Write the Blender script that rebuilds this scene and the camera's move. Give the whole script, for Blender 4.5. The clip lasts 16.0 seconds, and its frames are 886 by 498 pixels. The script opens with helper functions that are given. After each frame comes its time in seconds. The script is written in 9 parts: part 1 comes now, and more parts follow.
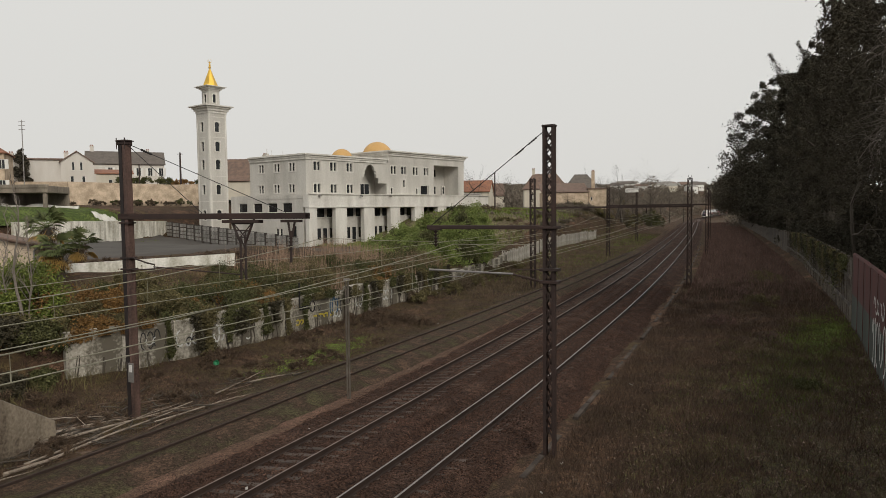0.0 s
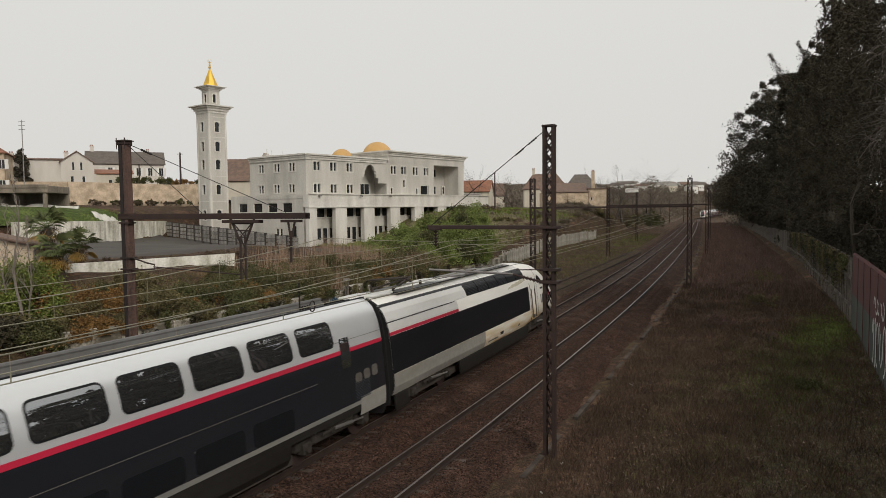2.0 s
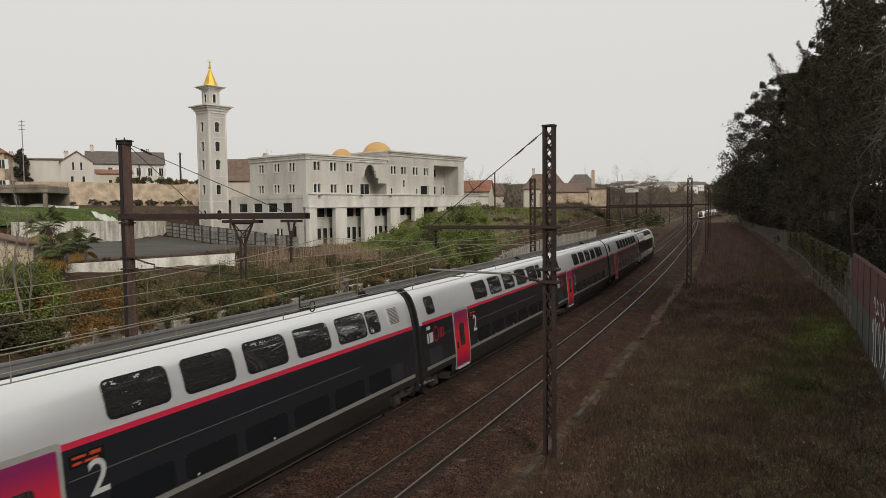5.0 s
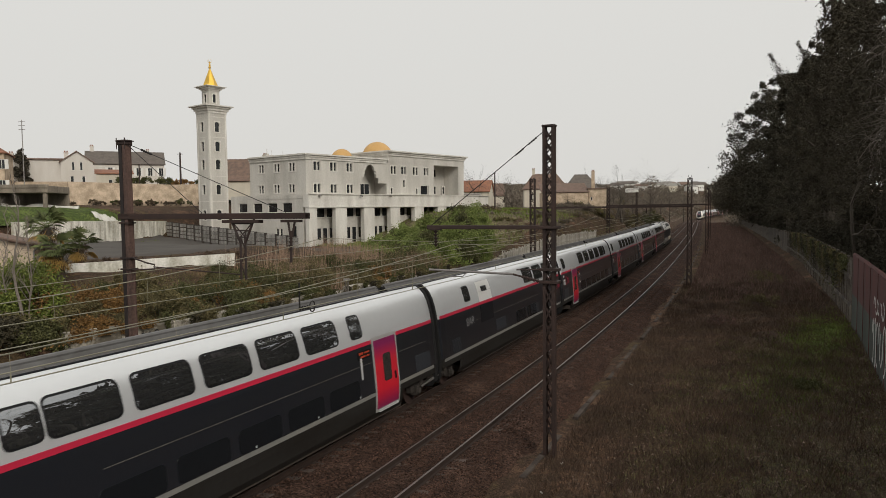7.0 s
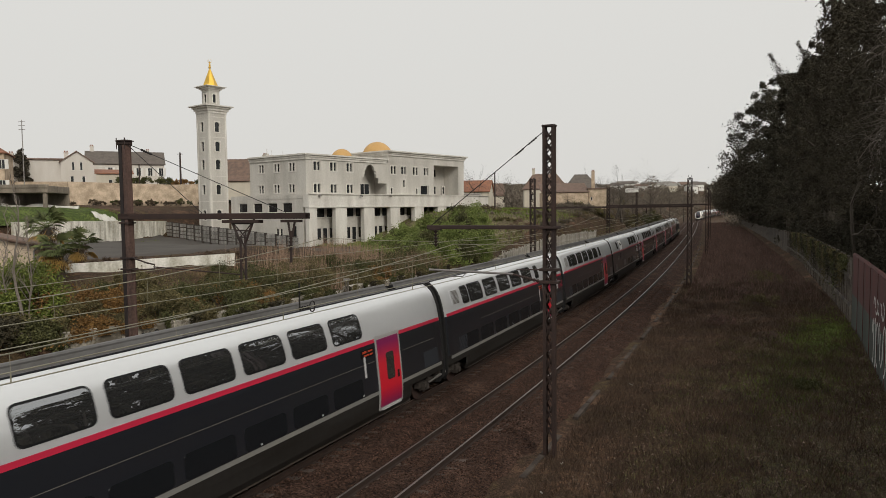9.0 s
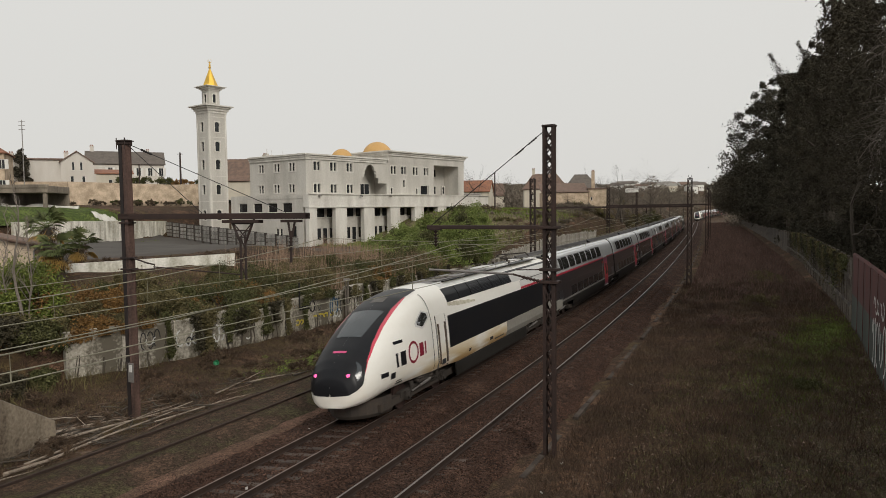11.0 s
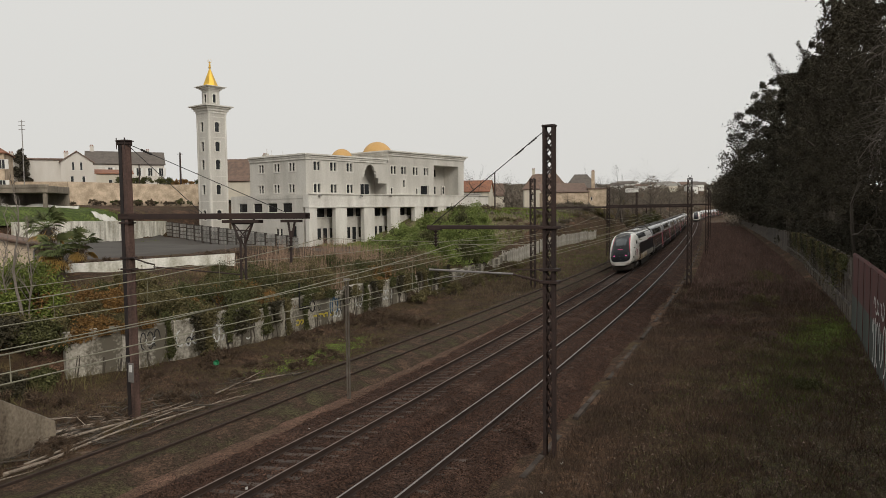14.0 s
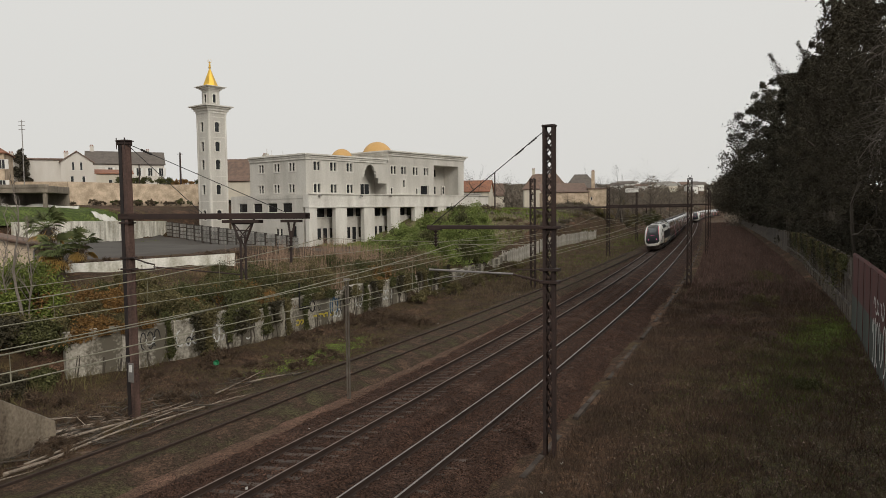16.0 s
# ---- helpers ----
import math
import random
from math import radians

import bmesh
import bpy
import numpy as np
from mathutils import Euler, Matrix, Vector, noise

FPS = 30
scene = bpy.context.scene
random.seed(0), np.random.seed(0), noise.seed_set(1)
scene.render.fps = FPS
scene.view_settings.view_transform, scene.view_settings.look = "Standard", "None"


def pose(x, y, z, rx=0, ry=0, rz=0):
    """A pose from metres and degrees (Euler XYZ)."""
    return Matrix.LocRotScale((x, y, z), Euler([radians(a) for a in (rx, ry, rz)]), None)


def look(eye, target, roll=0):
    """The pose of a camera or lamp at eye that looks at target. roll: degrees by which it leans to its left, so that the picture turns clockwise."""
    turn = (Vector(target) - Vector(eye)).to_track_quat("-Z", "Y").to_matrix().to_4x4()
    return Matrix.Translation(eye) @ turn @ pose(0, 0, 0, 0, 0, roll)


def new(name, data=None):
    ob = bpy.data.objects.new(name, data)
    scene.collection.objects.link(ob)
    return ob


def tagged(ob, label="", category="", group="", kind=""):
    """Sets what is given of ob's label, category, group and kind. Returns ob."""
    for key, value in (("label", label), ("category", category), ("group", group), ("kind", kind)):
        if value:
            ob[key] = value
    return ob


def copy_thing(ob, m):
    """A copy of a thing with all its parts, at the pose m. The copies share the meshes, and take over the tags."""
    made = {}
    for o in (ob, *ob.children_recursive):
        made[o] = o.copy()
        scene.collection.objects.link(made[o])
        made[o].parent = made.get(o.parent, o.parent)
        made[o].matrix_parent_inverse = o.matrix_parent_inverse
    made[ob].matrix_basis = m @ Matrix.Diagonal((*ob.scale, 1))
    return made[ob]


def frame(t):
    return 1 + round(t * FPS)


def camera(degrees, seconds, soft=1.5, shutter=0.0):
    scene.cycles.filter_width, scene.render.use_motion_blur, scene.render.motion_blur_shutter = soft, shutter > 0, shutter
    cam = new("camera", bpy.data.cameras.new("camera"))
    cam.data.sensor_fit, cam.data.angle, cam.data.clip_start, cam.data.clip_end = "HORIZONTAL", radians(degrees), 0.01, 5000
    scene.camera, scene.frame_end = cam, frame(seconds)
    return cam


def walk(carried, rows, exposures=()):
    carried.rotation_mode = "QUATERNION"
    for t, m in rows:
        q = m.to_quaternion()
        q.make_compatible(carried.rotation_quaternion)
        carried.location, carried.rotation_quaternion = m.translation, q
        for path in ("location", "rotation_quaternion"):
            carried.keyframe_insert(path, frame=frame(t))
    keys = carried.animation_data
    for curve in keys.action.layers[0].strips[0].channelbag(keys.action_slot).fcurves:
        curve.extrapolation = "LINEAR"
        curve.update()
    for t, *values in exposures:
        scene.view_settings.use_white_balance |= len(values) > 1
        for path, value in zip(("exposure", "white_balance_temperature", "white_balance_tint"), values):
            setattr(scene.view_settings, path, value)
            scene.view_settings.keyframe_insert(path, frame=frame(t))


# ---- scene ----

# ---------- camera: stands still on the road bridge ----------
EYE = Vector((0.0, 0.0, 7.165))
cam = camera(64.82, 16.0, soft=0.65, shutter=0.1)
_view = look(EYE, (0.0, 10 * math.cos(radians(3.386)), 7.165 - 10 * math.sin(radians(3.386))), -0.63)
walk(cam, [(0.0, _view), (16.0, _view)])

# ---------- daylight: bright overcast, a weak low sun behind the trees ----------
SUN_AZ, SUN_EL = 152.0, 31.0
world = bpy.data.worlds.new("overcast_sky")
scene.world = world
world.use_nodes = True
_wn, _wl = world.node_tree.nodes, world.node_tree.links
_sky = _wn.new("ShaderNodeTexSky")
_sky.sky_type = "NISHITA"
_sky.sun_disc = False
_sky.sun_elevation, _sky.sun_rotation = radians(SUN_EL), radians(SUN_AZ)
_sky.dust_density = 6.0
_skys = _wn.new("ShaderNodeMix")
_skys.data_type, _skys.blend_type = "RGBA", "MULTIPLY"
_skys.inputs[0].default_value = 1.0
_skys.inputs[7].default_value = (0.1, 0.1, 0.1, 1)
_cloud = _wn.new("ShaderNodeMix")
_cloud.data_type = "RGBA"
_cloud.inputs[0].default_value = 0.95
_ramp = _wn.new("ShaderNodeValToRGB")
_ramp.color_ramp.elements[0].position, _ramp.color_ramp.elements[0].color = 0.46, (0.7, 0.688, 0.66, 1)
_ramp.color_ramp.elements[1].position, _ramp.color_ramp.elements[1].color = 0.75, (0.775, 0.765, 0.728, 1)
_tc, _sep = _wn.new("ShaderNodeTexCoord"), _wn.new("ShaderNodeSeparateXYZ")
_hz = _wn.new("ShaderNodeMapRange")
_hz.inputs[1].default_value, _hz.inputs[2].default_value = -1.0, 1.0
_wl.new(_tc.outputs["Generated"], _sep.inputs[0])
_wl.new(_sep.outputs[2], _hz.inputs[0])
_wl.new(_hz.outputs[0], _ramp.inputs[0])
_wl.new(_sky.outputs[0], _skys.inputs[6])
_wl.new(_skys.outputs[2], _cloud.inputs[6])
_wl.new(_ramp.outputs[0], _cloud.inputs[7])
_bg = _wn["Background"]
_wl.new(_cloud.outputs[2], _bg.inputs[0])
_bg.inputs[1].default_value = 1.0
_sun = bpy.data.lights.new("sun", "SUN")
_sun.energy, _sun.angle, _sun.color = 1.7, radians(22), (1.0, 0.95, 0.86)
sun = new("sun", _sun)
_sa, _se = radians(SUN_AZ), radians(SUN_EL)
sun.matrix_world = look((60 * math.sin(_sa), 60 * math.cos(_sa), 60 * math.tan(_se)), (0, 0, 0))


# ---------- materials ----------
def mat(name, base, other=None, rough=0.8, metal=0.0, scale=3.0, fine=40.0, bump=0.15, amount=0.5, streak=None, spec=0.4, rand=0.0, dist=0.02):
    """Two-scale mottled surface in object space; streak stretches the coarse pattern along z."""
    m = bpy.data.materials.new(name)
    m.use_nodes = True
    n, l = m.node_tree.nodes, m.node_tree.links
    b = n["Principled BSDF"]
    other = other or tuple(c * 0.6 for c in base)
    tc = n.new("ShaderNodeTexCoord")
    mp = n.new("ShaderNodeMapping")
    mp.inputs["Scale"].default_value = streak or (1, 1, 1)
    l.new(tc.outputs["Object"], mp.inputs[0])
    big, small = n.new("ShaderNodeTexNoise"), n.new("ShaderNodeTexNoise")
    big.inputs["Scale"].default_value, small.inputs["Scale"].default_value = scale, fine
    big.inputs["Detail"].default_value, small.inputs["Detail"].default_value = 6, 3
    l.new(mp.outputs[0], big.inputs[0])
    l.new(tc.outputs["Object"], small.inputs[0])
    add = n.new("ShaderNodeMath")
    add.operation = "MULTIPLY_ADD"
    add.inputs[1].default_value = 0.45
    l.new(small.outputs[0], add.inputs[0])
    l.new(big.outputs[0], add.inputs[2])
    rng = n.new("ShaderNodeMapRange")
    rng.inputs[1].default_value, rng.inputs[2].default_value = 0.5, 1.0
    rng.inputs[3].default_value, rng.inputs[4].default_value = 0.0, amount * 2
    rng.clamp = True
    l.new(add.outputs[0], rng.inputs[0])
    mix = n.new("ShaderNodeMix")
    mix.data_type = "RGBA"
    mix.inputs[6].default_value, mix.inputs[7].default_value = (*base, 1), (*other, 1)
    l.new(rng.outputs[0], mix.inputs[0])
    out = mix.outputs[2]
    if rand:
        info = n.new("ShaderNodeObjectInfo")
        vr = n.new("ShaderNodeMapRange")
        vr.inputs[3].default_value, vr.inputs[4].default_value = 1 - rand, 1 + rand
        l.new(info.outputs["Random"], vr.inputs[0])
        hs = n.new("ShaderNodeHueSaturation")
        l.new(vr.outputs[0], hs.inputs["Value"])
        l.new(out, hs.inputs["Color"])
        out = hs.outputs[0]
    l.new(out, b.inputs["Base Color"])
    b.inputs["Roughness"].default_value, b.inputs["Metallic"].default_value = rough, metal
    b.inputs["Specular IOR Level"].default_value = spec
    if bump:
        bp = n.new("ShaderNodeBump")
        bp.inputs["Strength"].default_value, bp.inputs["Distance"].default_value = bump, dist
        l.new(add.outputs[0], bp.inputs["Height"])
        l.new(bp.outputs[0], b.inputs["Normal"])
    return m


def leafmat(name, a, b_, rough=0.7, spec=0.2):
    """Foliage: colour varies leaf by leaf."""
    m = bpy.data.materials.new(name)
    m.use_nodes = True
    n, l = m.node_tree.nodes, m.node_tree.links
    b = n["Principled BSDF"]
    g = n.new("ShaderNodeNewGeometry")
    mix = n.new("ShaderNodeMix")
    mix.data_type = "RGBA"
    mix.inputs[6].default_value, mix.inputs[7].default_value = (*a, 1), (*b_, 1)
    l.new(g.outputs["Random Per Island"], mix.inputs[0])
    tc, nz = n.new("ShaderNodeTexCoord"), n.new("ShaderNodeTexNoise")
    nz.inputs["Scale"].default_value = 0.6
    l.new(tc.outputs["Object"], nz.inputs[0])
    hs = n.new("ShaderNodeHueSaturation")
    vr = n.new("ShaderNodeMapRange")
    vr.inputs[1].default_value, vr.inputs[2].default_value = 0.3, 0.7
    vr.inputs[3].default_value, vr.inputs[4].default_value = 0.65, 1.35
    l.new(nz.outputs[0], vr.inputs[0])
    l.new(vr.outputs[0], hs.inputs["Value"])
    l.new(mix.outputs[2], hs.inputs["Color"])
    l.new(hs.outputs[0], b.inputs["Base Color"])
    b.inputs["Roughness"].default_value, b.inputs["Specular IOR Level"].default_value = rough, spec
    return m


def groundmat(name, cols, scale, fine=25.0, bump=0.5):
    """Soil or ballast: three colours over two noise scales, grains by Voronoi."""
    m = bpy.data.materials.new(name)
    m.use_nodes = True
    n, l = m.node_tree.nodes, m.node_tree.links
    b = n["Principled BSDF"]
    g = n.new("ShaderNodeTexCoord")
    nz, vo, n2 = n.new("ShaderNodeTexNoise"), n.new("ShaderNodeTexVoronoi"), n.new("ShaderNodeTexNoise")
    nz.inputs["Scale"].default_value, nz.inputs["Detail"].default_value = scale, 8
    n2.inputs["Scale"].default_value, n2.inputs["Detail"].default_value = scale * 7, 5
    vo.inputs["Scale"].default_value = fine
    for t in (nz, vo, n2):
        l.new(g.outputs["Object"], t.inputs[0])
    rp = n.new("ShaderNodeValToRGB")
    for i, c in enumerate(cols):
        e = rp.color_ramp.elements[i] if i < 2 else rp.color_ramp.elements.new(0.5)
        e.position, e.color = 0.36 + 0.28 * i / (len(cols) - 1), (*c, 1)
    av = n.new("ShaderNodeMix")
    av.inputs[0].default_value = 0.35
    l.new(nz.outputs[0], av.inputs[2])
    l.new(n2.outputs[0], av.inputs[3])
    l.new(av.outputs[0], rp.inputs[0])
    hs, vr, sp = n.new("ShaderNodeHueSaturation"), n.new("ShaderNodeMapRange"), n.new("ShaderNodeSeparateXYZ")
    vr.inputs[3].default_value, vr.inputs[4].default_value = 0.3, 1.75
    l.new(vo.outputs["Color"], sp.inputs[0])
    l.new(sp.outputs[0], vr.inputs[0])
    l.new(vr.outputs[0], hs.inputs["Value"])
    l.new(rp.outputs[0], hs.inputs["Color"])
    l.new(hs.outputs[0], b.inputs["Base Color"])
    b.inputs["Roughness"].default_value, b.inputs["Specular IOR Level"].default_value = 0.95, 0.15
    bp = n.new("ShaderNodeBump")
    bp.inputs["Strength"].default_value, bp.inputs["Distance"].default_value = bump, 0.04
    l.new(vo.outputs["Distance"], bp.inputs["Height"])
    l.new(bp.outputs[0], b.inputs["Normal"])
    return m


M_SOIL = groundmat("brown_soil_and_dry_grass", [(0.135, 0.08, 0.051), (0.045, 0.028, 0.019), (0.088, 0.063, 0.031)], 0.35, 34)
M_BALLAST = groundmat("rust_brown_ballast", [(0.074, 0.039, 0.027), (0.038, 0.0215, 0.0155), (0.09, 0.053, 0.039)], 0.5, 21, 1.0)
M_CONC = mat("stained_concrete", (0.36, 0.34, 0.3), (0.16, 0.15, 0.12), 0.9, scale=0.9, fine=12, bump=0.2, amount=0.6, streak=(1, 1, 0.3))
M_SLEEPER = mat("weathered_grey_sleeper", (0.085, 0.064, 0.054), (0.036, 0.025, 0.021), 0.9, scale=2, fine=30, rand=0.3)
M_RAILTOP = mat("worn_rail_steel", (0.3, 0.27, 0.26), (0.18, 0.15, 0.14), 0.38, 0.85, scale=2, fine=60, bump=0.02)
M_RAILDULL = mat("dull_brown_rail_head", (0.2, 0.15, 0.13), (0.11, 0.075, 0.062), 0.5, 0.5, scale=2, fine=60, bump=0.02)
M_RAIL = mat("rusty_rail_web", (0.035, 0.02, 0.014), (0.02, 0.012, 0.01), 0.85, scale=2, fine=40)
M_RUSTRAIL = mat("rusty_disused_rail", (0.055, 0.034, 0.026), (0.028, 0.018, 0.014), 0.85, scale=2, fine=40)
M_STEEL = mat("brown_painted_mast_steel", (0.021, 0.0145, 0.0135), (0.045, 0.025, 0.02), 0.7, scale=1.2, fine=20, bump=0.1, amount=0.6)
M_STEELBLK = mat("black_painted_steel", (0.014, 0.0115, 0.0115), (0.03, 0.02, 0.018), 0.6, scale=1.5, fine=14, amount=0.4)
M_STEELRED = mat("red_brown_primer_steel", (0.15, 0.09, 0.073), (0.034, 0.02, 0.017), 0.7, scale=2.2, fine=14, amount=0.6, streak=(1, 1, 0.3))
M_WIRE = mat("dull_copper_wire", (0.3, 0.285, 0.215), rough=0.55, metal=0.3, scale=1, fine=3, bump=0)
M_DARKWIRE = mat("dark_steel_cable", (0.03, 0.027, 0.026), rough=0.6, metal=0.4, scale=1, fine=3, bump=0)
M_GREYTUBE = mat("galvanised_tube", (0.34, 0.33, 0.32), (0.2, 0.18, 0.17), 0.5, 0.6, scale=2, fine=30, bump=0.03)


# ---------- mesh helpers ----------
class Geo:
    """Collects boxes, tubes and sheets into one mesh."""

    def __init__(self):
        self.v, self.f, self.i = [], [], []

    def face(self, pts, mi=0):
        k = len(self.v)
        self.v += [tuple(p) for p in pts]
        self.f.append(tuple(range(k, k + len(pts))))
        self.i.append(mi)

    def box(self, a, b, m=None, mi=0, bevel=0.0):
        (x0, y0, z0), (x1, y1, z1) = a, b
        k = len(self.v)
        if bevel:
            e = bevel
            c = []
            for z, s in ((z0, e), (z0 + e, 0), (z1 - e, 0), (z1, e)):
                c += [(x0 + s, y0 + s, z), (x1 - s, y0 + s, z), (x1 - s, y1 - s, z), (x0 + s, y1 - s, z)]
            fs = [(0, 3, 2, 1), (12, 13, 14, 15)]
            for r in range(3):
                for j in range(4):
                    fs.append((r * 4 + j, r * 4 + (j + 1) % 4, r * 4 + 4 + (j + 1) % 4, r * 4 + 4 + j))
        else:
            c = [(x0, y0, z0), (x1, y0, z0), (x1, y1, z0), (x0, y1, z0), (x0, y0, z1), (x1, y0, z1), (x1, y1, z1), (x0, y1, z1)]
            fs = [(0, 3, 2, 1), (4, 5, 6, 7), (0, 1, 5, 4), (1, 2, 6, 5), (2, 3, 7, 6), (3, 0, 4, 7)]
        self.v += [tuple(m @ Vector(p)) for p in c] if m is not None else c
        self.f += [tuple(k + j for j in q) for q in fs]
        self.i += [mi] * len(fs)
        return self

    def tube(self, p0, p1, r, r1=None, n=8, mi=0, caps=True):
        p0, p1 = Vector(p0), Vector(p1)
        r1 = r if r1 is None else r1
        d = (p1 - p0)
        if d.length < 1e-6:
            return self
        q = d.to_track_quat("Z", "Y")
        k = len(self.v)
        for p, rr in ((p0, r), (p1, r1)):
            for j in range(n):
                a = 2 * math.pi * j / n
                self.v.append(tuple(p + q @ Vector((rr * math.cos(a), rr * math.sin(a), 0))))
        for j in range(n):
            self.f.append((k + j, k + (j + 1) % n, k + n + (j + 1) % n, k + n + j))
        self.i += [mi] * n
        if caps:
            self.f += [tuple(k + j for j in reversed(range(n))), tuple(k + n + j for j in range(n))]
            self.i += [mi] * 2
        return self

    def path(self, pts, r, n=6, mi=0):
        pts = [Vector(p) for p in pts]
        rows = []
        for k, p in enumerate(pts):
            d = pts[min(k + 1, len(pts) - 1)] - pts[max(k - 1, 0)]
            q = d.to_track_quat("Z", "Y")
            rows.append([p + q @ Vector((r * math.cos(2 * math.pi * j / n), r * math.sin(2 * math.pi * j / n), 0)) for j in range(n)])
        return self.sheet(rows, mi, True)

    def sheet(self, rows, mi=0, close=False):
        """rows of points, joined into quads."""
        k, w = len(self.v), len(rows[0])
        for r in rows:
            self.v += [tuple(p) for p in r]
        for a in range(len(rows) - 1):
            for b in range(w if close else w - 1):
                c = (b + 1) % w
                self.f.append((k + a * w + b, k + a * w + c, k + (a + 1) * w + c, k + (a + 1) * w + b))
                self.i.append(mi)
        return self

    def lathe(self, profile, c=(0, 0, 0), n=16, mi=0):
        rows = [[(c[0] + r * math.cos(2 * math.pi * j / n), c[1] + r * math.sin(2 * math.pi * j / n), c[2] + z) for j in range(n)] for r, z in profile]
        return self.sheet(rows, mi, True)

    def mesh(self, name, mats, smooth=False):
        me = bpy.data.meshes.new(name)
        me.from_pydata(self.v, [], self.f)
        mats = mats if isinstance(mats, (list, tuple)) else [mats]
        for m in mats:
            me.materials.append(m)
        if len(mats) > 1:
            me.polygons.foreach_set("material_index", self.i)
        if smooth:
            me.polygons.foreach_set("use_smooth", [True] * len(self.f))
        me.update()
        return me


def part(name, geo, mats, parent=None, label="", smooth=False, m=None, kind=""):
    ob = new(name, geo.mesh(name, mats, smooth) if isinstance(geo, Geo) else geo)
    if parent is not None:
        ob.parent = parent
    if m is not None:
        ob.matrix_basis = m
    return tagged(ob, label, kind=kind)


def thing(name, label, category, m=None, group="", kind=""):
    ob = new(name)
    ob.empty_display_size = 0.3
    if m is not None:
        ob.matrix_basis = m
    return tagged(ob, label, category, group, kind)


def raw(name, v, f, mats, smooth=False):
    """A mesh from numpy arrays of vertices and equal-sized faces."""
    me = bpy.data.meshes.new(name)
    v, f = np.asarray(v, np.float32), np.asarray(f, np.int32)
    me.vertices.add(len(v))
    me.vertices.foreach_set("co", v.ravel())
    me.loops.add(f.size)
    me.loops.foreach_set("vertex_index", f.ravel())
    me.polygons.add(len(f))
    me.polygons.foreach_set("loop_start", np.arange(0, f.size, f.shape[1], dtype=np.int32))
    me.polygons.foreach_set("loop_total", np.full(len(f), f.shape[1], np.int32))
    if smooth:
        me.polygons.foreach_set("use_smooth", np.ones(len(f), bool))
    for m in mats if isinstance(mats, (list, tuple)) else [mats]:
        me.materials.append(m)
    me.update(calc_edges=True)
    return me


# ---------- the line: centre of the main track, in plan ----------
CANT = radians(5.417)
_S = np.arange(-300.0, 2600.0, 0.5)
_K = np.where(_S < -20, 0.0, np.where(_S < 105, -1.383e-3 + 1.4e-5 * _S - 0.472e-7 * _S ** 2, -1.6e-4))
_K = np.where(_S > 165, np.where(_S < 265, -1.2e-4, 0.0), _K)
_K = np.where((_S > 300) & (_S < 620), 7.2e-4, _K)
_T = np.concatenate([[0.0], np.cumsum((_K[1:] + _K[:-1]) / 4)])
_T += radians(26.516) - _T[600]
_X = np.concatenate([[0.0], np.cumsum((np.sin(_T[1:]) + np.sin(_T[:-1])) / 4)])
_Y = np.concatenate([[0.0], np.cumsum((np.cos(_T[1:]) + np.cos(_T[:-1])) / 4)])
_X += -14.172 - _X[600]
_Y -= _Y[600]


def line(s, l=0.0, z=0.0):
    """World point at s metres along the line, l metres to its right, at height z."""
    t = np.interp(s, _S, _T)
    return Vector((np.interp(s, _S, _X) + l * math.cos(t), np.interp(s, _S, _Y) - l * math.sin(t), z))


def heading(s):
    return float(np.interp(s, _S, _T))


def railpoint(s, l, h, centre=0.0):
    """Point on a canted track: l to the right of the track's centre, h above the rails."""
    return line(s, centre + l * math.cos(CANT) - h * math.sin(CANT), l * math.sin(CANT) + h * math.cos(CANT))


def at_line(s, l, z, turn=0.0):
    """Pose with y along the line."""
    return Matrix.Translation(line(s, l, z)) @ Matrix.Rotation(-heading(s) + radians(turn), 4, "Z")


D2 = 3.62


def siding(s):
    return -5.3 + 2.5 * s / 100


# ---------- ground: one sheet in line coordinates ----------
def wall_l(s):
    return np.interp(s, [-30, 0, 24, 28, 32, 36, 58, 81, 97, 120, 150, 180, 300], [19, 18, 15.4, 14.3, 13.1, 12.4, 12.35, 13.8, 15, 15, 13.6, 13.2, 17])


def _sm(a, b, x):
    t = np.clip((x - a) / (b - a), 0, 1)
    return t * t * (3 - 2 * t)


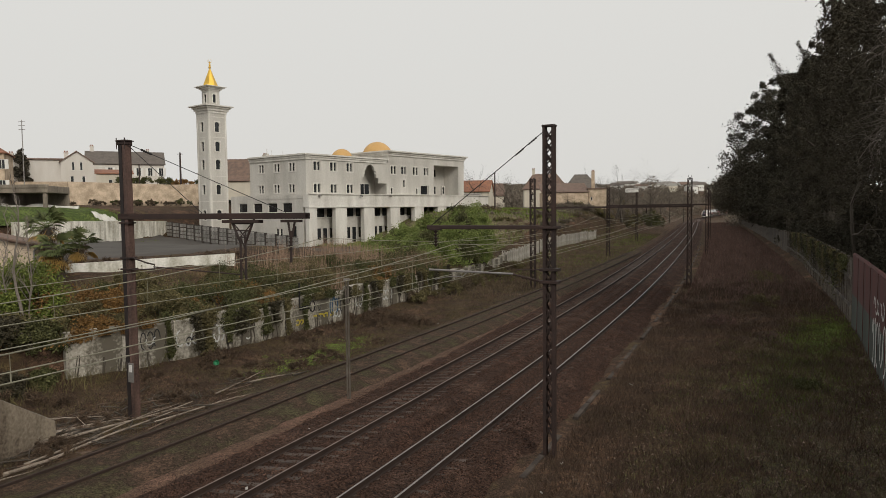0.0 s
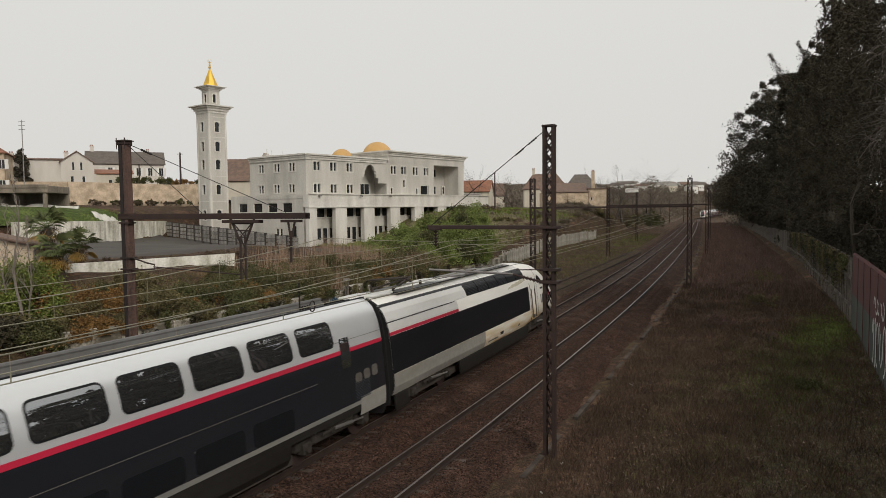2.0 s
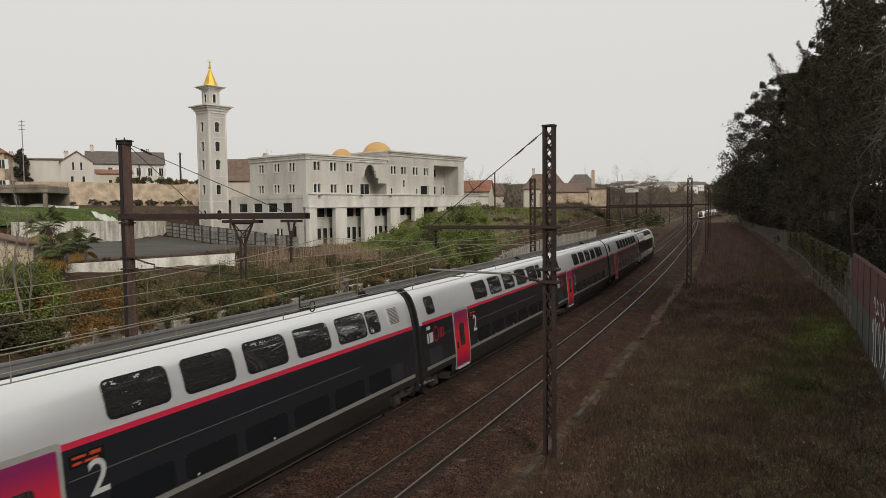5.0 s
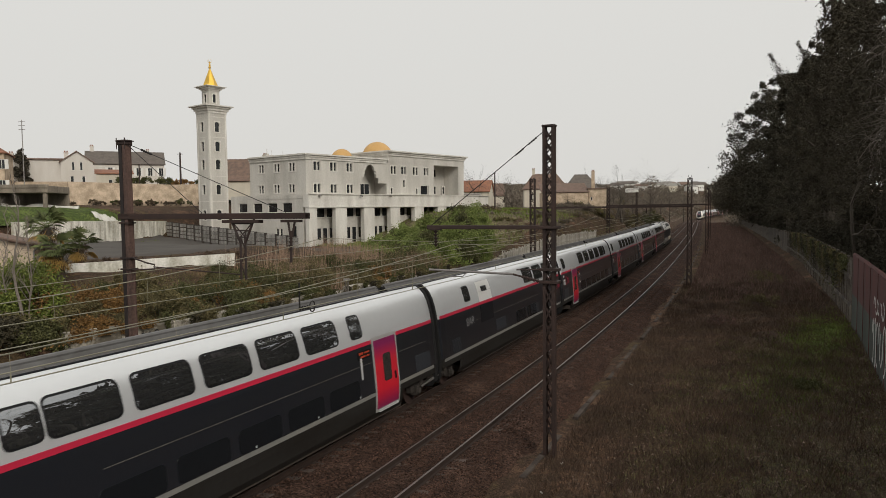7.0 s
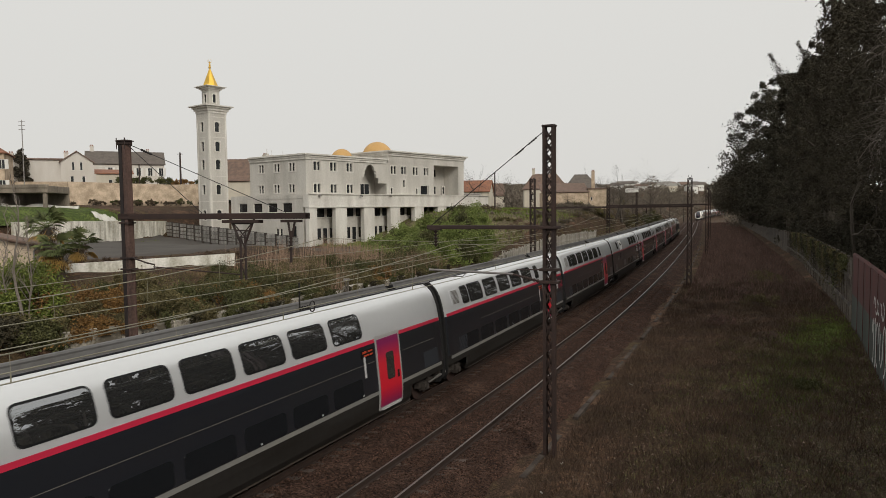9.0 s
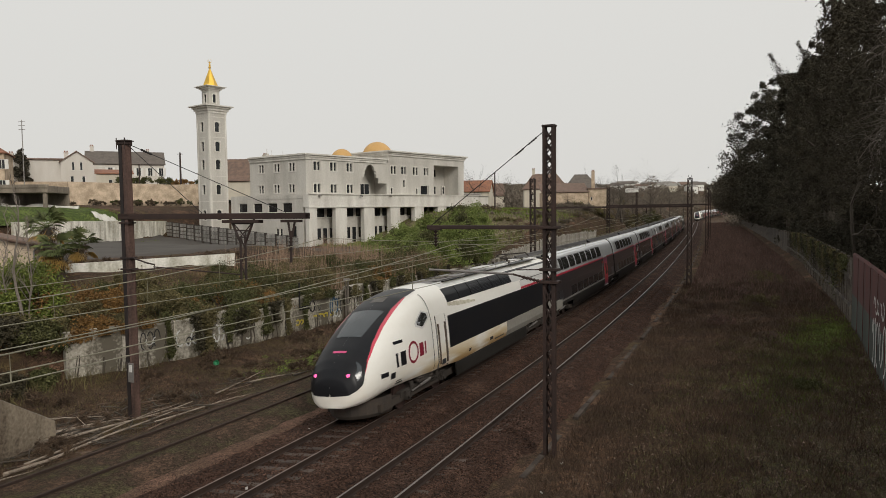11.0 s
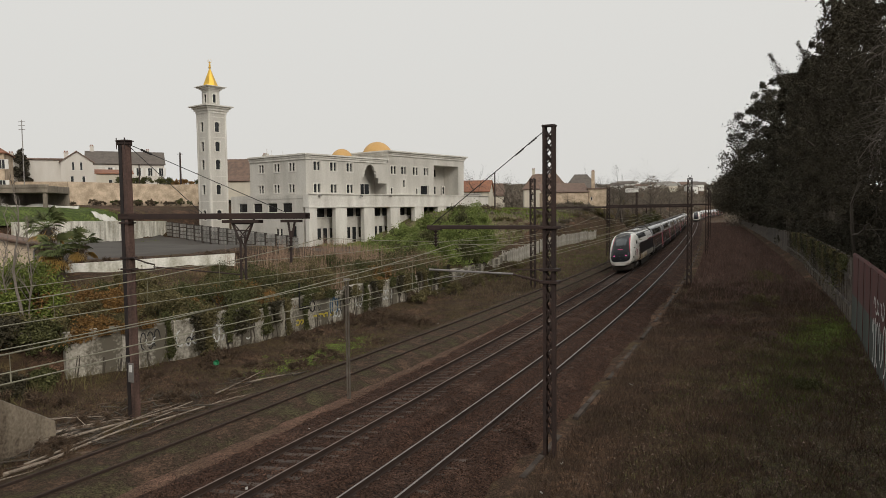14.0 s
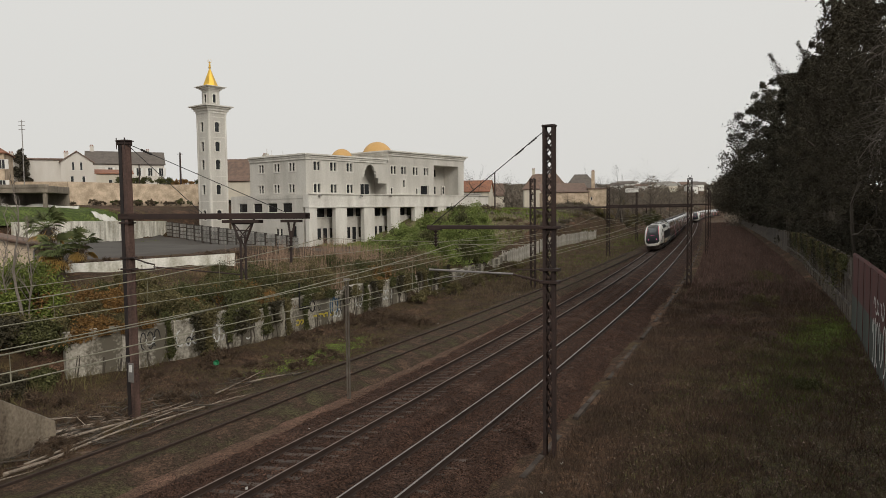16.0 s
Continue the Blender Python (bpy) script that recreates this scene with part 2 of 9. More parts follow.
def height(s, l):
    s, l = np.asarray(s, float), np.asarray(l, float)
    d = -l - wall_l(s)
    near = np.interp(d, [-6, -1, 0.05, 0.42, 3, 7, 8.6, 9.6, 11.8, 12.6, 14.2, 40, 48, 56, 90, 130, 300, 600], [-0.42, -0.2, -0.05, 1.35, 1.8, 2.6, 3.2, 3.45, 3.5, 3.8, 3.9, 3.95, 4.6, 6.6, 8.2, 12, 18, 22])
    mid = np.interp(d, [-6, -1, 0.05, 0.42, 5, 16, 30, 48, 60, 90, 130, 300, 600], [-0.42, -0.2, -0.05, 1.3, 1.7, 2.2, 2.25, 3.5, 4.8, 8.3, 11.5, 20, 26])
    far = np.interp(d, [-8, -4, -1, 0, 1, 2.5, 4.0, 6.5, 16, 40, 100, 300, 600], [-0.42, -0.3, 0.2, 0.5, 1.7, 4.2, 5.4, 6.2, 6.7, 7.2, 8.6, 14, 20])
    a, b = _sm(56, 70, s), _sm(92, 112, s)
    z = near * (1 - a) + (mid * (1 - b) + far * b) * a
    right = np.interp(l, [5.5, 7.5, 17.4, 19.2, 26, 60, 300, 1500], [-0.42, -0.3, 0.0, 0.5, 1.0, 3, 14, 30])
    z = np.where(l > 5.5, right, np.where(d < -6, -0.42, z))
    t = np.interp(s, _S, _T)
    x, y = np.interp(s, _S, _X) + l * np.cos(t), np.interp(s, _S, _Y) - l * np.sin(t)
    e = -42.0 + 0.157 * (y - 80) - x
    bank = np.interp(e, [0, 0.6, 2.5, 5, 10, 30, 80, 200], [3.0, 5.7, 6.9, 7.45, 7.7, 8.5, 12, 18]) * _sm(52, 64, y)
    z = np.where(e > 0, np.maximum(z, bank), z)
    dist = np.hypot(s - 60, l)
    corridor = np.maximum(_sm(12, 80, np.abs(l)), _sm(560, 900, s))
    return z + _sm(160, 1000, dist) * 21 * corridor


def rough(s, l):
    bed = (abs(l - 0.3) < 5.2) if np.isscalar(l) else np.abs(l - 0.3) < 5.2
    n = 0.05 * np.sin(1.9 * s + 2.3 * l) * np.sin(0.7 * s - 1.3 * l) + 0.05 * np.sin(0.37 * s + 0.9 * l) + 0.03 * np.sin(4.1 * s) * np.sin(3.7 * l + s)
    return np.where(bed, 0.15, 1.0) * n


def ground_z(s, l):
    return float(height(s, l) + rough(s, l))


_gs = np.concatenate([[-300, -200, -120, -80, -50, -35, -25], np.arange(-20, 140, 0.8), np.arange(140, 260, 2.5), np.arange(260, 600, 15), [650, 720, 800, 900, 1000, 1150, 1400, 1800, 2500]])
_gl = np.concatenate([[-620, -500, -400, -320, -260], np.arange(-220, -90, 5), np.arange(-90, -20, 1.2), np.arange(-20, -6, 0.25), np.arange(-6, 6, 0.5), np.arange(6, 20, 0.5), np.arange(20, 60, 3), [70, 90, 120, 160, 220, 300, 420, 600, 900, 1500]])
_gl = _gl[_gl > -6.01]
_wf = -6.0 - (wall_l(_gs)[:, None] - 6.0) * np.linspace(1, 0.03, 30)[None, :]
_wd = np.concatenate([[600, 480, 380, 300, 240], np.arange(205, 75, -5), np.arange(75, 8, -1.2), [7.5, 6.6, 5.8, 5.0, 4.2, 3.5, 2.8, 2.2, 1.7, 1.2, 0.8, 0.42, 0.05]])
_wl_ = -wall_l(_gs)[:, None] - _wd[None, :]
_LL = np.concatenate([_wl_, _wf, np.broadcast_to(_gl, (len(_gs), len(_gl)))], 1)
_SS = np.broadcast_to(_gs[:, None], _LL.shape)
_TT = np.interp(_SS, _S, _T)
_gv = np.stack([np.interp(_SS, _S, _X) + _LL * np.cos(_TT), np.interp(_SS, _S, _Y) - _LL * np.sin(_TT), height(_SS, _LL) + rough(_SS, _LL)], -1).reshape(-1, 3)
_n0, _n1 = _LL.shape
_id = np.arange(_n0 * _n1).reshape(_n0, _n1)
_gf = np.stack([_id[:-1, :-1], _id[:-1, 1:], _id[1:, 1:], _id[1:, :-1]], -1).reshape(-1, 4)[:, ::-1]
ground = tagged(new("ground", raw("ground", _gv, _gf, M_SOIL, True)), "brown earth with dead grass and weeds beside the railway", "ground", kind="structure")


# ---------- tracks ----------
def ballast():
    g = Geo()
    ls = [-3.7, -3.2, -2.8, -2.4, -1.9, -1.3, -0.75, 0, 0.75, 1.3, 1.75, 2.1, 2.5, 2.9, 3.62, 4.3, 4.9, 5.3, 5.7, 6.1, 6.45, 6.8]
    rows = []
    for s in np.concatenate([np.arange(-30, 110, 0.4), np.arange(110, 420, 3)]):
        row = []
        for l in ls:
            if l < -1.3:
                z = -0.31 - 0.07 * (-1.3 - l) - 0.12 * max(0.0, -2.6 - l)
            elif l <= 1.75:
                z = -0.19 + l * math.sin(CANT) - 0.15 * max(0.0, abs(l) - 1.3) ** 2
            elif l < 2.5:
                z = -0.17 + 0.25 * math.sin(CANT)
            else:
                z = -0.19 + (min(l, 5.3) - D2) * math.sin(CANT) - 0.42 * max(0.0, l - 5.25)
            z += 0.025 * (noise.noise((s * 2.1, l * 2.7, 0)) + 0.7 * noise.noise((s * 6, l * 6, 4)))
            row.append(line(s, l, z))
        rows.append(row)
    g.sheet(rows)
    return tagged(part("ballast", g, M_BALLAST, smooth=True), "rust-brown crushed stone ballast under the rails", "ballast", kind="structure")


RAIL_PROFILE = [(-0.075, -0.172), (-0.075, -0.16), (-0.012, -0.14), (-0.012, -0.045), (-0.036, -0.035), (-0.036, -0.004), (-0.028, 0.0), (0.028, 0.0), (0.036, -0.004), (0.036, -0.035), (0.012, -0.045), (0.012, -0.14), (0.075, -0.16), (0.075, -0.172)]


def siding_bed():
    """Silted-up gravel bed of the siding."""
    g = Geo()
    rows = []
    for s in np.concatenate([np.arange(-30, 120, 0.5)]):
        rows.append([line(s, l, -0.085 - 0.34 * float(_sm(0.85, 2.3, abs(l - siding(s)))) - 0.2 * float(_sm(-2.6, -1.9, l)) + 0.035 * noise.noise((s * 1.3, l * 2.0, 7)) + 0.015 * noise.noise((s * 5, l * 6, 2))) for l in np.linspace(siding(s) - 3.2, max(-1.9, siding(s) + 1.2), 20)])
    g.sheet(rows)
    return tagged(part("siding_bed", g, M_BED, smooth=True), "silted gravel and moss around the disused siding", "ballast", kind="structure")


M_BED = groundmat("mossy_silted_gravel", [(0.112, 0.07, 0.049), (0.052, 0.036, 0.025), (0.078, 0.07, 0.036)], 0.9, 36, 0.8)


def rail(parent, l0, centre, s0, s1, top, side, level=False):
    g = Geo()
    rows = []
    for s in np.arange(s0, s1 + 0.1, 1.5 if s1 < 200 else 2.5):
        c = centre(s) if callable(centre) else centre
        if level:
            rows.append([line(s, c + l0 + x, z) for x, z in RAIL_PROFILE])
        else:
            rows.append([railpoint(s, l0 + x, z, c) for x, z in RAIL_PROFILE])
    g.sheet(rows)
    w = len(RAIL_PROFILE)
    g.i = [1 if (j % (w - 1)) in (5, 6, 7) else 0 for j in range(len(g.f))]
    return part("rail", g, [side, top], parent)


def track(name, centre, s0, s1, top, side, label, sleepers=None, level=False):
    t = thing(name, label, "railway track", kind="structure")
    rail(t, -0.7535, centre, s0, s1, top, side, level)
    rail(t, 0.7535, centre, s0, s1, top, side, level)
    return t


def sleeper_mesh(w):
    g = Geo()
    g.box((-1.22, -0.125, -0.14), (-0.42, 0.125, 0), bevel=0.02)
    g.box((0.42, -0.125, -0.14), (1.22, 0.125, 0), bevel=0.02)
    g.box((-0.45, -0.05, -0.12), (0.45, 0.05, -0.035))
    if w:
        g = Geo()
        g.box((-1.25, -0.125, -0.14), (1.25, 0.125, 0), bevel=0.02)
    for x in (-0.7535, 0.7535):
        g.box((x - 0.13, -0.07, -0.01), (x + 0.13, 0.07, 0.02), bevel=0.008)
    return g.mesh("sleeper", M_SLEEPER)


def masts_frame(s, l, z0=0.0):
    return Matrix.Translation(line(s, l, z0)) @ Matrix.Rotation(-heading(s), 4, "Z")


def lattice_mast(s, l, h, label, w=0.42, d=0.3, base=-0.5, group="catenary masts", fine=False):
    """Two channel uprights joined by X lacing on both faces; x across the line."""
    t = thing("catenary_mast", label, "mast", masts_frame(s, l), group)
    for sx in (-1, 1):
        g = Geo()
        x = sx * w / 2
        g.box((x - 0.006 + sx * 0.035, -d / 2, base), (x + 0.006 + sx * 0.035, d / 2, h))
        for yy in (-d / 2, d / 2):
            g.box((x - 0.046, yy - 0.007, base), (x + 0.046, yy + 0.007, h))
        part("upright", g, M_STEEL, t)
    zs = [0.25]
    while zs[-1] < h - 0.3:
        zs.append(zs[-1] + ((0.5 if zs[-1] < 6.5 else 0.33) if fine else 0.6))
    for face, yy in (("lacing", -d / 2 - 0.012), ("lacing", d / 2 + 0.012)):
        g = Geo()
        for z, z1 in zip(zs[:-1], zs[1:]):
            for a, b in (((-w / 2 + 0.02, z), (w / 2 - 0.02, z1)), ((w / 2 - 0.02, z), (-w / 2 + 0.02, z1))):
                v = Vector((b[0] - a[0], 0, b[1] - a[1]))
                nx = Vector((v.z, 0, -v.x)).normalized() * 0.02
                A, B = Vector((a[0], yy, a[1])), Vector((b[0], yy, b[1]))
                g.face([A - nx, A + nx, B + nx, B - nx])
                g.face([A - nx + Vector((0, 0.012, 0)), B - nx + Vector((0, 0.012, 0)), B + nx + Vector((0, 0.012, 0)), A + nx + Vector((0, 0.012, 0))])
        part(face, g, M_STEEL, t)
    g = Geo()
    g.box((-w / 2 - 0.06, -d / 2 - 0.03, h - 0.05), (w / 2 + 0.06, d / 2 + 0.03, h + 0.01), bevel=0.01)
    part("head_plate", g, M_STEEL, t)
    g = Geo()
    g.box((-w / 2 - 0.18, -d / 2 - 0.16, base - 0.3), (w / 2 + 0.18, d / 2 + 0.16, base + 0.1), bevel=0.03)
    part("concrete_foot", g, M_TROUGH, t, "stained concrete footing")
    return t


def insulator(g, p0, p1, r=0.07, n=5, mi=0):
    p0, p1 = Vector(p0), Vector(p1)
    for k in range(n):
        a = p0.lerp(p1, (k + 0.15) / n)
        b = p0.lerp(p1, (k + 0.85) / n)
        g.tube(a, b, r, r * 0.45, n=10, mi=mi)
    g.tube(p0, p1, r * 0.35, n=6, mi=mi)


def loose_stones():
    """Loose crushed stones lying on the ballast of the near tracks."""
    rng = np.random.default_rng(3)
    n = 46000
    s = 9 + 62 * rng.random(n) ** 1.5
    l = rng.uniform(-2.5, 6.6, n)
    keep = np.ones(n, bool)
    for c in (0.0, D2):
        keep &= np.abs(np.abs(l - c) - 0.7535) > 0.09
    s, l = s[keep], l[keep]
    n = len(s)
    z = np.where(l < -1.3, -0.31 - 0.07 * (-1.3 - l), np.where(l <= 1.75, -0.19 + l * math.sin(CANT) - 0.15 * np.maximum(0, np.abs(l) - 1.3) ** 2, np.where(l < 2.5, -0.145, -0.19 + (np.minimum(l, 5.3) - D2) * math.sin(CANT) - 0.42 * np.maximum(0, l - 5.25))))
    t = np.interp(s, _S, _T)
    p = np.stack([np.interp(s, _S, _X) + l * np.cos(t), np.interp(s, _S, _Y) - l * np.sin(t), z + 0.012], 1)
    a = rng.normal(size=(n, 3))
    a /= np.linalg.norm(a, axis=1, keepdims=True)
    b = np.cross(a, rng.normal(size=(n, 3)))
    b /= np.linalg.norm(b, axis=1, keepdims=True)
    c = np.cross(a, b)
    r = rng.uniform(0.016, 0.036, (n, 1))
    v = np.stack([p + a * r * 1.3, p - a * r * 1.1, p + b * r, p - b * r, p + c * r * 0.8, p - c * r * 0.8], 1).reshape(-1, 3)
    f = np.array([[0, 2, 4], [2, 1, 4], [1, 3, 4], [3, 0, 4], [2, 0, 5], [1, 2, 5], [3, 1, 5], [0, 3, 5]])
    f = (f[None] + 6 * np.arange(n)[:, None, None]).reshape(-1, 3)
    tagged(new("loose_ballast", raw("loose_ballast", v, f, M_STONES)), "loose rust-brown crushed stones between the rails", "ballast", kind="stuff")


M_STONES = leafmat("rust_brown_crushed_stone", (0.03, 0.017, 0.012), (0.118, 0.07, 0.052), 0.95, 0.1)
def dirt_path():
    """Trodden reddish earth between the siding and the main track."""
    rows = []
    for s in np.arange(-20, 110, 0.5):
        w = 0.95 + 0.3 * math.sin(s * 0.23) + 0.15 * math.sin(s * 0.9)
        c = -2.85 + 0.004 * s
        rows.append([line(s, c + w * f, -0.4 + 0.05 * (1 - f * f) + 0.03 * noise.noise((s * 0.8, f * 2, 3))) for f in (-1, -0.6, -0.2, 0.2, 0.6, 1)])
    tagged(part("dirt_path", Geo().sheet(rows), M_REDDIRT, smooth=True), "trodden reddish earth path beside the ballast", "path", kind="structure")


M_REDDIRT = groundmat("trodden_red_earth", [(0.16, 0.094, 0.068), (0.09, 0.055, 0.039), (0.13, 0.086, 0.061)], 0.5, 40, 0.5)
ballast()
dirt_path()
loose_stones()
siding_bed()
track_1 = track("track_1", 0.0, -120, 420, M_RAILDULL, M_RAIL, "main railway track with worn rails on grey sleepers")
track_2 = track("track_2", D2, -120, 420, M_RAILTOP, M_RAIL, "second main track with polished rails in brown ballast")
track_3 = track("track_3", siding, -40, 118, M_RUSTRAIL, M_RUSTRAIL, "rusty overgrown siding track half buried in soil", level=True)

M_TROUGH = mat('soil_stained_concrete', (0.085, 0.066, 0.055), (0.035, 0.026, 0.021), 0.95, scale=1.5, fine=12, amount=0.7, rand=0.3)


# concrete cable trough along the right-hand side
def cable_trough():
    t = thing("cable_trough", "low worn concrete cable trough half buried beside the ballast", "cable trough", kind="structure")
    for k, s in enumerate(np.arange(-10, 150, 2.0)):
        if (k * 7) % 11 < 3:
            continue
        g = Geo()
        a, b = line(s, 0), line(s + 1.92, 0)
        g.box((-0.09, 0.0, -0.5), (0.09, 1.93, -0.3 + 0.08 * noise.noise((s, 0, 0))), bevel=0.02)
        part("trough_cover", g, M_TROUGH, t, m=at_line(s, 6.5 + 0.05 * noise.noise((s, 3, 0)), 0, 0.0))


cable_trough()

# ---------- catenary ----------
MAST_R = lattice_mast(26.0, 6.72, 9.55, "tall dark brown lattice steel mast beside the tracks", 0.27, 0.2, fine=True)
MAST_R2 = lattice_mast(73.0, 7.3, 9.6, "dark brown lattice steel mast standing at the trackside", 0.36, 0.25)
MAST_R3 = lattice_mast(116, 7.9, 9.6, "slim dark lattice mast far along the line", 0.36, 0.3)
MAST_L2 = lattice_mast(68.5, -6.2, 9.7, "brown lattice steel mast between siding and wall", 0.42, 0.32)
MAST_L3 = lattice_mast(112, -5.9, 10.0, "brown lattice mast on the grass strip", 0.42, 0.32)
MAST_L4 = lattice_mast(158, -6.4, 10.0, "distant brown lattice mast in dry brush", 0.42, 0.32)


def left_mast():
    """Double channel mast with a long cantilever beam carrying two drop posts."""
    t = thing("catenary_mast", "massive rusty double-channel steel mast with white plate", "mast", masts_frame(23.8, -8.1), "catenary masts")
    for sx, m in ((-1, M_STEELBLK), (1, M_STEELRED)):
        g = Geo()
        x = sx * 0.092
        g.box((x - 0.062, -0.11, -0.6), (x + 0.062, 0.11, 9.6), bevel=0.006)
        g.box((x - 0.08, -0.13, -0.6), (x + 0.08, -0.115, 9.6))
        g.box((x - 0.08, 0.115, -0.6), (x + 0.08, 0.13, 9.6))
        part("upright", g, m, t)
    g = Geo()
    g.box((-0.2, -0.16, 9.5), (0.2, 0.16, 9.68), bevel=0.02)
    g.box((-0.24, -0.2, 9.62), (0.24, 0.2, 9.66), bevel=0.01)
    for x in (-0.2, 0.2):
        g.tube((x, -0.17, 9.35), (x, -0.17, 9.74), 0.018, n=6)
    part("head_clamp", g, M_STEEL, t)
    for z in (7.05, 6.75, 5.1, 5.5):
        g = Geo()
        g.box((-0.24, -0.17, z - 0.03), (0.24, 0.17, z + 0.03))
        part("clamp", g, M_STEEL, t)
    for y in (-0.12, 0.12):
        part("beam_chord", Geo().box((-0.3, y - 0.03, 6.87), (7.75, y + 0.03, 7.06), bevel=0.01), M_STEEL, t)
    for k in range(16):
        part("beam_batten", Geo().box((-0.2 + 0.52 * k, -0.09, 7.0), (-0.08 + 0.52 * k, 0.09, 7.03)), M_STEEL, t)
    # braced drop post over the siding
    g = Geo()
    for x0, x1 in ((4.72, 5.1), (5.68, 5.3)):
        g.tube((x0, 0, 6.87), (x1, 0, 6.1), 0.04, n=6)
        g.tube((x1, 0, 6.3), (x1, 0, 4.9), 0.04, n=6)
    for zr, hw in ((6.72, 0.41), (6.5, 0.27), (6.28, 0.14)):
        g.tube((5.2 - hw, 0, zr), (5.2 + hw, 0, zr), 0.025, n=5)
    g.tube((4.85, 0, 6.7), (5.28, 0, 6.3), 0.02, n=5)
    g.tube((5.55, 0, 6.7), (5.12, 0, 6.3), 0.02, n=5)
    z, k = 6.3, 0
    while z > 5.3:
        xa, xb = 5.1, 5.3
        xa2, xb2 = xa, xb
        g.tube((xa, 0, z) if k % 2 == 0 else (xb, 0, z), (xb2, 0, z - 0.45) if k % 2 == 0 else (xa2, 0, z - 0.45), 0.02, n=5)
        z -= 0.45
        k += 1
    g.box((4.45, -0.12, 6.74), (5.95, 0.12, 6.84))
    part("drop_post", g, M_STEEL, t)
    # insulated post at the beam's end
    g = Geo()
    g.box((6.8, -0.1, 6.76), (7.5, 0.1, 6.84))
    g.tube((7.02, 0, 6.8), (7.1, 0, 6.3), 0.035, n=6)
    g.tube((7.28, 0, 6.8), (7.16, 0, 6.3), 0.035, n=6)
    g.tube((7.13, 0, 6.5), (7.1, 0, 5.5), 0.045, n=8)
    insulator(g, (7.12, 0, 6.3), (7.09, 0, 5.85), 0.075, 4)
    part("insulator_post", g, M_STEEL, t)
    for a, xe in ((0.06, 6.9), (-0.06, 3.55)):
        g = Geo()
        g.tube((0.2, a, 9.5), (xe, a, 7.07), 0.013, n=5)
        part("stay_rod", g, M_DARKWIRE, t)
    g = Geo()
    insulator(g, (0.75, 0.06, 9.3), (1.25, 0.06, 9.12), 0.05, 5)
    part("stay_insulator", g, M_DARKWIRE, t)
    g = Geo()
    g.box((-0.02, -0.2, 1.05), (0.24, -0.17, 1.75), bevel=0.006)
    part("sign_plate", g, M_GREYTUBE, t, "grey metal plate with white notice")
    g = Geo()
    g.box((0.04, -0.206, 1.42), (0.18, -0.2, 1.68))
    part("notice", g, M_WHITE_PLATE, t, "small white notice")
    # steady arm loop
    g = Geo()
    pts = [Vector((0.28, -0.1, 5.52)), Vector((1.0, -0.1, 5.35)), Vector((1.35, -0.1, 5.3)), Vector((1.35, -0.1, 5.15)), Vector((0.3, -0.1, 5.08))]
    g.path(pts, 0.028)
    g.tube((1.3, -0.1, 5.22), (5.0, 0.05, 5.05), 0.022, n=6)
    part("steady_arm", g, M_STEEL, t)
    return t


M_WHITE_PLATE = mat("white_enamel", (0.7, 0.7, 0.68), rough=0.4, scale=4, fine=20, bump=0.02, amount=0.2)
left_mast()


def cantilever(mast, length, z, tie, low=5.2, double=True):
    """A beam, its tie from the mast's head and a steady arm, on a lattice mast."""
    g = Geo()
    sgn = -1 if length < 0 else 1
    g.box((min(0.3 * sgn, length), -0.06, z - 0.06), (max(0.3 * sgn, length), 0.06, z + 0.06), bevel=0.01)
    part("cantilever_beam", g, M_STEEL, mast)
    g = Geo()
    g.tube((0.2 * sgn, 0, tie), (length * 0.97, 0, z + 0.05), 0.014, n=5)
    part("stay_rod", g, M_DARKWIRE, mast)
    for f in (0.05, 0.16):
        g = Geo()
        a = Vector((0.2 * sgn, 0, tie)).lerp(Vector((length * 0.97, 0, z)), f)
        b = Vector((0.2 * sgn, 0, tie)).lerp(Vector((length * 0.97, 0, z)), f + 0.07)
        insulator(g, a, b, 0.034, 4)
        part("stay_insulator", g, M_DARKWIRE, mast)
    g = Geo()
    x = length * 0.93
    g.box((x - 0.18, -0.08, z - 0.1), (x + 0.18, 0.08, z - 0.05))
    insulator(g, (x, 0, z - 0.1), (x, 0, z - 0.62), 0.075, 5)
    part("insulator_post", g, M_STEEL, mast)


cantilever(MAST_R, -4.0, 6.55, 9.35)


def portal_beam(sa, la, sb, lb, z):
    """Beam across the tracks between two masts, with insulated hangers."""
    a, b = line(sa, la, z), line(sb, lb, z)
    t = thing("portal_beam", "brown steel portal beam spanning the tracks between masts", "beam", Matrix.Translation(a) @ Matrix.Rotation(math.atan2(b.y - a.y, b.x - a.x), 4, "Z"), "portal beams")
    ln = (b - a).length
    g = Geo()
    for y in (-0.14, 0.14):
        g.box((-0.3, y - 0.02, -0.08), (ln + 0.3, y + 0.02, 0.08))
    part("chord", g, M_STEEL, t)
    for k in range(int(ln)):
        part("batten", Geo().box((k + 0.5, -0.14, 0.05), (k + 0.6, 0.14, 0.075)), M_STEEL, t)
    for l in (0.0, D2):
        x = (l - la) * ln / (lb - la)
        g = Geo()
        insulator(g, (x, 0, -0.1), (x, 0, -0.6), 0.075, 5)
        part("hanger_insulator", g, M_STEEL, t)


portal_beam(68.5, -6.2, 73.0, 7.3, 7.05)
portal_beam(112, -5.9, 116, 7.9, 7.2)
MAST_R4 = lattice_mast(162, 8.0, 10.0, "distant lattice mast beside the tracks", 0.36, 0.3)
portal_beam(158, -6.4, 162, 8.0, 7.3)


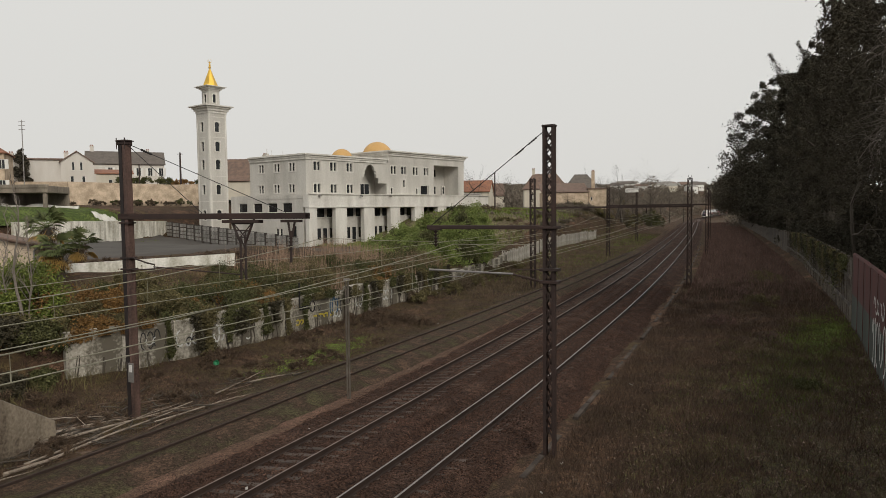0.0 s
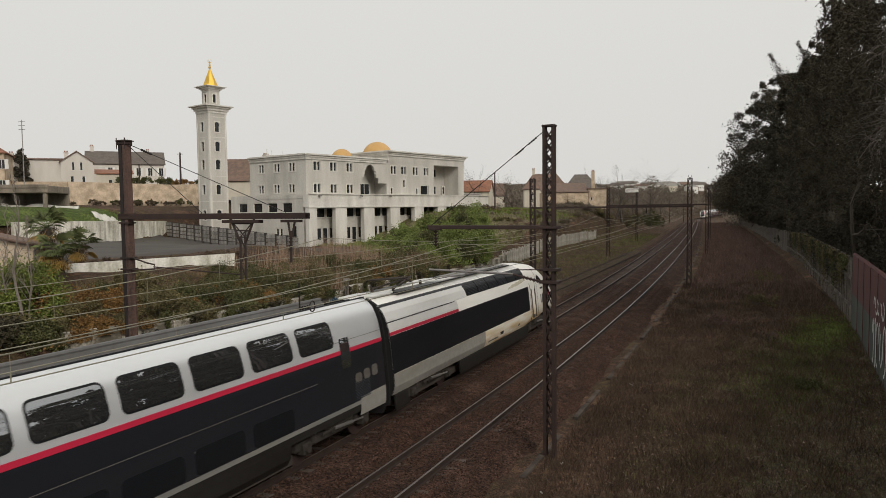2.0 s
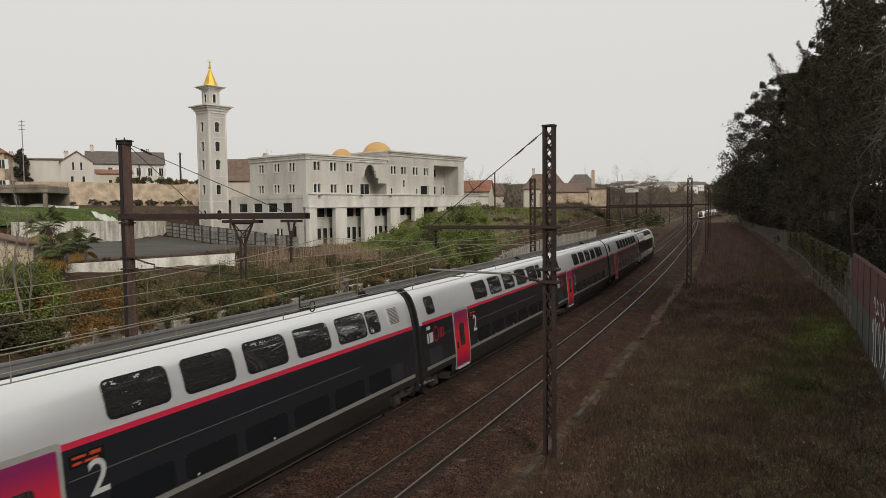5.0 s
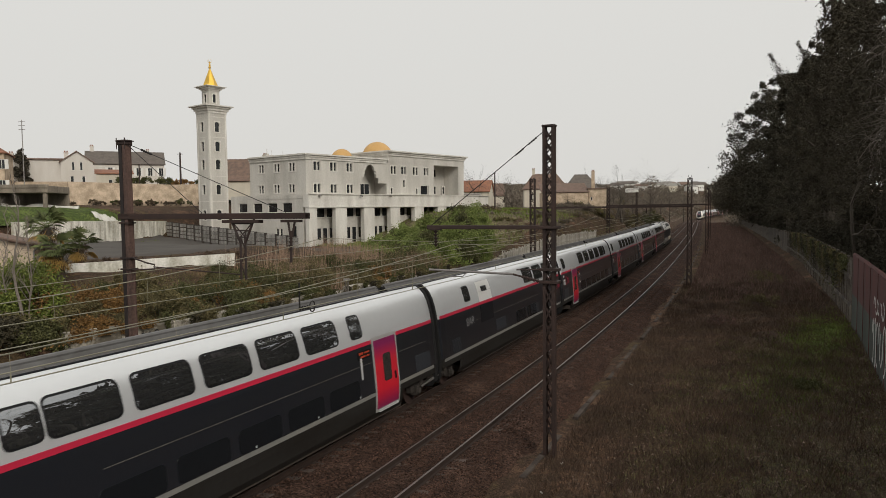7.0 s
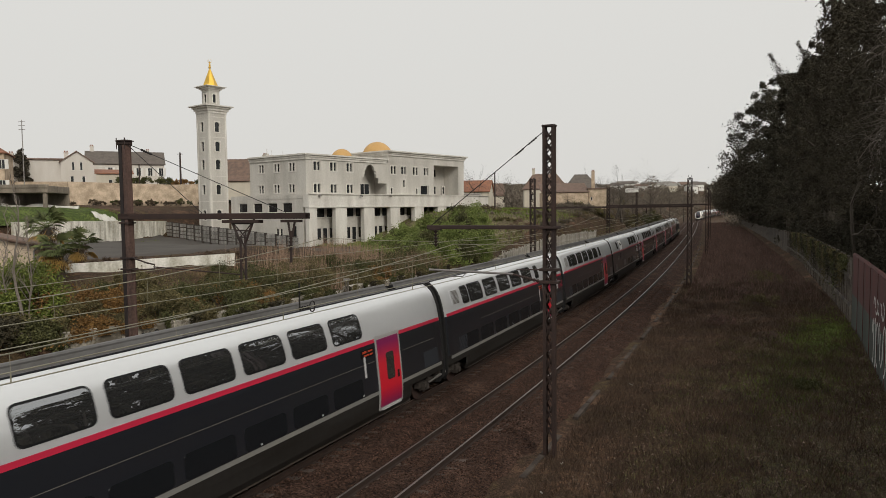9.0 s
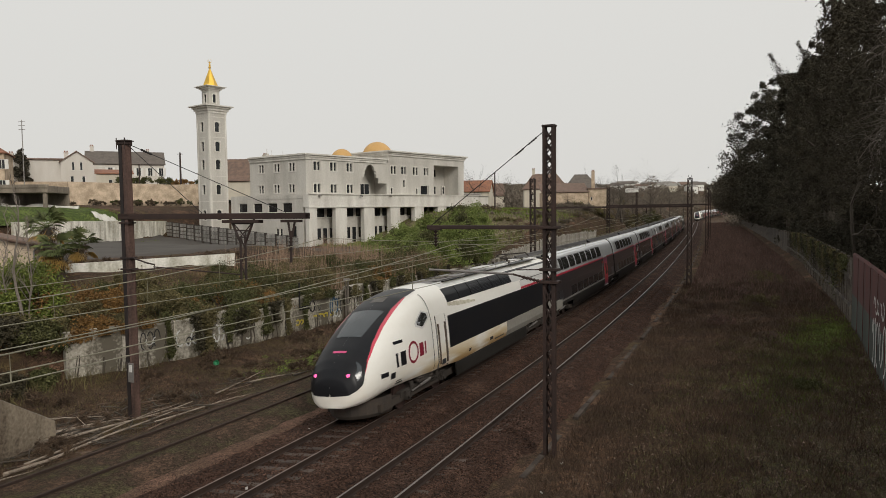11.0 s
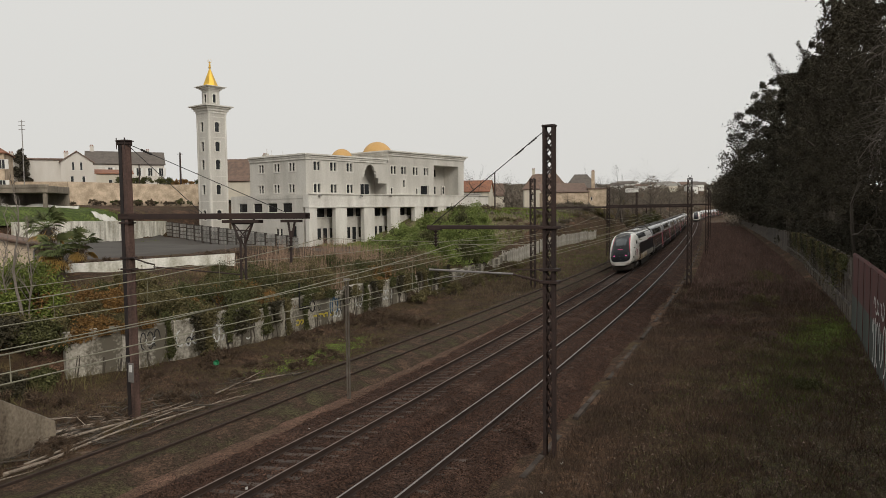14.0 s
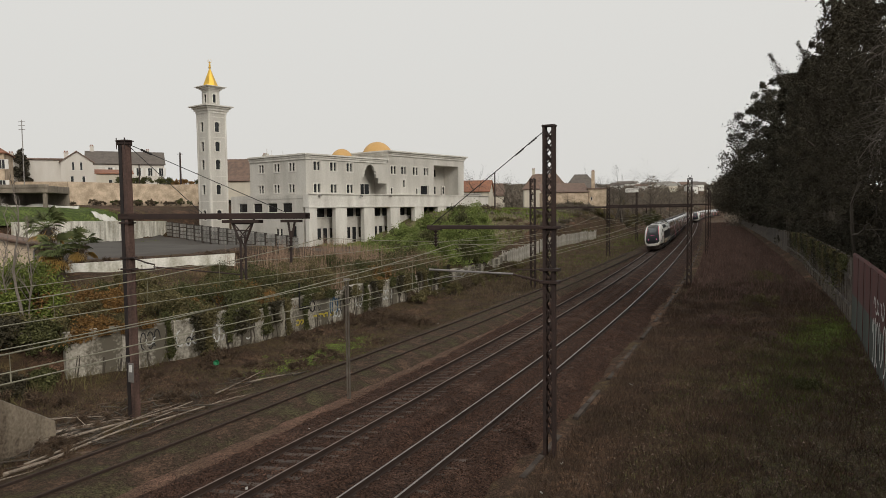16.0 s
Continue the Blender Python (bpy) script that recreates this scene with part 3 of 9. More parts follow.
def steady(mast, x0, z0, x1, z1, tip, mats):
    """Light tube that holds the contact wire, with its insulator at the mast."""
    g = Geo()
    g.tube((x0, -0.1, z0), (x1, -0.1, z1), 0.024, n=8)
    g.tube((x0, -0.1, z0 - 0.42), (x0 + (x1 - x0) * 0.32, -0.1, z1 - 0.03), 0.018, n=6)
    g.tube((x1, -0.1, z1), (x1 + 0.35, -0.1, z1 - 0.16), 0.016, n=6)
    part("steady_arm", g, mats, mast)
    g = Geo()
    insulator(g, (x0, -0.1, z0), (x0 + (x1 - x0) * 0.1, -0.1, z0 + (z1 - z0) * 0.1), 0.06, 5)
    part("arm_insulator", g, M_STEEL, mast)
    g = Geo()
    insulator(g, (x0, -0.1, z0 - 0.42), (x0 + (x1 - x0) * 0.08, -0.1, z0 - 0.38), 0.06, 5)
    part("arm_insulator", g, M_STEEL, mast)
    for zz in (z0, z0 - 0.42):
        part("clamp", Geo().box((-0.26, -0.18, zz - 0.03), (0.3, 0.18, zz + 0.03)), M_STEEL, mast)


def long_arm(mast):
    """Registration arm that reaches over the second track: dark insulated root, pale tube, curved tip."""
    g = Geo()
    g.tube((-0.2, -0.1, 4.93), (-1.14, -0.1, 5.14), 0.03, n=8)
    insulator(g, (-0.3, -0.1, 4.95), (-0.85, -0.1, 5.07), 0.06, 5)
    part("arm_root", g, M_STEEL, mast)
    part("registration_arm", Geo().tube((-1.1, -0.1, 5.14), (-3.92, -0.1, 5.2), 0.035, n=10), M_GREYTUBE, mast)
    part("steady_arm", Geo().path([(-2.6, -0.12, 5.16), (-2.75, -0.12, 5.02), (-3.2, -0.12, 5.0), (-3.7, -0.12, 4.9)], 0.018, 6), M_GREYTUBE, mast)
    g = Geo()
    g.tube((-0.2, -0.1, 5.3), (-1.0, -0.1, 5.27), 0.02, n=6)
    part("tie_arm", g, M_STEEL, mast)
    for zz in (4.93, 5.3, 6.55):
        part("clamp", Geo().box((-0.27, -0.19, zz - 0.04), (0.3, 0.19, zz + 0.04), bevel=0.008), M_STEEL, mast)


long_arm(MAST_R)
steady(MAST_L2, 0.25, 5.3, 3.4, 5.4, 0, M_STEEL)
steady(MAST_L3, 0.25, 5.3, 5.8, 5.5, 0, M_STEEL)

SUPPORTS = [(-22.0, 0.0), (24.5, 0.0), (69.0, 0.0), (112.0, 0.0), (158.0, 0.0), (210.0, 0.0), (262.0, 0.0)]


def catenary(l, name_label, z_contact, z_top, sag, aux, supports, stag=0.18, r=0.0105):
    t = thing("overhead_line", name_label, "overhead line")
    for a, b in zip(supports[:-1], supports[1:]):
        n = 12
        sa = stag if supports.index(a) % 2 else -stag
        con, mes, au = [], [], []
        for k in range(n + 1):
            f = k / n
            s = a + (b - a) * f
            lat = l - 0.3 + sa * (1 - 2 * f)
            dz = (CANT * 0)
            con.append(line(s, lat, z_contact + dz))
            mes.append(line(s, lat, z_contact + sag + (z_top - z_contact - sag) * (2 * f - 1) ** 2))
            au.append(line(s, lat, z_contact + aux * (0.75 + 0.25 * (2 * f - 1) ** 2)))
        g = Geo().path(con, r)
        part("contact_wire", g, M_WIRE, t)
        g = Geo().path(mes, r * 1.15)
        part("carrier_wire", g, M_WIRE, t)
        if aux:
            part("auxiliary_wire", Geo().path(au, r), M_WIRE, t)
        for k in range(1, n):
            g = Geo()
            g.tube(con[k] if not aux else au[k], mes[k], 0.0045, n=4)
            if aux and k % 2:
                g.tube(con[k], au[k], 0.012, n=4)
            part("dropper", g, M_WIRE, t)
    return t


catenary(0.0, "weathered copper contact and carrier wires over the main track", 5.06, 6.25, 0.36, 0.0, [-3, 24.3, 68.8, 112, 158, 210, 262])
catenary(D2, "weathered copper wires with droppers over the second track", 4.86, 6.0, 0.38, 0.19, [-8, 26.3, 73, 116, 160, 210, 262])


def feeder(l, z, sags, label, r=0.0125, pts=(-25, 24, 68.5, 112, 158, 215)):
    t = thing("feeder_cable", label, "cable")
    for a, b in zip(pts[:-1], pts[1:]):
        g = Geo()
        g.path([line(a + (b - a) * k / 10, l, z - sags * 4 * (k / 10) * (1 - k / 10)) for k in range(11)], r)
        part("cable_span", g, M_WIRE, t)


_t = thing("section_insulator", "black insulator with ring hanging in the overhead line", "insulator", at_line(18.75, 3.35, 0))
part("hanger_rod", Geo().tube((-0.1, -0.25, 5.55), (-0.1, -0.25, 4.98), 0.02, n=6), M_DARKWIRE, _t)
_g = Geo()
insulator(_g, (-0.1, -0.25, 4.98), (-0.1, 0.12, 4.97), 0.045, 4)
part("insulator_body", _g, M_DARKWIRE, _t)
part("ring", Geo().path([(-0.1, 0.22 + 0.1 * math.cos(a_ * math.pi / 6), 4.97 + 0.12 * math.sin(a_ * math.pi / 6)) for a_ in range(13)], 0.015, 5), M_DARKWIRE, _t)
feeder(3.45, 5.6, 0.26, "second carrier wire over the second track", 0.009, (-8, 26.3, 73))
feeder(-6.5, 5.15, 0.25, "grey copper feeder cable strung along the masts")
feeder(-5.2, 4.6, 0.1, "grey wire strung along the siding")


# ---------- the train ----------
def trainpaint(name, base, rough=0.32, dirt=(0.2, 0.17, 0.13), amount=0.15, metal=0.0, spec=0.45):
    return mat(name, base, dirt, rough, metal, scale=0.7, fine=5, bump=0.01, amount=amount, streak=(1, 0.35, 2.0), spec=spec)


T_SILVER = trainpaint("silver_white_train_paint", (0.755, 0.77, 0.785), 0.25, (0.61, 0.61, 0.6), 0.14, 0.5)
T_WHITE = trainpaint("cream_white_train_paint", (0.83, 0.815, 0.775), 0.3, (0.62, 0.58, 0.49), 0.12)


def road_dirt(m, colour, z_top, z_foot, amount):
    """Rust-coloured brake dust sprayed in patches over the lower panels, and faint runs along the flank."""
    n, l = m.node_tree.nodes, m.node_tree.links
    b = n["Principled BSDF"]
    old = b.inputs["Base Color"].links[0].from_socket
    tc, sp, mr = n.new("ShaderNodeTexCoord"), n.new("ShaderNodeSeparateXYZ"), n.new("ShaderNodeMapRange")
    l.new(tc.outputs["Object"], sp.inputs[0])
    l.new(sp.outputs[2], mr.inputs[0])
    mr.inputs[1].default_value, mr.inputs[2].default_value = z_top, z_foot
    mp, nz, cl = n.new("ShaderNodeMapping"), n.new("ShaderNodeTexNoise"), n.new("ShaderNodeMapRange")
    mp.inputs["Scale"].default_value = (1, 0.35, 2.5)
    nz.inputs["Scale"].default_value, nz.inputs["Detail"].default_value = 1.3, 7
    l.new(tc.outputs["Object"], mp.inputs[0])
    l.new(mp.outputs[0], nz.inputs[0])
    l.new(nz.outputs[0], cl.inputs[0])
    cl.inputs[1].default_value, cl.inputs[2].default_value = 0.3, 0.58
    mu, mx = n.new("ShaderNodeMath"), n.new("ShaderNodeMix")
    mu.operation = "MULTIPLY"
    l.new(mr.outputs[0], mu.inputs[0])
    l.new(cl.outputs[0], mu.inputs[1])
    aft, sc = n.new("ShaderNodeMapRange"), n.new("ShaderNodeMath")
    aft.inputs[1].default_value, aft.inputs[2].default_value = 9.5, 5.5
    aft.inputs[3].default_value, aft.inputs[4].default_value = 0.12 * amount, amount
    l.new(sp.outputs[1], aft.inputs[0])
    sc.operation = "MULTIPLY"
    l.new(aft.outputs[0], sc.inputs[1])
    l.new(mu.outputs[0], sc.inputs[0])
    mx.data_type = "RGBA"
    l.new(sc.outputs[0], mx.inputs[0])
    l.new(old, mx.inputs[6])
    mx.inputs[7].default_value = (*colour, 1)
    l.new(mx.outputs[2], b.inputs["Base Color"])


road_dirt(T_WHITE, (0.56, 0.42, 0.21), 1.9, 1.05, 1.0)
road_dirt(T_WHITE, (0.3, 0.16, 0.06), 1.2, 0.7, 1.0)
T_NAVY = trainpaint("dark_navy_train_paint", (0.0115, 0.0135, 0.019), 0.3, (0.02, 0.021, 0.023), 0.2, spec=0.5)
for _k, _v in (("Coat Weight", 1.0), ("Coat Roughness", 0.12), ("Coat IOR", 1.6)):
    T_NAVY.node_tree.nodes["Principled BSDF"].inputs[_k].default_value = _v
T_HATCH = trainpaint("grey_navy_hatch_paint", (0.026, 0.03, 0.038), 0.35, (0.04, 0.042, 0.046), 0.3)
T_BLACK = trainpaint("black_train_panel", (0.0095, 0.0105, 0.0135), 0.38, (0.022, 0.02, 0.02), 0.2, spec=0.2)
T_RED = trainpaint("crimson_stripe_paint", (0.56, 0.02, 0.06), 0.32, (0.3, 0.03, 0.05), 0.2)
for _k, _v in (("Coat Weight", 1.0), ("Coat Roughness", 0.15), ("Coat IOR", 1.6)):
    T_RED.node_tree.nodes["Principled BSDF"].inputs[_k].default_value = _v
T_GREY = trainpaint("mid_grey_skirt_paint", (0.15, 0.143, 0.135), 0.5, (0.07, 0.06, 0.05), 0.5)
T_GREYSIDE = trainpaint("light_grey_train_paint", (0.175, 0.175, 0.172), 0.35, (0.28, 0.26, 0.22), 0.25)
T_DOORFRAME = trainpaint("satin_grey_door_frame", (0.3, 0.3, 0.295), 0.4, (0.2, 0.19, 0.17), 0.3)
T_PANEL = trainpaint("pale_silver_panel", (0.64, 0.64, 0.63), 0.35, (0.46, 0.45, 0.42), 0.22, 0.05)
T_LOWGREY = trainpaint("soiled_light_grey_skirt", (0.3, 0.292, 0.268), 0.5, (0.17, 0.155, 0.13), 0.4)
T_BOGIE = mat("dusty_brown_bogie", (0.05, 0.041, 0.035), (0.024, 0.02, 0.017), 0.85, scale=3, fine=20)
T_SKIRT = trainpaint("dirty_dark_grey_skirt", (0.024, 0.0225, 0.021), 0.6, (0.013, 0.011, 0.009), 0.5, spec=0.2)
T_ROOFDECK = trainpaint("dark_grey_roof_deck", (0.24, 0.235, 0.235), 0.55, (0.12, 0.112, 0.105), 0.45)
T_GRIME = mat("grey_green_grime", (0.42, 0.39, 0.29), (0.6, 0.57, 0.48), 0.7, scale=5, fine=30, bump=0.05, amount=0.7)
T_RAILBROWN = mat("brown_worn_handrail", (0.12, 0.085, 0.06), (0.05, 0.035, 0.026), 0.6, scale=3, fine=30)
T_ROOF = trainpaint("grey_roof_paint", (0.15, 0.148, 0.148), 0.6, (0.06, 0.055, 0.05), 0.4)
T_UNDER = mat("oily_underframe", (0.035, 0.03, 0.027), (0.06, 0.045, 0.035), 0.8, scale=3, fine=30)
T_RUBBER = mat("black_gangway_rubber", (0.016, 0.016, 0.0175), (0.026, 0.025, 0.024), 0.75, scale=3, fine=20, spec=0.1)
T_TAIL = bpy.data.materials.new("red_tail_light")
T_TAIL.use_nodes = True
_b = T_TAIL.node_tree.nodes["Principled BSDF"]
_b.inputs["Base Color"].default_value = (0.6, 0.03, 0.05, 1)
_b.inputs["Emission Color"].default_value = (1.0, 0.14, 0.42, 1)
_b.inputs["Emission Strength"].default_value = 1.5


def glass(name, tint=(0.012, 0.014, 0.016), rough=0.04):
    m = bpy.data.materials.new(name)
    m.use_nodes = True
    b = m.node_tree.nodes["Principled BSDF"]
    b.inputs["Base Color"].default_value = (*tint, 1)
    b.inputs["Roughness"].default_value = rough
    b.inputs["Specular IOR Level"].default_value = 0.6
    return m


T_GLASS = glass("sun_coated_train_glass", (0.38, 0.39, 0.4), 0.0)
T_GLASS.node_tree.nodes["Principled BSDF"].inputs["Metallic"].default_value = 0.95
T_GASKET = mat("black_window_gasket", (0.008, 0.008, 0.009), rough=0.5, scale=4, fine=30, bump=0, spec=0.3)
T_SCREEN = glass("smoky_blue_windscreen", (0.045, 0.053, 0.06), 0.08)
T_LOWGLASS = glass("dark_lower_window", (0.009, 0.0105, 0.013), 0.16)
T_LOWGLASS.node_tree.nodes["Principled BSDF"].inputs["Specular IOR Level"].default_value = 0.5
T_DOOR = bpy.data.materials.new("purple_to_red_door_paint")
T_DOOR.use_nodes = True
_n, _l = T_DOOR.node_tree.nodes, T_DOOR.node_tree.links
_tc2, _sp2, _rp2 = _n.new("ShaderNodeTexCoord"), _n.new("ShaderNodeSeparateXYZ"), _n.new("ShaderNodeValToRGB")
_mr2 = _n.new("ShaderNodeMapRange")
_mr2.inputs[1].default_value, _mr2.inputs[2].default_value = 0.55, 2.65
_l.new(_tc2.outputs["Object"], _sp2.inputs[0])
_l.new(_sp2.outputs[2], _mr2.inputs[0])
_l.new(_mr2.outputs[0], _rp2.inputs[0])
_e = _rp2.color_ramp.elements
_e[0].position, _e[0].color = 0.0, (0.16, 0.012, 0.07, 1)
_e[1].position, _e[1].color = 1.0, (0.2, 0.018, 0.085, 1)
_x = _e.new(0.3)
_x.color = (0.55, 0.015, 0.03, 1)
_x = _e.new(0.7)
_x.color = (0.52, 0.02, 0.035, 1)
_l.new(_rp2.outputs[0], _n["Principled BSDF"].inputs["Base Color"])
_n["Principled BSDF"].inputs["Roughness"].default_value = 0.35

# half section of a coach, from the skirt's foot to the roof's middle: lateral, height
COACH = [(1.24, 0.32), (1.36, 0.5), (1.42, 0.85), (1.45, 1.2), (1.45, 2.0), (1.45, 2.62), (1.445, 2.75), (1.43, 2.98), (1.39, 3.3), (1.32, 3.6), (1.21, 3.87), (1.06, 4.06), (0.9, 4.17), (0.84, 4.18), (0.8, 3.99), (0.4, 3.97), (0.0, 3.97)]
_CZ = np.array([p[1] for p in COACH[:13]])
_CX = np.array([p[0] for p in COACH[:13]])


def coach_x(z):
    return float(np.interp(z, _CZ, _CX))


def section(profile):
    return [(x, z) for x, z in profile] + [(-x, z) for x, z in reversed(profile[:-1])]


def side_panel(y0, y1, z0, z1, r=0.0, proud=0.006, side=1, xf=coach_x, rows=7, cols=1):
    """A panel with rounded corners laid on the coach's side, with its edges turned in."""
    g = Geo()
    zs = sorted(set([z0, z1] + ([z0 + r * k for k in (0.12, 0.3, 0.6, 1)] + [z1 - r * k for k in (0.12, 0.3, 0.6, 1)] if r else []) + [z0 + (z1 - z0) * k / rows for k in range(rows + 1)]))
    outer, inner = [], []
    for z in zs:
        e = 0.0
        if r:
            q = min(z - z0, z1 - z)
            if q < r:
                e = r - math.sqrt(max(0.0, r * r - (r - q) ** 2))
        a, b = y0 + e, y1 - e
        ys = [a + (b - a) * k / cols for k in range(cols + 1)]
        outer.append([(side * (xf(z) + proud), y, z) for y in ys])
    if side < 0:
        outer = [list(reversed(o)) for o in outer]
    g.sheet(outer)
    w = cols + 1
    n = len(outer)
    ring = [outer[0][k] for k in range(w)] + [outer[j][-1] for j in range(1, n)] + [outer[-1][k] for k in range(w - 2, -1, -1)] + [outer[j][0] for j in range(n - 2, 0, -1)]
    back = [(x - side * (proud + 0.02), y, z) for x, y, z in ring]
    g.sheet([back + back[:1], ring + ring[:1]])
    return g


def coach_body(length, ranges):
    """Skin by bands of colour: list of (material, index range of the half section)."""
    out = []
    h = length / 2 - 0.27
    ys = [-h, -h + 0.08, -h + 0.5, 0, h - 0.5, h - 0.08, h]
    inset = [0.06, 0.015, 0, 0, 0, 0.015, 0.06]
    for name, m, i0, i1 in ranges:
        g = Geo()
        for sgn in (1, -1):
            rows = []
            e0, e1 = 2.6, (1.9 if length < 20 else 5.0)
            yy = ys if name != "skirt" else [-h + e0, -h + e0 + 0.05, -h + e0 + 0.2, 0, h - e1 - 0.2, h - e1 - 0.05, h - e1]
            for y, e in zip(yy, inset):
                rows.append([(sgn * max(0.0, (x - e)), y, z - (e if z > 4 else 0)) for x, z in COACH[i0:i1 + 1]])
            if sgn > 0:
                rows = [list(reversed(r)) for r in rows]
            g.sheet(rows)
        out.append((name, m, g))
    return out, ys, inset


def end_wall(y, sgn, inset=0.06):
    g = Geo()
    pts = section([(x - inset, z) for x, z in COACH])
    pts = [(x, y, z) for x, z in pts]
    g.face(pts if sgn < 0 else list(reversed(pts)))
    return g


def bogie(parent, y):
    g = Geo()
    for sx in (-1, 1):
        g.box((sx * 1.0 - 0.09, y - 1.9, 0.42), (sx * 1.0 + 0.09, y + 1.9, 0.66), bevel=0.03)
        for dy in (-1.5, 1.5):
            g.box((sx * 1.08 - 0.11, y + dy - 0.17, 0.3), (sx * 1.08 + 0.11, y + dy + 0.17, 0.62), bevel=0.03)
            g.tube((sx * 1.1, y + dy * 0.72, 0.5), (sx * 1.1, y + dy * 0.72, 0.85), 0.09, n=10)
        g.tube((sx * 1.18, y - 0.75, 0.62), (sx * 1.22, y + 0.75, 0.75), 0.05, n=8)
        g.box((sx * 1.1 - 0.08, y - 0.3, 0.5), (sx * 1.1 + 0.08, y + 0.3, 0.95), bevel=0.03)
    g.box((-0.95, y - 0.35, 0.4), (0.95, y + 0.35, 0.75), bevel=0.04)
    b = part("bogie", g, T_BOGIE, parent)
    for sx in (-1, 1):
        for dy in (-0.42, 0.42):
            part("air_spring", Geo().lathe([(0.0, 0.0), (0.17, 0.0), (0.2, 0.05), (0.17, 0.1), (0.2, 0.15), (0.17, 0.2), (0.0, 0.2)], (sx * 1.08, y + dy, 0.7), 12), T_UNDER, b)
        for dy in (-1.5, 1.5):
            part("axle_box", Geo().tube((sx * 1.14, y + dy, 0.455), (sx * 1.26, y + dy, 0.455), 0.14, 0.11, 10), T_BOGIE, b)
        part("yaw_damper", Geo().tube((sx * 1.24, y - 0.2, 0.66), (sx * 1.24, y + 0.7, 0.6), 0.055, n=8).tube((sx * 1.24, y + 0.7, 0.6), (sx * 1.24, y + 1.3, 0.56), 0.03, n=6), M_GREYTUBE, b)
    for dy in (-1.5, 1.5):
        g = Geo()
        for sx in (-1, 1):
            prof = [(0.06, -0.07), (0.4, -0.07), (0.49, -0.07), (0.49, -0.045), (0.46, -0.04), (0.455, 0.06), (0.42, 0.065), (0.35, 0.02), (0.12, 0.03), (0.06, 0.08)]
            rows = [[(sx * (0.7535 - o), y + dy + rr * math.cos(a), 0.455 + rr * math.sin(a)) for rr, o in prof] for a in [2 * math.pi * k / 24 for k in range(25)]]
            g.sheet(rows)
        g.tube((-0.75, y + dy, 0.455), (0.75, y + dy, 0.455), 0.085, n=10)
        part("wheelset", g, M_STEEL, b)
    return b


def text_part(word, size, parent, x, y, z, m, turn=0):
    """Raised lettering on a vehicle's side (+1 right, -1 left)."""
    for side in (1, -1):
        c = bpy.data.curves.new("lettering", "FONT")
        c.body, c.size, c.extrude, c.align_x, c.offset = word, size, 0.002, "CENTER", 0.005 if len(word) < 3 else -0.006
        c.materials.append(m)
        ob = new("lettering", c)
        ob.parent = parent
        rot = Matrix.Rotation(radians(90), 4, "Z") @ Matrix.Rotation(radians(90), 4, "X")
        if side < 0:
            rot = Matrix.Rotation(radians(-90), 4, "Z") @ Matrix.Rotation(radians(90), 4, "X")
        ob.matrix_basis = Matrix.Translation((side * (x + 0.012), y, z)) @ rot


T_LETTER = mat("white_lettering", (0.48, 0.48, 0.48), rough=0.4, scale=3, fine=10, bump=0, amount=0.2)
T_DIM = mat("dim_grey_lettering", (0.2, 0.2, 0.205), rough=0.5, scale=3, fine=10, bump=0, amount=0.2)
T_PINK = mat("pink_badge", (0.6, 0.08, 0.22), rough=0.4, scale=3, fine=10, bump=0, amount=0.2)
T_ROSE = mat("dull_red_lettering", (0.24, 0.02, 0.04), rough=0.4, scale=3, fine=10, bump=0, amount=0.2)
T_DISPLAY = mat("dim_orange_display", (0.5, 0.07, 0.03), rough=0.4, scale=30, fine=60, bump=0, amount=0.6)


def logo(parent, y, z, k=1.0, dark=False):
    """The operator's mark as plain shapes: bars and a ring."""
    w, r = (T_BLACK if dark else T_LETTER), T_ROSE
    for side in (1, -1):
        f = side
        x = lambda zz: side * (coach_x(zz) + 0.008)
        g = Geo()
        for a, b, c, d in ((-0.62, -0.5, 0.0, 0.36), (-0.42, -0.12, 0.0, 0.36), (-0.62, -0.3, 0.5, 0.62)):
            p0, p1 = sorted((y + f * a * k, y + f * b * k))
            g.box((min(x(z), x(z) + side * 0.004), p0, z + c * k), (max(x(z), x(z) + side * 0.004), p1, z + d * k))
        part("logo_mark", g, w, parent)
        g = Geo()
        n = 20
        ro = [(x(z) + side * 0.004, y + f * k * (0.17 + 0.25 * math.cos(2 * math.pi * j / n)), z + k * (0.26 + 0.3 * math.sin(2 * math.pi * j / n))) for j in range(n + 1)]
        ri = [(x(z) + side * 0.004, y + f * k * (0.17 + 0.17 * math.cos(2 * math.pi * j / n)), z + k * (0.26 + 0.22 * math.sin(2 * math.pi * j / n))) for j in range(n + 1)]
        g.sheet([ro, ri] if side > 0 else [ri, ro])
        for a, b, c, d in ((0.5, 0.73, 0.04, 0.42), (0.82, 0.91, 0.04, 0.42)):
            p0, p1 = sorted((y + f * a * k, y + f * b * k))
            g.box((min(x(z), x(z) + side * 0.004), p0, z + c * k), (max(x(z), x(z) + side * 0.004), p1, z + d * k))
        part("logo_ring", g, r, parent)


def window(parent, y0, y1, z0=3.0, z1=3.78, r=0.16, pane=None):
    for side in (1, -1):
        if pane is None:
            w = part("window", side_panel(y0, y1, z0, z1, r, 0.006, side), T_GASKET, parent)
            part("pane", side_panel(y0 + 0.045, y1 - 0.045, z0 + 0.045, z1 - 0.045, r - 0.04, 0.01, side), T_GLASS, w, smooth=True)
        else:
            part("window", side_panel(y0, y1, z0, z1, r, 0.008, side), pane, parent)


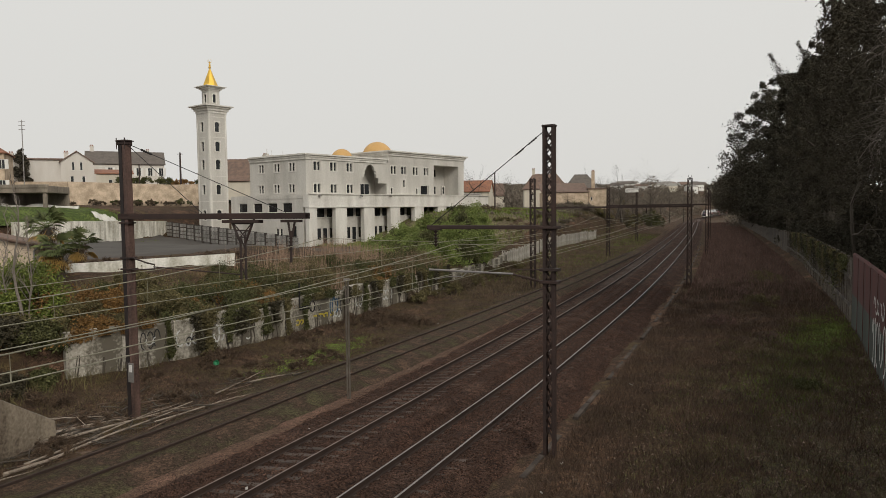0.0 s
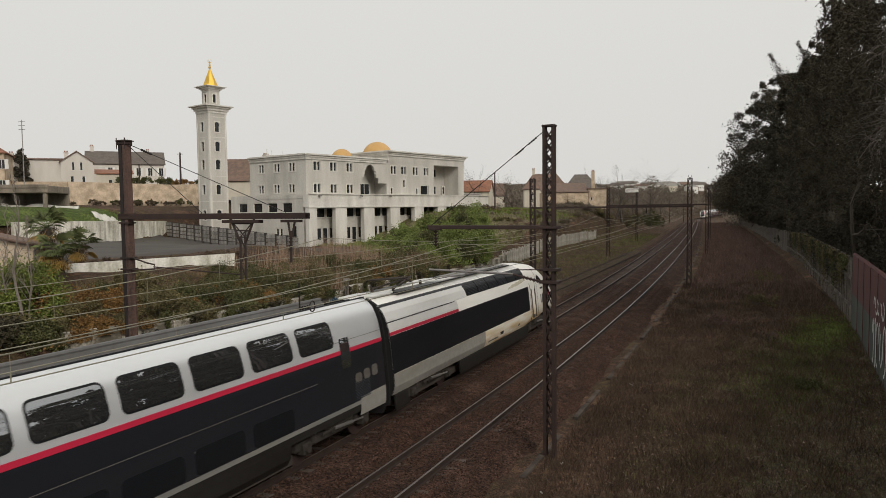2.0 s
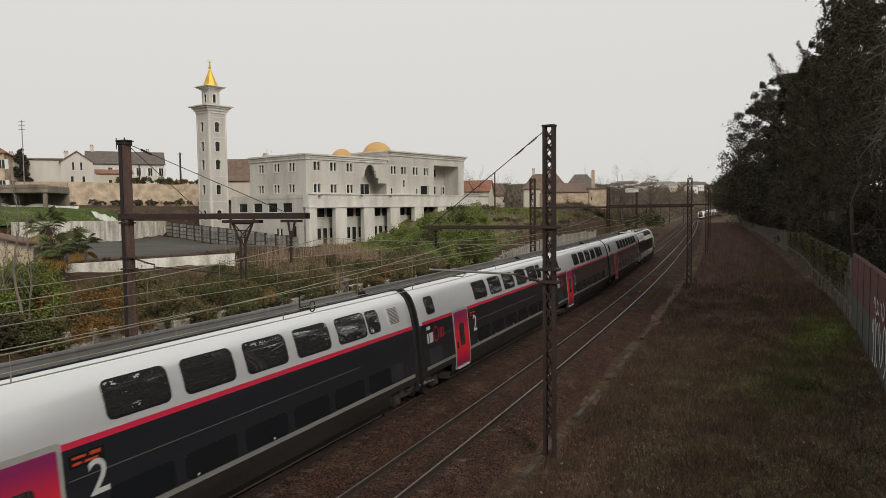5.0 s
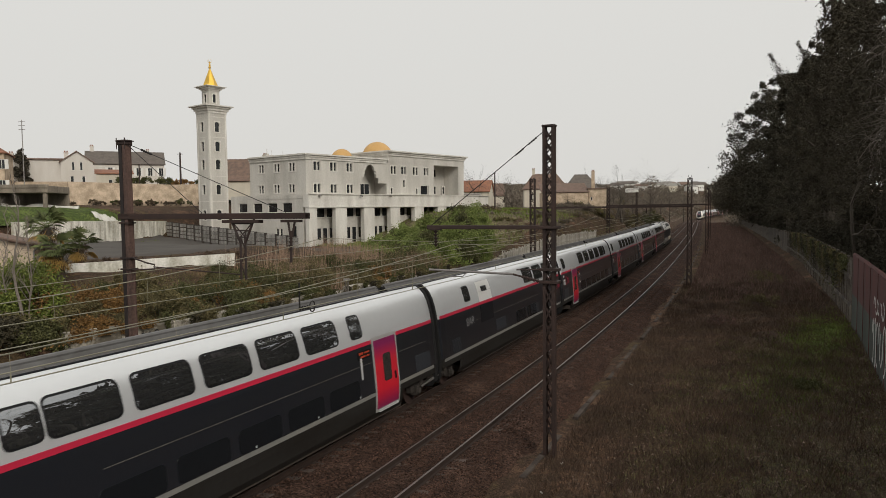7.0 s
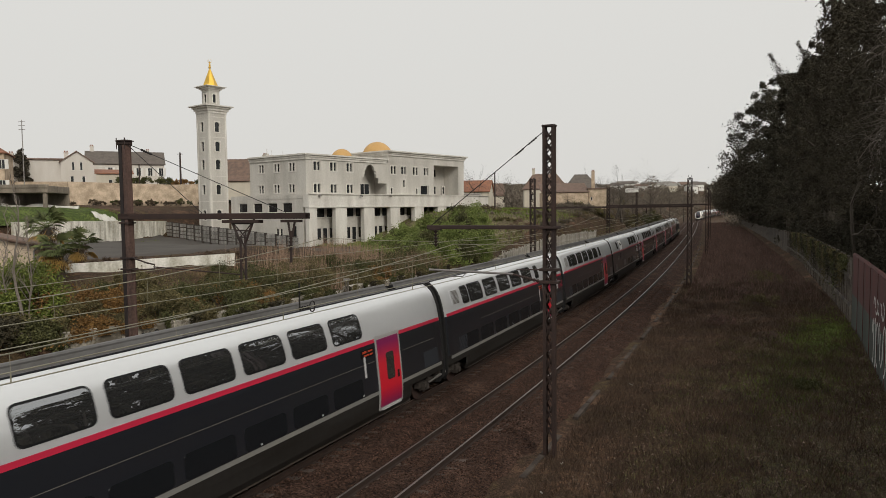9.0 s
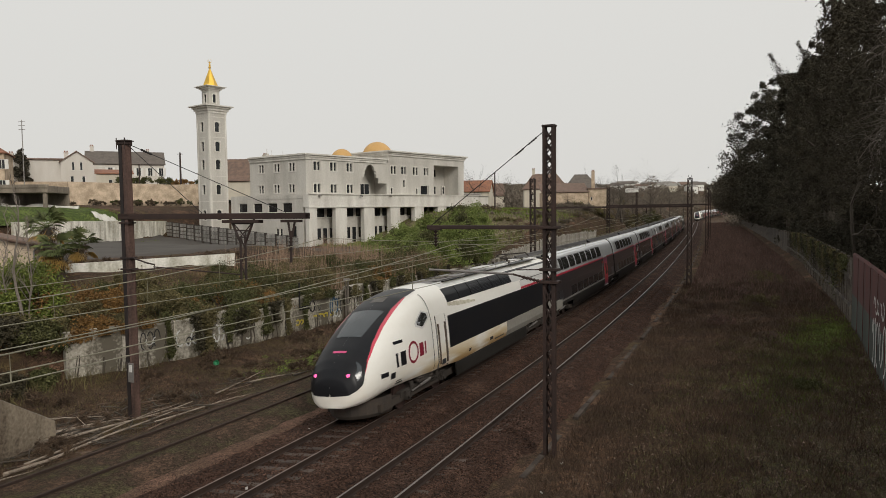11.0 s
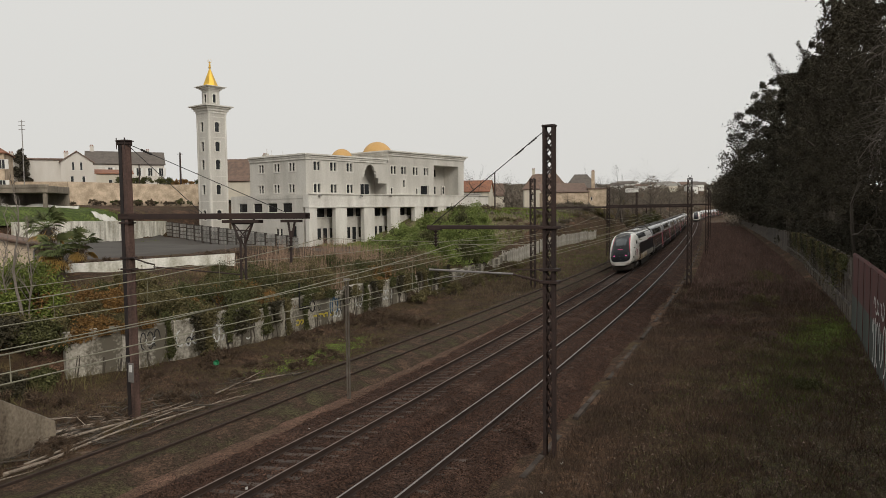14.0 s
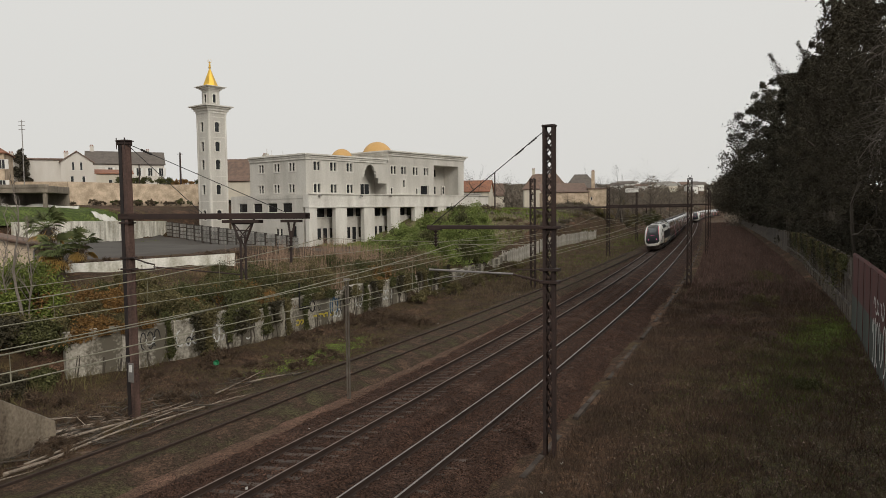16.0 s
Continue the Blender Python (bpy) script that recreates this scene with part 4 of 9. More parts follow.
def louvre(parent, y0, y1, z0, z1, m, side, n=12, frame=True):
    if frame:
        part("vent_frame", side_panel(y0, y1, z0, z1, 0.12, 0.008, side), T_SILVER if z0 > 2.8 else T_NAVY, parent)
    g = Geo()
    for k in range(n):
        z = z0 + 0.1 + (z1 - z0 - 0.2) * k / (n - 1)
        x = coach_x(z) + 0.008
        g.box((min(side * x, side * (x + 0.012)), y0 + 0.12, z - 0.012), (max(side * x, side * (x + 0.012)), y1 - 0.12, z + 0.012))
    part("vent_slats", g, m, parent)


def coach(length, label, kind, mark=""):
    """A double-deck coach; y forward, rails at z=0, origin in its middle. Door towards its tail, vent towards its head."""
    t = thing("coach", label, "train coach", group="coaches of the train")
    h = length / 2
    bands = [("skirt", T_SKIRT, 0, 2), ("lower_valance", T_SKIRT, 2, 3), ("lower_side", T_NAVY, 3, 6), ("upper_side", T_SILVER, 6, 12), ("roof", T_ROOF, 12, 16)]
    out, ys, inset = coach_body(length, bands)
    for n, m, g in out:
        part(n, g, m, t, smooth=n in ("upper_side",))
    part("end_wall", end_wall(-ys[-1], -1), T_RUBBER, t)
    part("end_wall", end_wall(ys[-1], 1), T_RUBBER, t)
    g = Geo()
    g.box((-1.2, -h + 2.8, 0.25), (1.2, h - (2.6 if length < 20 else 5.1), 0.5))
    part("underframe", g, T_UNDER, t)
    d_rear = -h + (3.25 if length < 20 else 3.2 if kind == "head" else 3.7)
    for side in (1, -1):
        # crimson stripe broken by the door
        if kind == "bar":
            part("stripe", side_panel(-h + 0.4, h - 0.4, 2.74, 2.86, 0, 0.006, side, rows=2), T_RED, t)
        else:
            part("stripe", side_panel(-h + 0.4, d_rear - 0.11, 2.74, 2.86, 0, 0.006, side, rows=2), T_RED, t)
            part("stripe", side_panel(d_rear + 1.51, h - 0.4, 2.74, 2.86, 0, 0.006, side, rows=2), T_RED, t)
        part("waist_line", side_panel(-h + 1.0, d_rear - 0.25, 2.15, 2.164, 0, 0.005, side, rows=1), T_GREY, t)
        part("waist_line", side_panel(d_rear + 1.6, h - 4, 2.15, 2.164, 0, 0.005, side, rows=1), T_GREY, t)
        part("sill_line", side_panel(-h + 0.5, h - 0.5, 1.06, 1.18, 0, 0.006, side, rows=1), T_GREYSIDE, t)
        if kind != "bar":
            fr = part("door_frame", side_panel(d_rear - 0.1, d_rear + 1.5, 0.5, 2.92, 0.06, 0.01, side, rows=8), T_DOORFRAME, t)
            dr = part("door", side_panel(d_rear, d_rear + 1.4, 0.6, 2.8, 0.04, 0.022, side, rows=10), T_DOOR, t, "purple and red sliding door")
            part("door_window", side_panel(d_rear + 0.42, d_rear + 0.92, 1.4, 2.3, 0.1, 0.03, side), T_GLASS, dr)
            part("door_step", side_panel(d_rear + 0.1, d_rear + 1.3, 0.5, 0.56, 0, 0.08, side, rows=1), T_LETTER, dr)
        if kind == "head":
            part("slit_window", side_panel(h - 2.75, h - 2.25, 2.3, 3.2, 0.06, 0.012, side), T_GLASS, t)
            for a_, b_, c_, d_ in ((h - 2.1, h - 1.74, 1.72, 2.02), (h - 1.62, h - 1.26, 1.74, 2.06), (h - 1.14, h - 0.8, 1.76, 2.1)):
                part("logo_mark", side_panel(a_, b_, c_, d_, 0.09, 0.008, side, rows=4), T_GREY, t)
            part("panel_seam", side_panel(h - 3.4, h - 0.4, 3.1, 3.115, 0, 0.008, side, rows=1), T_GREY, t)
        elif kind != "bar":
            louvre(t, h - 1.95, h - 1.1, 3.05, 3.75, T_GREY, side)
        louvre(t, h - 2.3, h - 1.2, 1.15, 1.85, T_HATCH, side, 12, False)
        if kind != "bar":
            dd = part("destination_display", side_panel(d_rear + 1.62, d_rear + 2.37, 2.36, 2.62, 0.03, 0.01, side, rows=2), T_GASKET, t, "black display with dim orange-red bars")
            for a_, b_, c_, d_ in ((1.69, 1.97, 2.52, 2.57), (2.05, 2.29, 2.51, 2.58), (1.69, 1.87, 2.41, 2.46), (1.93, 2.22, 2.41, 2.46)):
                part("display_bar", side_panel(d_rear + a_, d_rear + b_, c_, d_, 0, 0.015, side, rows=1), T_DISPLAY, dd)
        part("hatch", side_panel(h - 2.4, h - 1.1, 1.1, 1.9, 0.04, 0.004, side), T_NAVY, t)
        if kind == "bar":
            part("service_door", side_panel(h - 6.3, h - 4.7, 2.87, 3.74, 0.05, 0.003, side), T_PANEL, t, "silver service door panel")
            part("service_door", side_panel(h - 6.3, h - 4.7, 1.95, 2.73, 0.03, 0.012, side), T_BLACK, t, "black lower service door panel")
            part("hatch", side_panel(h - 7.9, h - 6.5, 1.3, 1.8, 0.03, 0.008, side), T_HATCH, t, "grey-navy equipment hatch")
            part("hatch", side_panel(-h + 5.2, -h + 6.6, 1.25, 1.75, 0.03, 0.008, side), T_HATCH, t, "grey-navy equipment hatch")
        else:
            part("hatch", side_panel(-h + 0.75, -h + 1.9, 1.2, 1.78, 0.03, 0.008, side), T_HATCH, t, "grey-navy equipment hatch")
            part("door_lock", side_panel(d_rear + 0.12, d_rear + 0.24, 1.35, 1.6, 0.03, 0.03, side, rows=2), T_GASKET, dr)
            for dy in (2.4, 4.6, 7.2):
                part("label_plate", side_panel(d_rear + dy, d_rear + dy + 0.05, 1.22, 1.27, 0.0, 0.012, side, rows=1), T_LETTER, t)
    if length > 20:
        bogie(t, h - 2.9)
        for side in (1, -1):
            part("end_valance", side_panel(h - 1.9, h - 0.4, 0.72, 1.3, 0.0, 0.007, side, rows=4), T_LOWGREY, t)
    if kind == "bar":
        window(t, h - 3.75, h - 3.05, 3.05, 3.72, 0.12)
        window(t, h - 5.85, h - 5.15, 3.28, 3.52, 0.08)
        for k in range(3):
            window(t, -h + 1.9 + 1.9 * k, -h + 3.55 + 1.9 * k)
    else:
        if mark != "1":
            window(t, -h + 0.92, -h + 1.68, 3.05, 3.72, 0.14)
        n = 5 if length < 20 else 7
        second = length < 20 and mark == "2"
        for k in range(n):
            y1 = h - 3.3 - 2.0 * k if second else h - 3.0 - 1.9 * k
            window(t, y1 - 1.62, y1)
        if kind != "head":
            w1 = h - 2.46 if second else h - 2.2
            window(t, w1 - 0.76, w1, 3.02, 3.76, 0.14)
        if length < 20 and not second:
            window(t, d_rear + 1.9, d_rear + 2.6, 3.02, 3.76, 0.14)
    # lower deck windows: dark on dark
    for k in range(6 if kind != "bar" else 2):
        window(t, d_rear + 3.4 + 1.9 * k - 1.0, d_rear + 3.4 + 1.9 * k + 0.6, 1.2, 1.78, 0.12, T_LOWGLASS)
    if mark:
        text_part(mark, 0.95 if len(mark) < 3 else 0.5, t, 1.45, d_rear + 2.2 if len(mark) < 3 else h - 3.4, 1.75 if len(mark) < 3 else 2.05, T_LETTER if len(mark) < 3 else T_DIM)
    # roof: raised edge rails and end fairing
    for sx in (1, -1):
        g = Geo()
        far = sx == (-1 if mark == "2" else 1)
        g.tube((sx * 0.88, -h + 0.3, 4.19), (sx * 0.88, h - 0.3, 4.19), 0.065 if far else 0.022, n=8)
        part("roof_edge", g, T_ROOF if far else T_BLACK, t)
    rib = Geo().box((-0.79, -0.03, 3.95), (0.79, 0.03, 4.03), bevel=0.01).mesh("roof_rib", T_ROOF)
    for k in range(7):
        part("roof_rib", rib, None, t, m=Matrix.Translation((0, -h + 2.2 + k * (length - 4.4) / 6, 0)))
    return t


def gangway(parent, y, inset=0.0):
    """Ribbed dark ring between two coaches."""
    g = Geo()
    prof = [(x, z) for x, z in COACH if z > 0.45]
    full = section(prof)
    rows = []
    for k, (dy, e) in enumerate([(-0.27, 0.08), (-0.23, 0.03), (-0.1, 0.03), (-0.07, 0.5), (0.07, 0.5), (0.1, 0.03), (0.23, 0.03), (0.27, 0.08)]):
        e += inset
        rows.append([(x - math.copysign(min(e, abs(x)), x), y + dy, z - (e * 0.5 if z > 3.9 else 0)) for x, z in full])
    g.sheet(rows)
    part("gangway", g, T_RUBBER, parent)


# power car: nose outline by distance from the tip
_ND = np.array([0, 0.03, 0.08, 0.25, 0.55, 1.0, 1.6, 2.3, 3.1, 4.0, 5.0, 6.2, 7.4])
_NT = np.array([1.2, 1.5, 1.72, 1.98, 2.25, 2.56, 2.92, 3.28, 3.62, 3.9, 4.04, 4.1, 4.1])
_NW = np.array([0.02, 0.44, 0.66, 0.88, 1.08, 1.22, 1.31, 1.37, 1.41, 1.435, 1.45, 1.45, 1.45])
_NB = np.array([0.78, 0.76, 0.74, 0.73, 0.74, 0.78, 0.84, 0.9, 0.92, 0.92, 0.9, 0.86, 0.78])


def power_section(d):
    """Half outline at d metres behind the tip: from the skirt over the shoulder to the roof's middle."""
    top, w, bot = (float(np.interp(d, _ND, a)) for a in (_NT, _NW, _NB))
    hgt = top - bot
    base = [(0.9, 0.0), (0.985, 0.08), (1.0, 0.2), (1.0, 0.33), (1.0, 0.45), (0.995, 0.56), (0.975, 0.66), (0.93, 0.755), (0.86, 0.84), (0.75, 0.91), (0.6, 0.955), (0.4, 0.982), (0.2, 0.996), (0.0, 1.0)]
    nose = [(0.55, 0.0), (0.78, 0.04), (0.93, 0.14), (0.99, 0.28), (1.0, 0.4), (0.975, 0.54), (0.92, 0.67), (0.84, 0.78), (0.73, 0.865), (0.6, 0.93), (0.45, 0.97), (0.3, 0.99), (0.15, 0.998), (0.0, 1.0)]
    f = float(np.clip(1 - (d - 0.3) / 4.5, 0, 1))
    return [(w * (a[0] * (1 - f) + b[0] * f), bot + hgt * (a[1] * (1 - f) + b[1] * f)) for a, b in zip(base, nose)]


def power_x(d):
    sec = power_section(d)
    zs, xs = [p[1] for p in sec], [p[0] for p in sec]
    return lambda z: float(np.interp(z, zs, xs))


def power_patch(d0, d1, u0, u1, proud, side, nd=14, nu=8):
    """A panel laid on the power car between two distances and along the outline (u in section index; u may be a function of d)."""
    g = Geo()
    L = 22.15 / 2
    rows = []
    for k in range(nd + 1):
        d = d0 + (d1 - d0) * ((k / nd) ** 2.2 if d0 == 0 else k / nd)
        sec = power_section(d)
        a = u0(d) if callable(u0) else u0
        b = u1(d) if callable(u1) else u1
        row = []
        for j in range(nu + 1):
            u = a + (b - a) * j / nu
            i = min(int(u), len(sec) - 2)
            f = u - i
            x, z = sec[i][0] * (1 - f) + sec[i + 1][0] * f, sec[i][1] * (1 - f) + sec[i + 1][1] * f
            ex, ez = sec[i + 1][1] - sec[i][1], -(sec[i + 1][0] - sec[i][0])
            q = math.hypot(ex, ez) or 1
            row.append((side * (x + proud * ex / q), L - d + (proud * 0.8 if d < 3 else 0), z + proud * ez / q))
        rows.append(row if side < 0 else list(reversed(row)))
    g.sheet(rows)
    return g


def u_at(d, z):
    """Section index at height z, d metres behind the tip."""
    return float(np.interp(z, [p[1] for p in power_section(d)], range(14)))


def visor_u(d):
    if d < 0.45:
        return u_at(d, float(np.interp(d, [0, 0.1, 0.25, 0.45], [1.15, 1.19, 1.29, 1.44])))
    return float(np.interp(d, [0, 0.35, 0.45, 0.6, 0.9, 1.4, 2.2, 3.2, 4.5, 5.4], [4.0, 4.0, 4.7, 6.0, 7.35, 8.5, 9.35, 9.95, 10.2, 10.5]))


def power_car(label, tail=False):
    """Streamlined power car; its nose points along +y."""
    t = thing("power_car", label, "locomotive", group="power cars of the train")
    L = 22.15 / 2
    ds = list(_ND[:1]) + [0.012, 0.03, 0.05, 0.08, 0.16, 0.28, 0.42, 0.6, 0.8, 1.05, 1.35, 1.7, 2.1, 2.55, 3.0, 3.5, 4.0, 4.6, 5.2, 6.2, 6.8, 7.4, 8, 11, 15, 19, 21.4, 21.9, 22.0]
    g = Geo()
    for sgn in (1, -1):
        rows = []
        for d in ds:
            row = [(sgn * x, L - d, z) for x, z in power_section(d)]
            rows.append(row if sgn > 0 else list(reversed(row)))
        g.sheet(rows)
    tip = power_section(0)
    g.face([(x, L, z) for x, z in tip] + [(-x, L, z) for x, z in reversed(tip[:-1])])
    part("shell", g, T_WHITE, t, smooth=True)
    g = Geo()
    for side in (1, -1):
        q = power_patch(0.78, 0.86, 11.6, 13.0, 0.016, side, 2, 4)
        k0 = len(g.v)
        g.v += q.v
        g.f += [tuple(k0 + j for j in f) for f in q.f]
        g.i += q.i
    part("front_badge", g, T_PINK, t)
    sec = power_section(22.0)
    g = Geo()
    g.face([(x, L - 22.002, z) for x, z in sec] + [(-x, L - 22.002, z) for x, z in reversed(sec[:-1])])
    part("end_wall", g, T_RUBBER, t)
    for side in (1, -1):
        P = lambda d0, d1, z0, z1, m, name, proud=0.006, r=0.0, lab="": part(name, side_panel(L - d1, L - d0, z0, z1, r, proud, side, power_x(8.0), 8), m, t, lab)
        P(6.45, 21.955, 1.5, 2.77, T_BLACK, "dark_band")
        P(13.3, 21.98, 0.79, 1.49, T_LOWGREY, "grey_skirt")
        P(6.75, 14.8, 3.27, 3.82, T_BLACK, "upper_panel", 0.014, 0.02)
        for k in range(5):
            P(6.75 + 1.33 * (k + 1) - 0.04, 6.75 + 1.33 * (k + 1) + 0.03, 3.3, 3.8, T_GASKET, "vent_rib", 0.03)
        for k in (2, 3, 4, 5):
            g = Geo()
            for j in range(8):
                zz = 3.33 + 0.058 * j
                xx = power_x(8.0)(zz) + 0.01
                g.box((min(side * xx, side * (xx + 0.012)), L - 6.72 - 1.33 * (k + 1), zz - 0.009), (max(side * xx, side * (xx + 0.012)), L - 6.8 - 1.33 * k, zz + 0.009))
            part("vent_slats", g, T_HATCH, t)
        part("roof_shoulder", power_patch(6.9, 16.2, 9.32, 10.9, 0.006, side, 12, 6), T_PANEL, t, smooth=True)
        part("roof_covering", power_patch(6.9, 16.2, 10.9, 13.0, 0.008, side, 12, 6), T_ROOFDECK, t, smooth=True)
        for dd in (9.6, 12.4, 16.2):
            part("panel_seam", power_patch(dd, dd + 0.035, 9.3, 12.9, 0.012, side, 1, 12), T_BLACK, t)
        P(8.4, 8.6, 0.98, 1.1, T_GASKET, "data_plate", 0.01)
        P(11.6, 12.9, 0.92, 0.99, T_GREY, "number_bars", 0.009)
        for q, (za, zb, wd) in enumerate(((3.23, 3.0, 0.07), (3.17, 3.02, 0.05))):
            rows = []
            for k in range(13):
                d, z = 6.7 + (2.9 - q) * k / 12, za + (zb - za) * k / 12
                hw = wd * (0.35 + 0.65 * math.sin(math.pi * (k + 1) / 14)) * (1 + 0.3 * math.sin(k * 2.3))
                rows.append([(side * (power_x(8.0)(z + e) + 0.009), L - d, z + e) for e in ((hw, -hw) if side > 0 else (-hw, hw))])
            part("grime_streak", Geo().sheet(rows), T_GRIME, t)
        P(14.85, 21.955, 3.24, 3.74, T_PANEL, "upper_grille_panel", 0.008)
        P(14.8, 21.955, 3.74, 3.83, T_BLACK, "gutter_line", 0.01)
        P(16.2, 21.955, 3.205, 3.235, T_BLACK, "panel_seam", 0.008)
        P(16.0, 21.955, 2.78, 2.89, T_RED, "stripe", 0.008)
        P(16.0, 21.955, 2.9, 3.2, T_PANEL, "grey_panel", 0.006)
        P(5.35, 6.2, 0.95, 2.95, T_WHITE, "cab_door", 0.014, 0.05)
        P(6.02, 6.1, 1.05, 2.6, T_RAILBROWN, "handrail", 0.05)
        P(5.4, 5.48, 1.05, 2.6, T_RAILBROWN, "handrail", 0.05)
        P(5.6, 5.95, 1.0, 1.2, T_HATCH, "door_lock", 0.02)
        P(5.28, 5.34, 0.9, 2.92, T_GREY, "door_seam", 0.016)
        P(6.18, 6.22, 0.9, 2.92, T_GREY, "door_seam", 0.016)
        P(10.9, 11.3, 1.0, 1.14, T_BLACK, "data_plate", 0.01)
        part("end_seal", power_patch(21.96, 22.01, 0, 13.0, 0.012, side, 2, 24), T_RUBBER, t, smooth=True)
        # red edge of the visor, visor half and side window
        part("visor_trim", power_patch(0.6, 4.2, lambda d: visor_u(d) - 0.1 - 0.45 * min(1, (d - 0.55) * 1.2, (4.4 - d) * 0.8), lambda d: visor_u(d) + 0.1, 0.007, side, 24), T_RED, t, smooth=True)
        part("visor", power_patch(0.0, 5.3, visor_u, 13.0, 0.01, side, 60), T_BLACK, t, smooth=True)
        part("body_seam", power_patch(4.92, 4.96, 0.3, 9.5, 0.006, side, 1, 24), T_BLACK, t)
        part("windscreen", power_patch(1.45, 2.9, lambda d: 10.8 - 0.12 * d, 13.0, 0.018, side, 10), T_SCREEN, t, smooth=True)
        part("roof_hatch", power_patch(3.5, 3.95, 12.0, 13.0, 0.018, side, 3), T_GREY, t)
        part("side_window", power_patch(3.85, 4.7, lambda d: 5.3 + 1.5 * abs(d - 4.2), lambda d: 7.0 - 1.5 * abs(d - 4.4), 0.012, side, 8), T_GLASS, t)
        part("window_rim", power_patch(3.72, 4.84, lambda d: 5.05 + 1.5 * abs(d - 4.2), lambda d: 7.22 - 1.5 * abs(d - 4.4), 0.009, side, 10), T_PANEL, t)
        part("headlight", power_patch(0.34, 0.62, lambda d: visor_u(d) + 1.2, lambda d: visor_u(d) + 2.6, 0.016, side, 6), T_SCREEN, t)
        g = Geo()
        g.tube((side * 0.6, L - 0.4, 1.76), (side * 0.63, L - 0.19, 1.79), 0.055, n=14)
        part("tail_light", g, T_TAIL if tail else T_SCREEN, t, "glowing red tail light" if tail else "unlit round lamp")
    logo_nose(t, L)
    g = Geo()
    g.box((-1.05, L - 21.5, 0.3), (1.05, L - 1.3, 0.55))
    ring = [(1.12 * math.cos(math.pi * k / 14), L - 2.0 + 1.3 * math.sin(math.pi * k / 14)) for k in range(15)]
    g.sheet([[(x * f, y - (1 - f), z) for x, y in ring] for z, f in ((0.18, 0.92), (0.3, 1.0), (0.78, 1.0))])
    part("underframe", g, T_UNDER, t)
    for sx in (1, -1):
        for d0, d1 in ((7.0, 16.3), (20.95, 21.9)):
            part("side_skirt", Geo().box((sx * 1.36 - 0.03, L - d1, 0.26), (sx * 1.36 + 0.03, L - d0, 0.8), bevel=0.015), T_SKIRT, t)
    bogie(t, L - 4.6)
    bogie(t, L - 18.6)
    g = Geo()
    g.box((-0.75, L - 16.2, 4.06), (0.75, L - 14.6, 4.14), bevel=0.02)
    part("roof_deck", g, T_PANEL, t)
    part("roof_deck", Geo().box((-0.6, L - 13.5, 4.06), (0.6, L - 7.6, 4.13), bevel=0.03), T_ROOFDECK, t)
    for y_ in (8.4, 10.9):
        part("roof_hatch", Geo().box((-0.35, L - y_ - 0.9, 4.12), (0.35, L - y_, 4.17), bevel=0.02), T_UNDER, t)
    part("roof_deck", Geo().box((-0.75, L - 21.5, 4.06), (0.75, L - 20.2, 4.14), bevel=0.02), T_PANEL, t)
    # flat black plate, no recess: it stands for the dark inside of the pantograph well
    part("pantograph_well_shade", Geo().box((-0.95, L - 20.15, 4.02), (0.95, L - 16.25, 4.09), bevel=0.01), T_BLACK, t)
    part("gutter", Geo().box((0.78, L - 16.2, 4.03), (0.9, L - 7.6, 4.08)), T_BLACK, t)
    part("gutter", Geo().box((-0.9, L - 16.2, 4.03), (-0.78, L - 7.6, 4.08)), T_BLACK, t)
    g = Geo()
    for a, b in (((-0.5, L - 19.6, 4.2), (0.0, L - 17.2, 4.42)), ((0.5, L - 19.6, 4.2), (0.0, L - 17.2, 4.42)), ((0, L - 17.2, 4.42), (0, L - 19.3, 4.55)), ((-0.8, L - 19.3, 4.52), (0.8, L - 19.3, 4.52)), ((-0.8, L - 19.0, 4.52), (0.8, L - 19.0, 4.52)), ((-0.8, L - 19.3, 4.52), (-1.0, L - 19.15, 4.35)), ((0.8, L - 19.3, 4.52), (1.0, L - 19.15, 4.35))):
        g.tube(a, b, 0.035, n=6)
    for x in (-0.45, 0.45):
        for dy in (19.6, 17.3):
            g.tube((x, L - dy, 4.1), (x, L - dy, 4.25), 0.06, n=8)
    part("pantograph", g, T_UNDER, t)
    return t



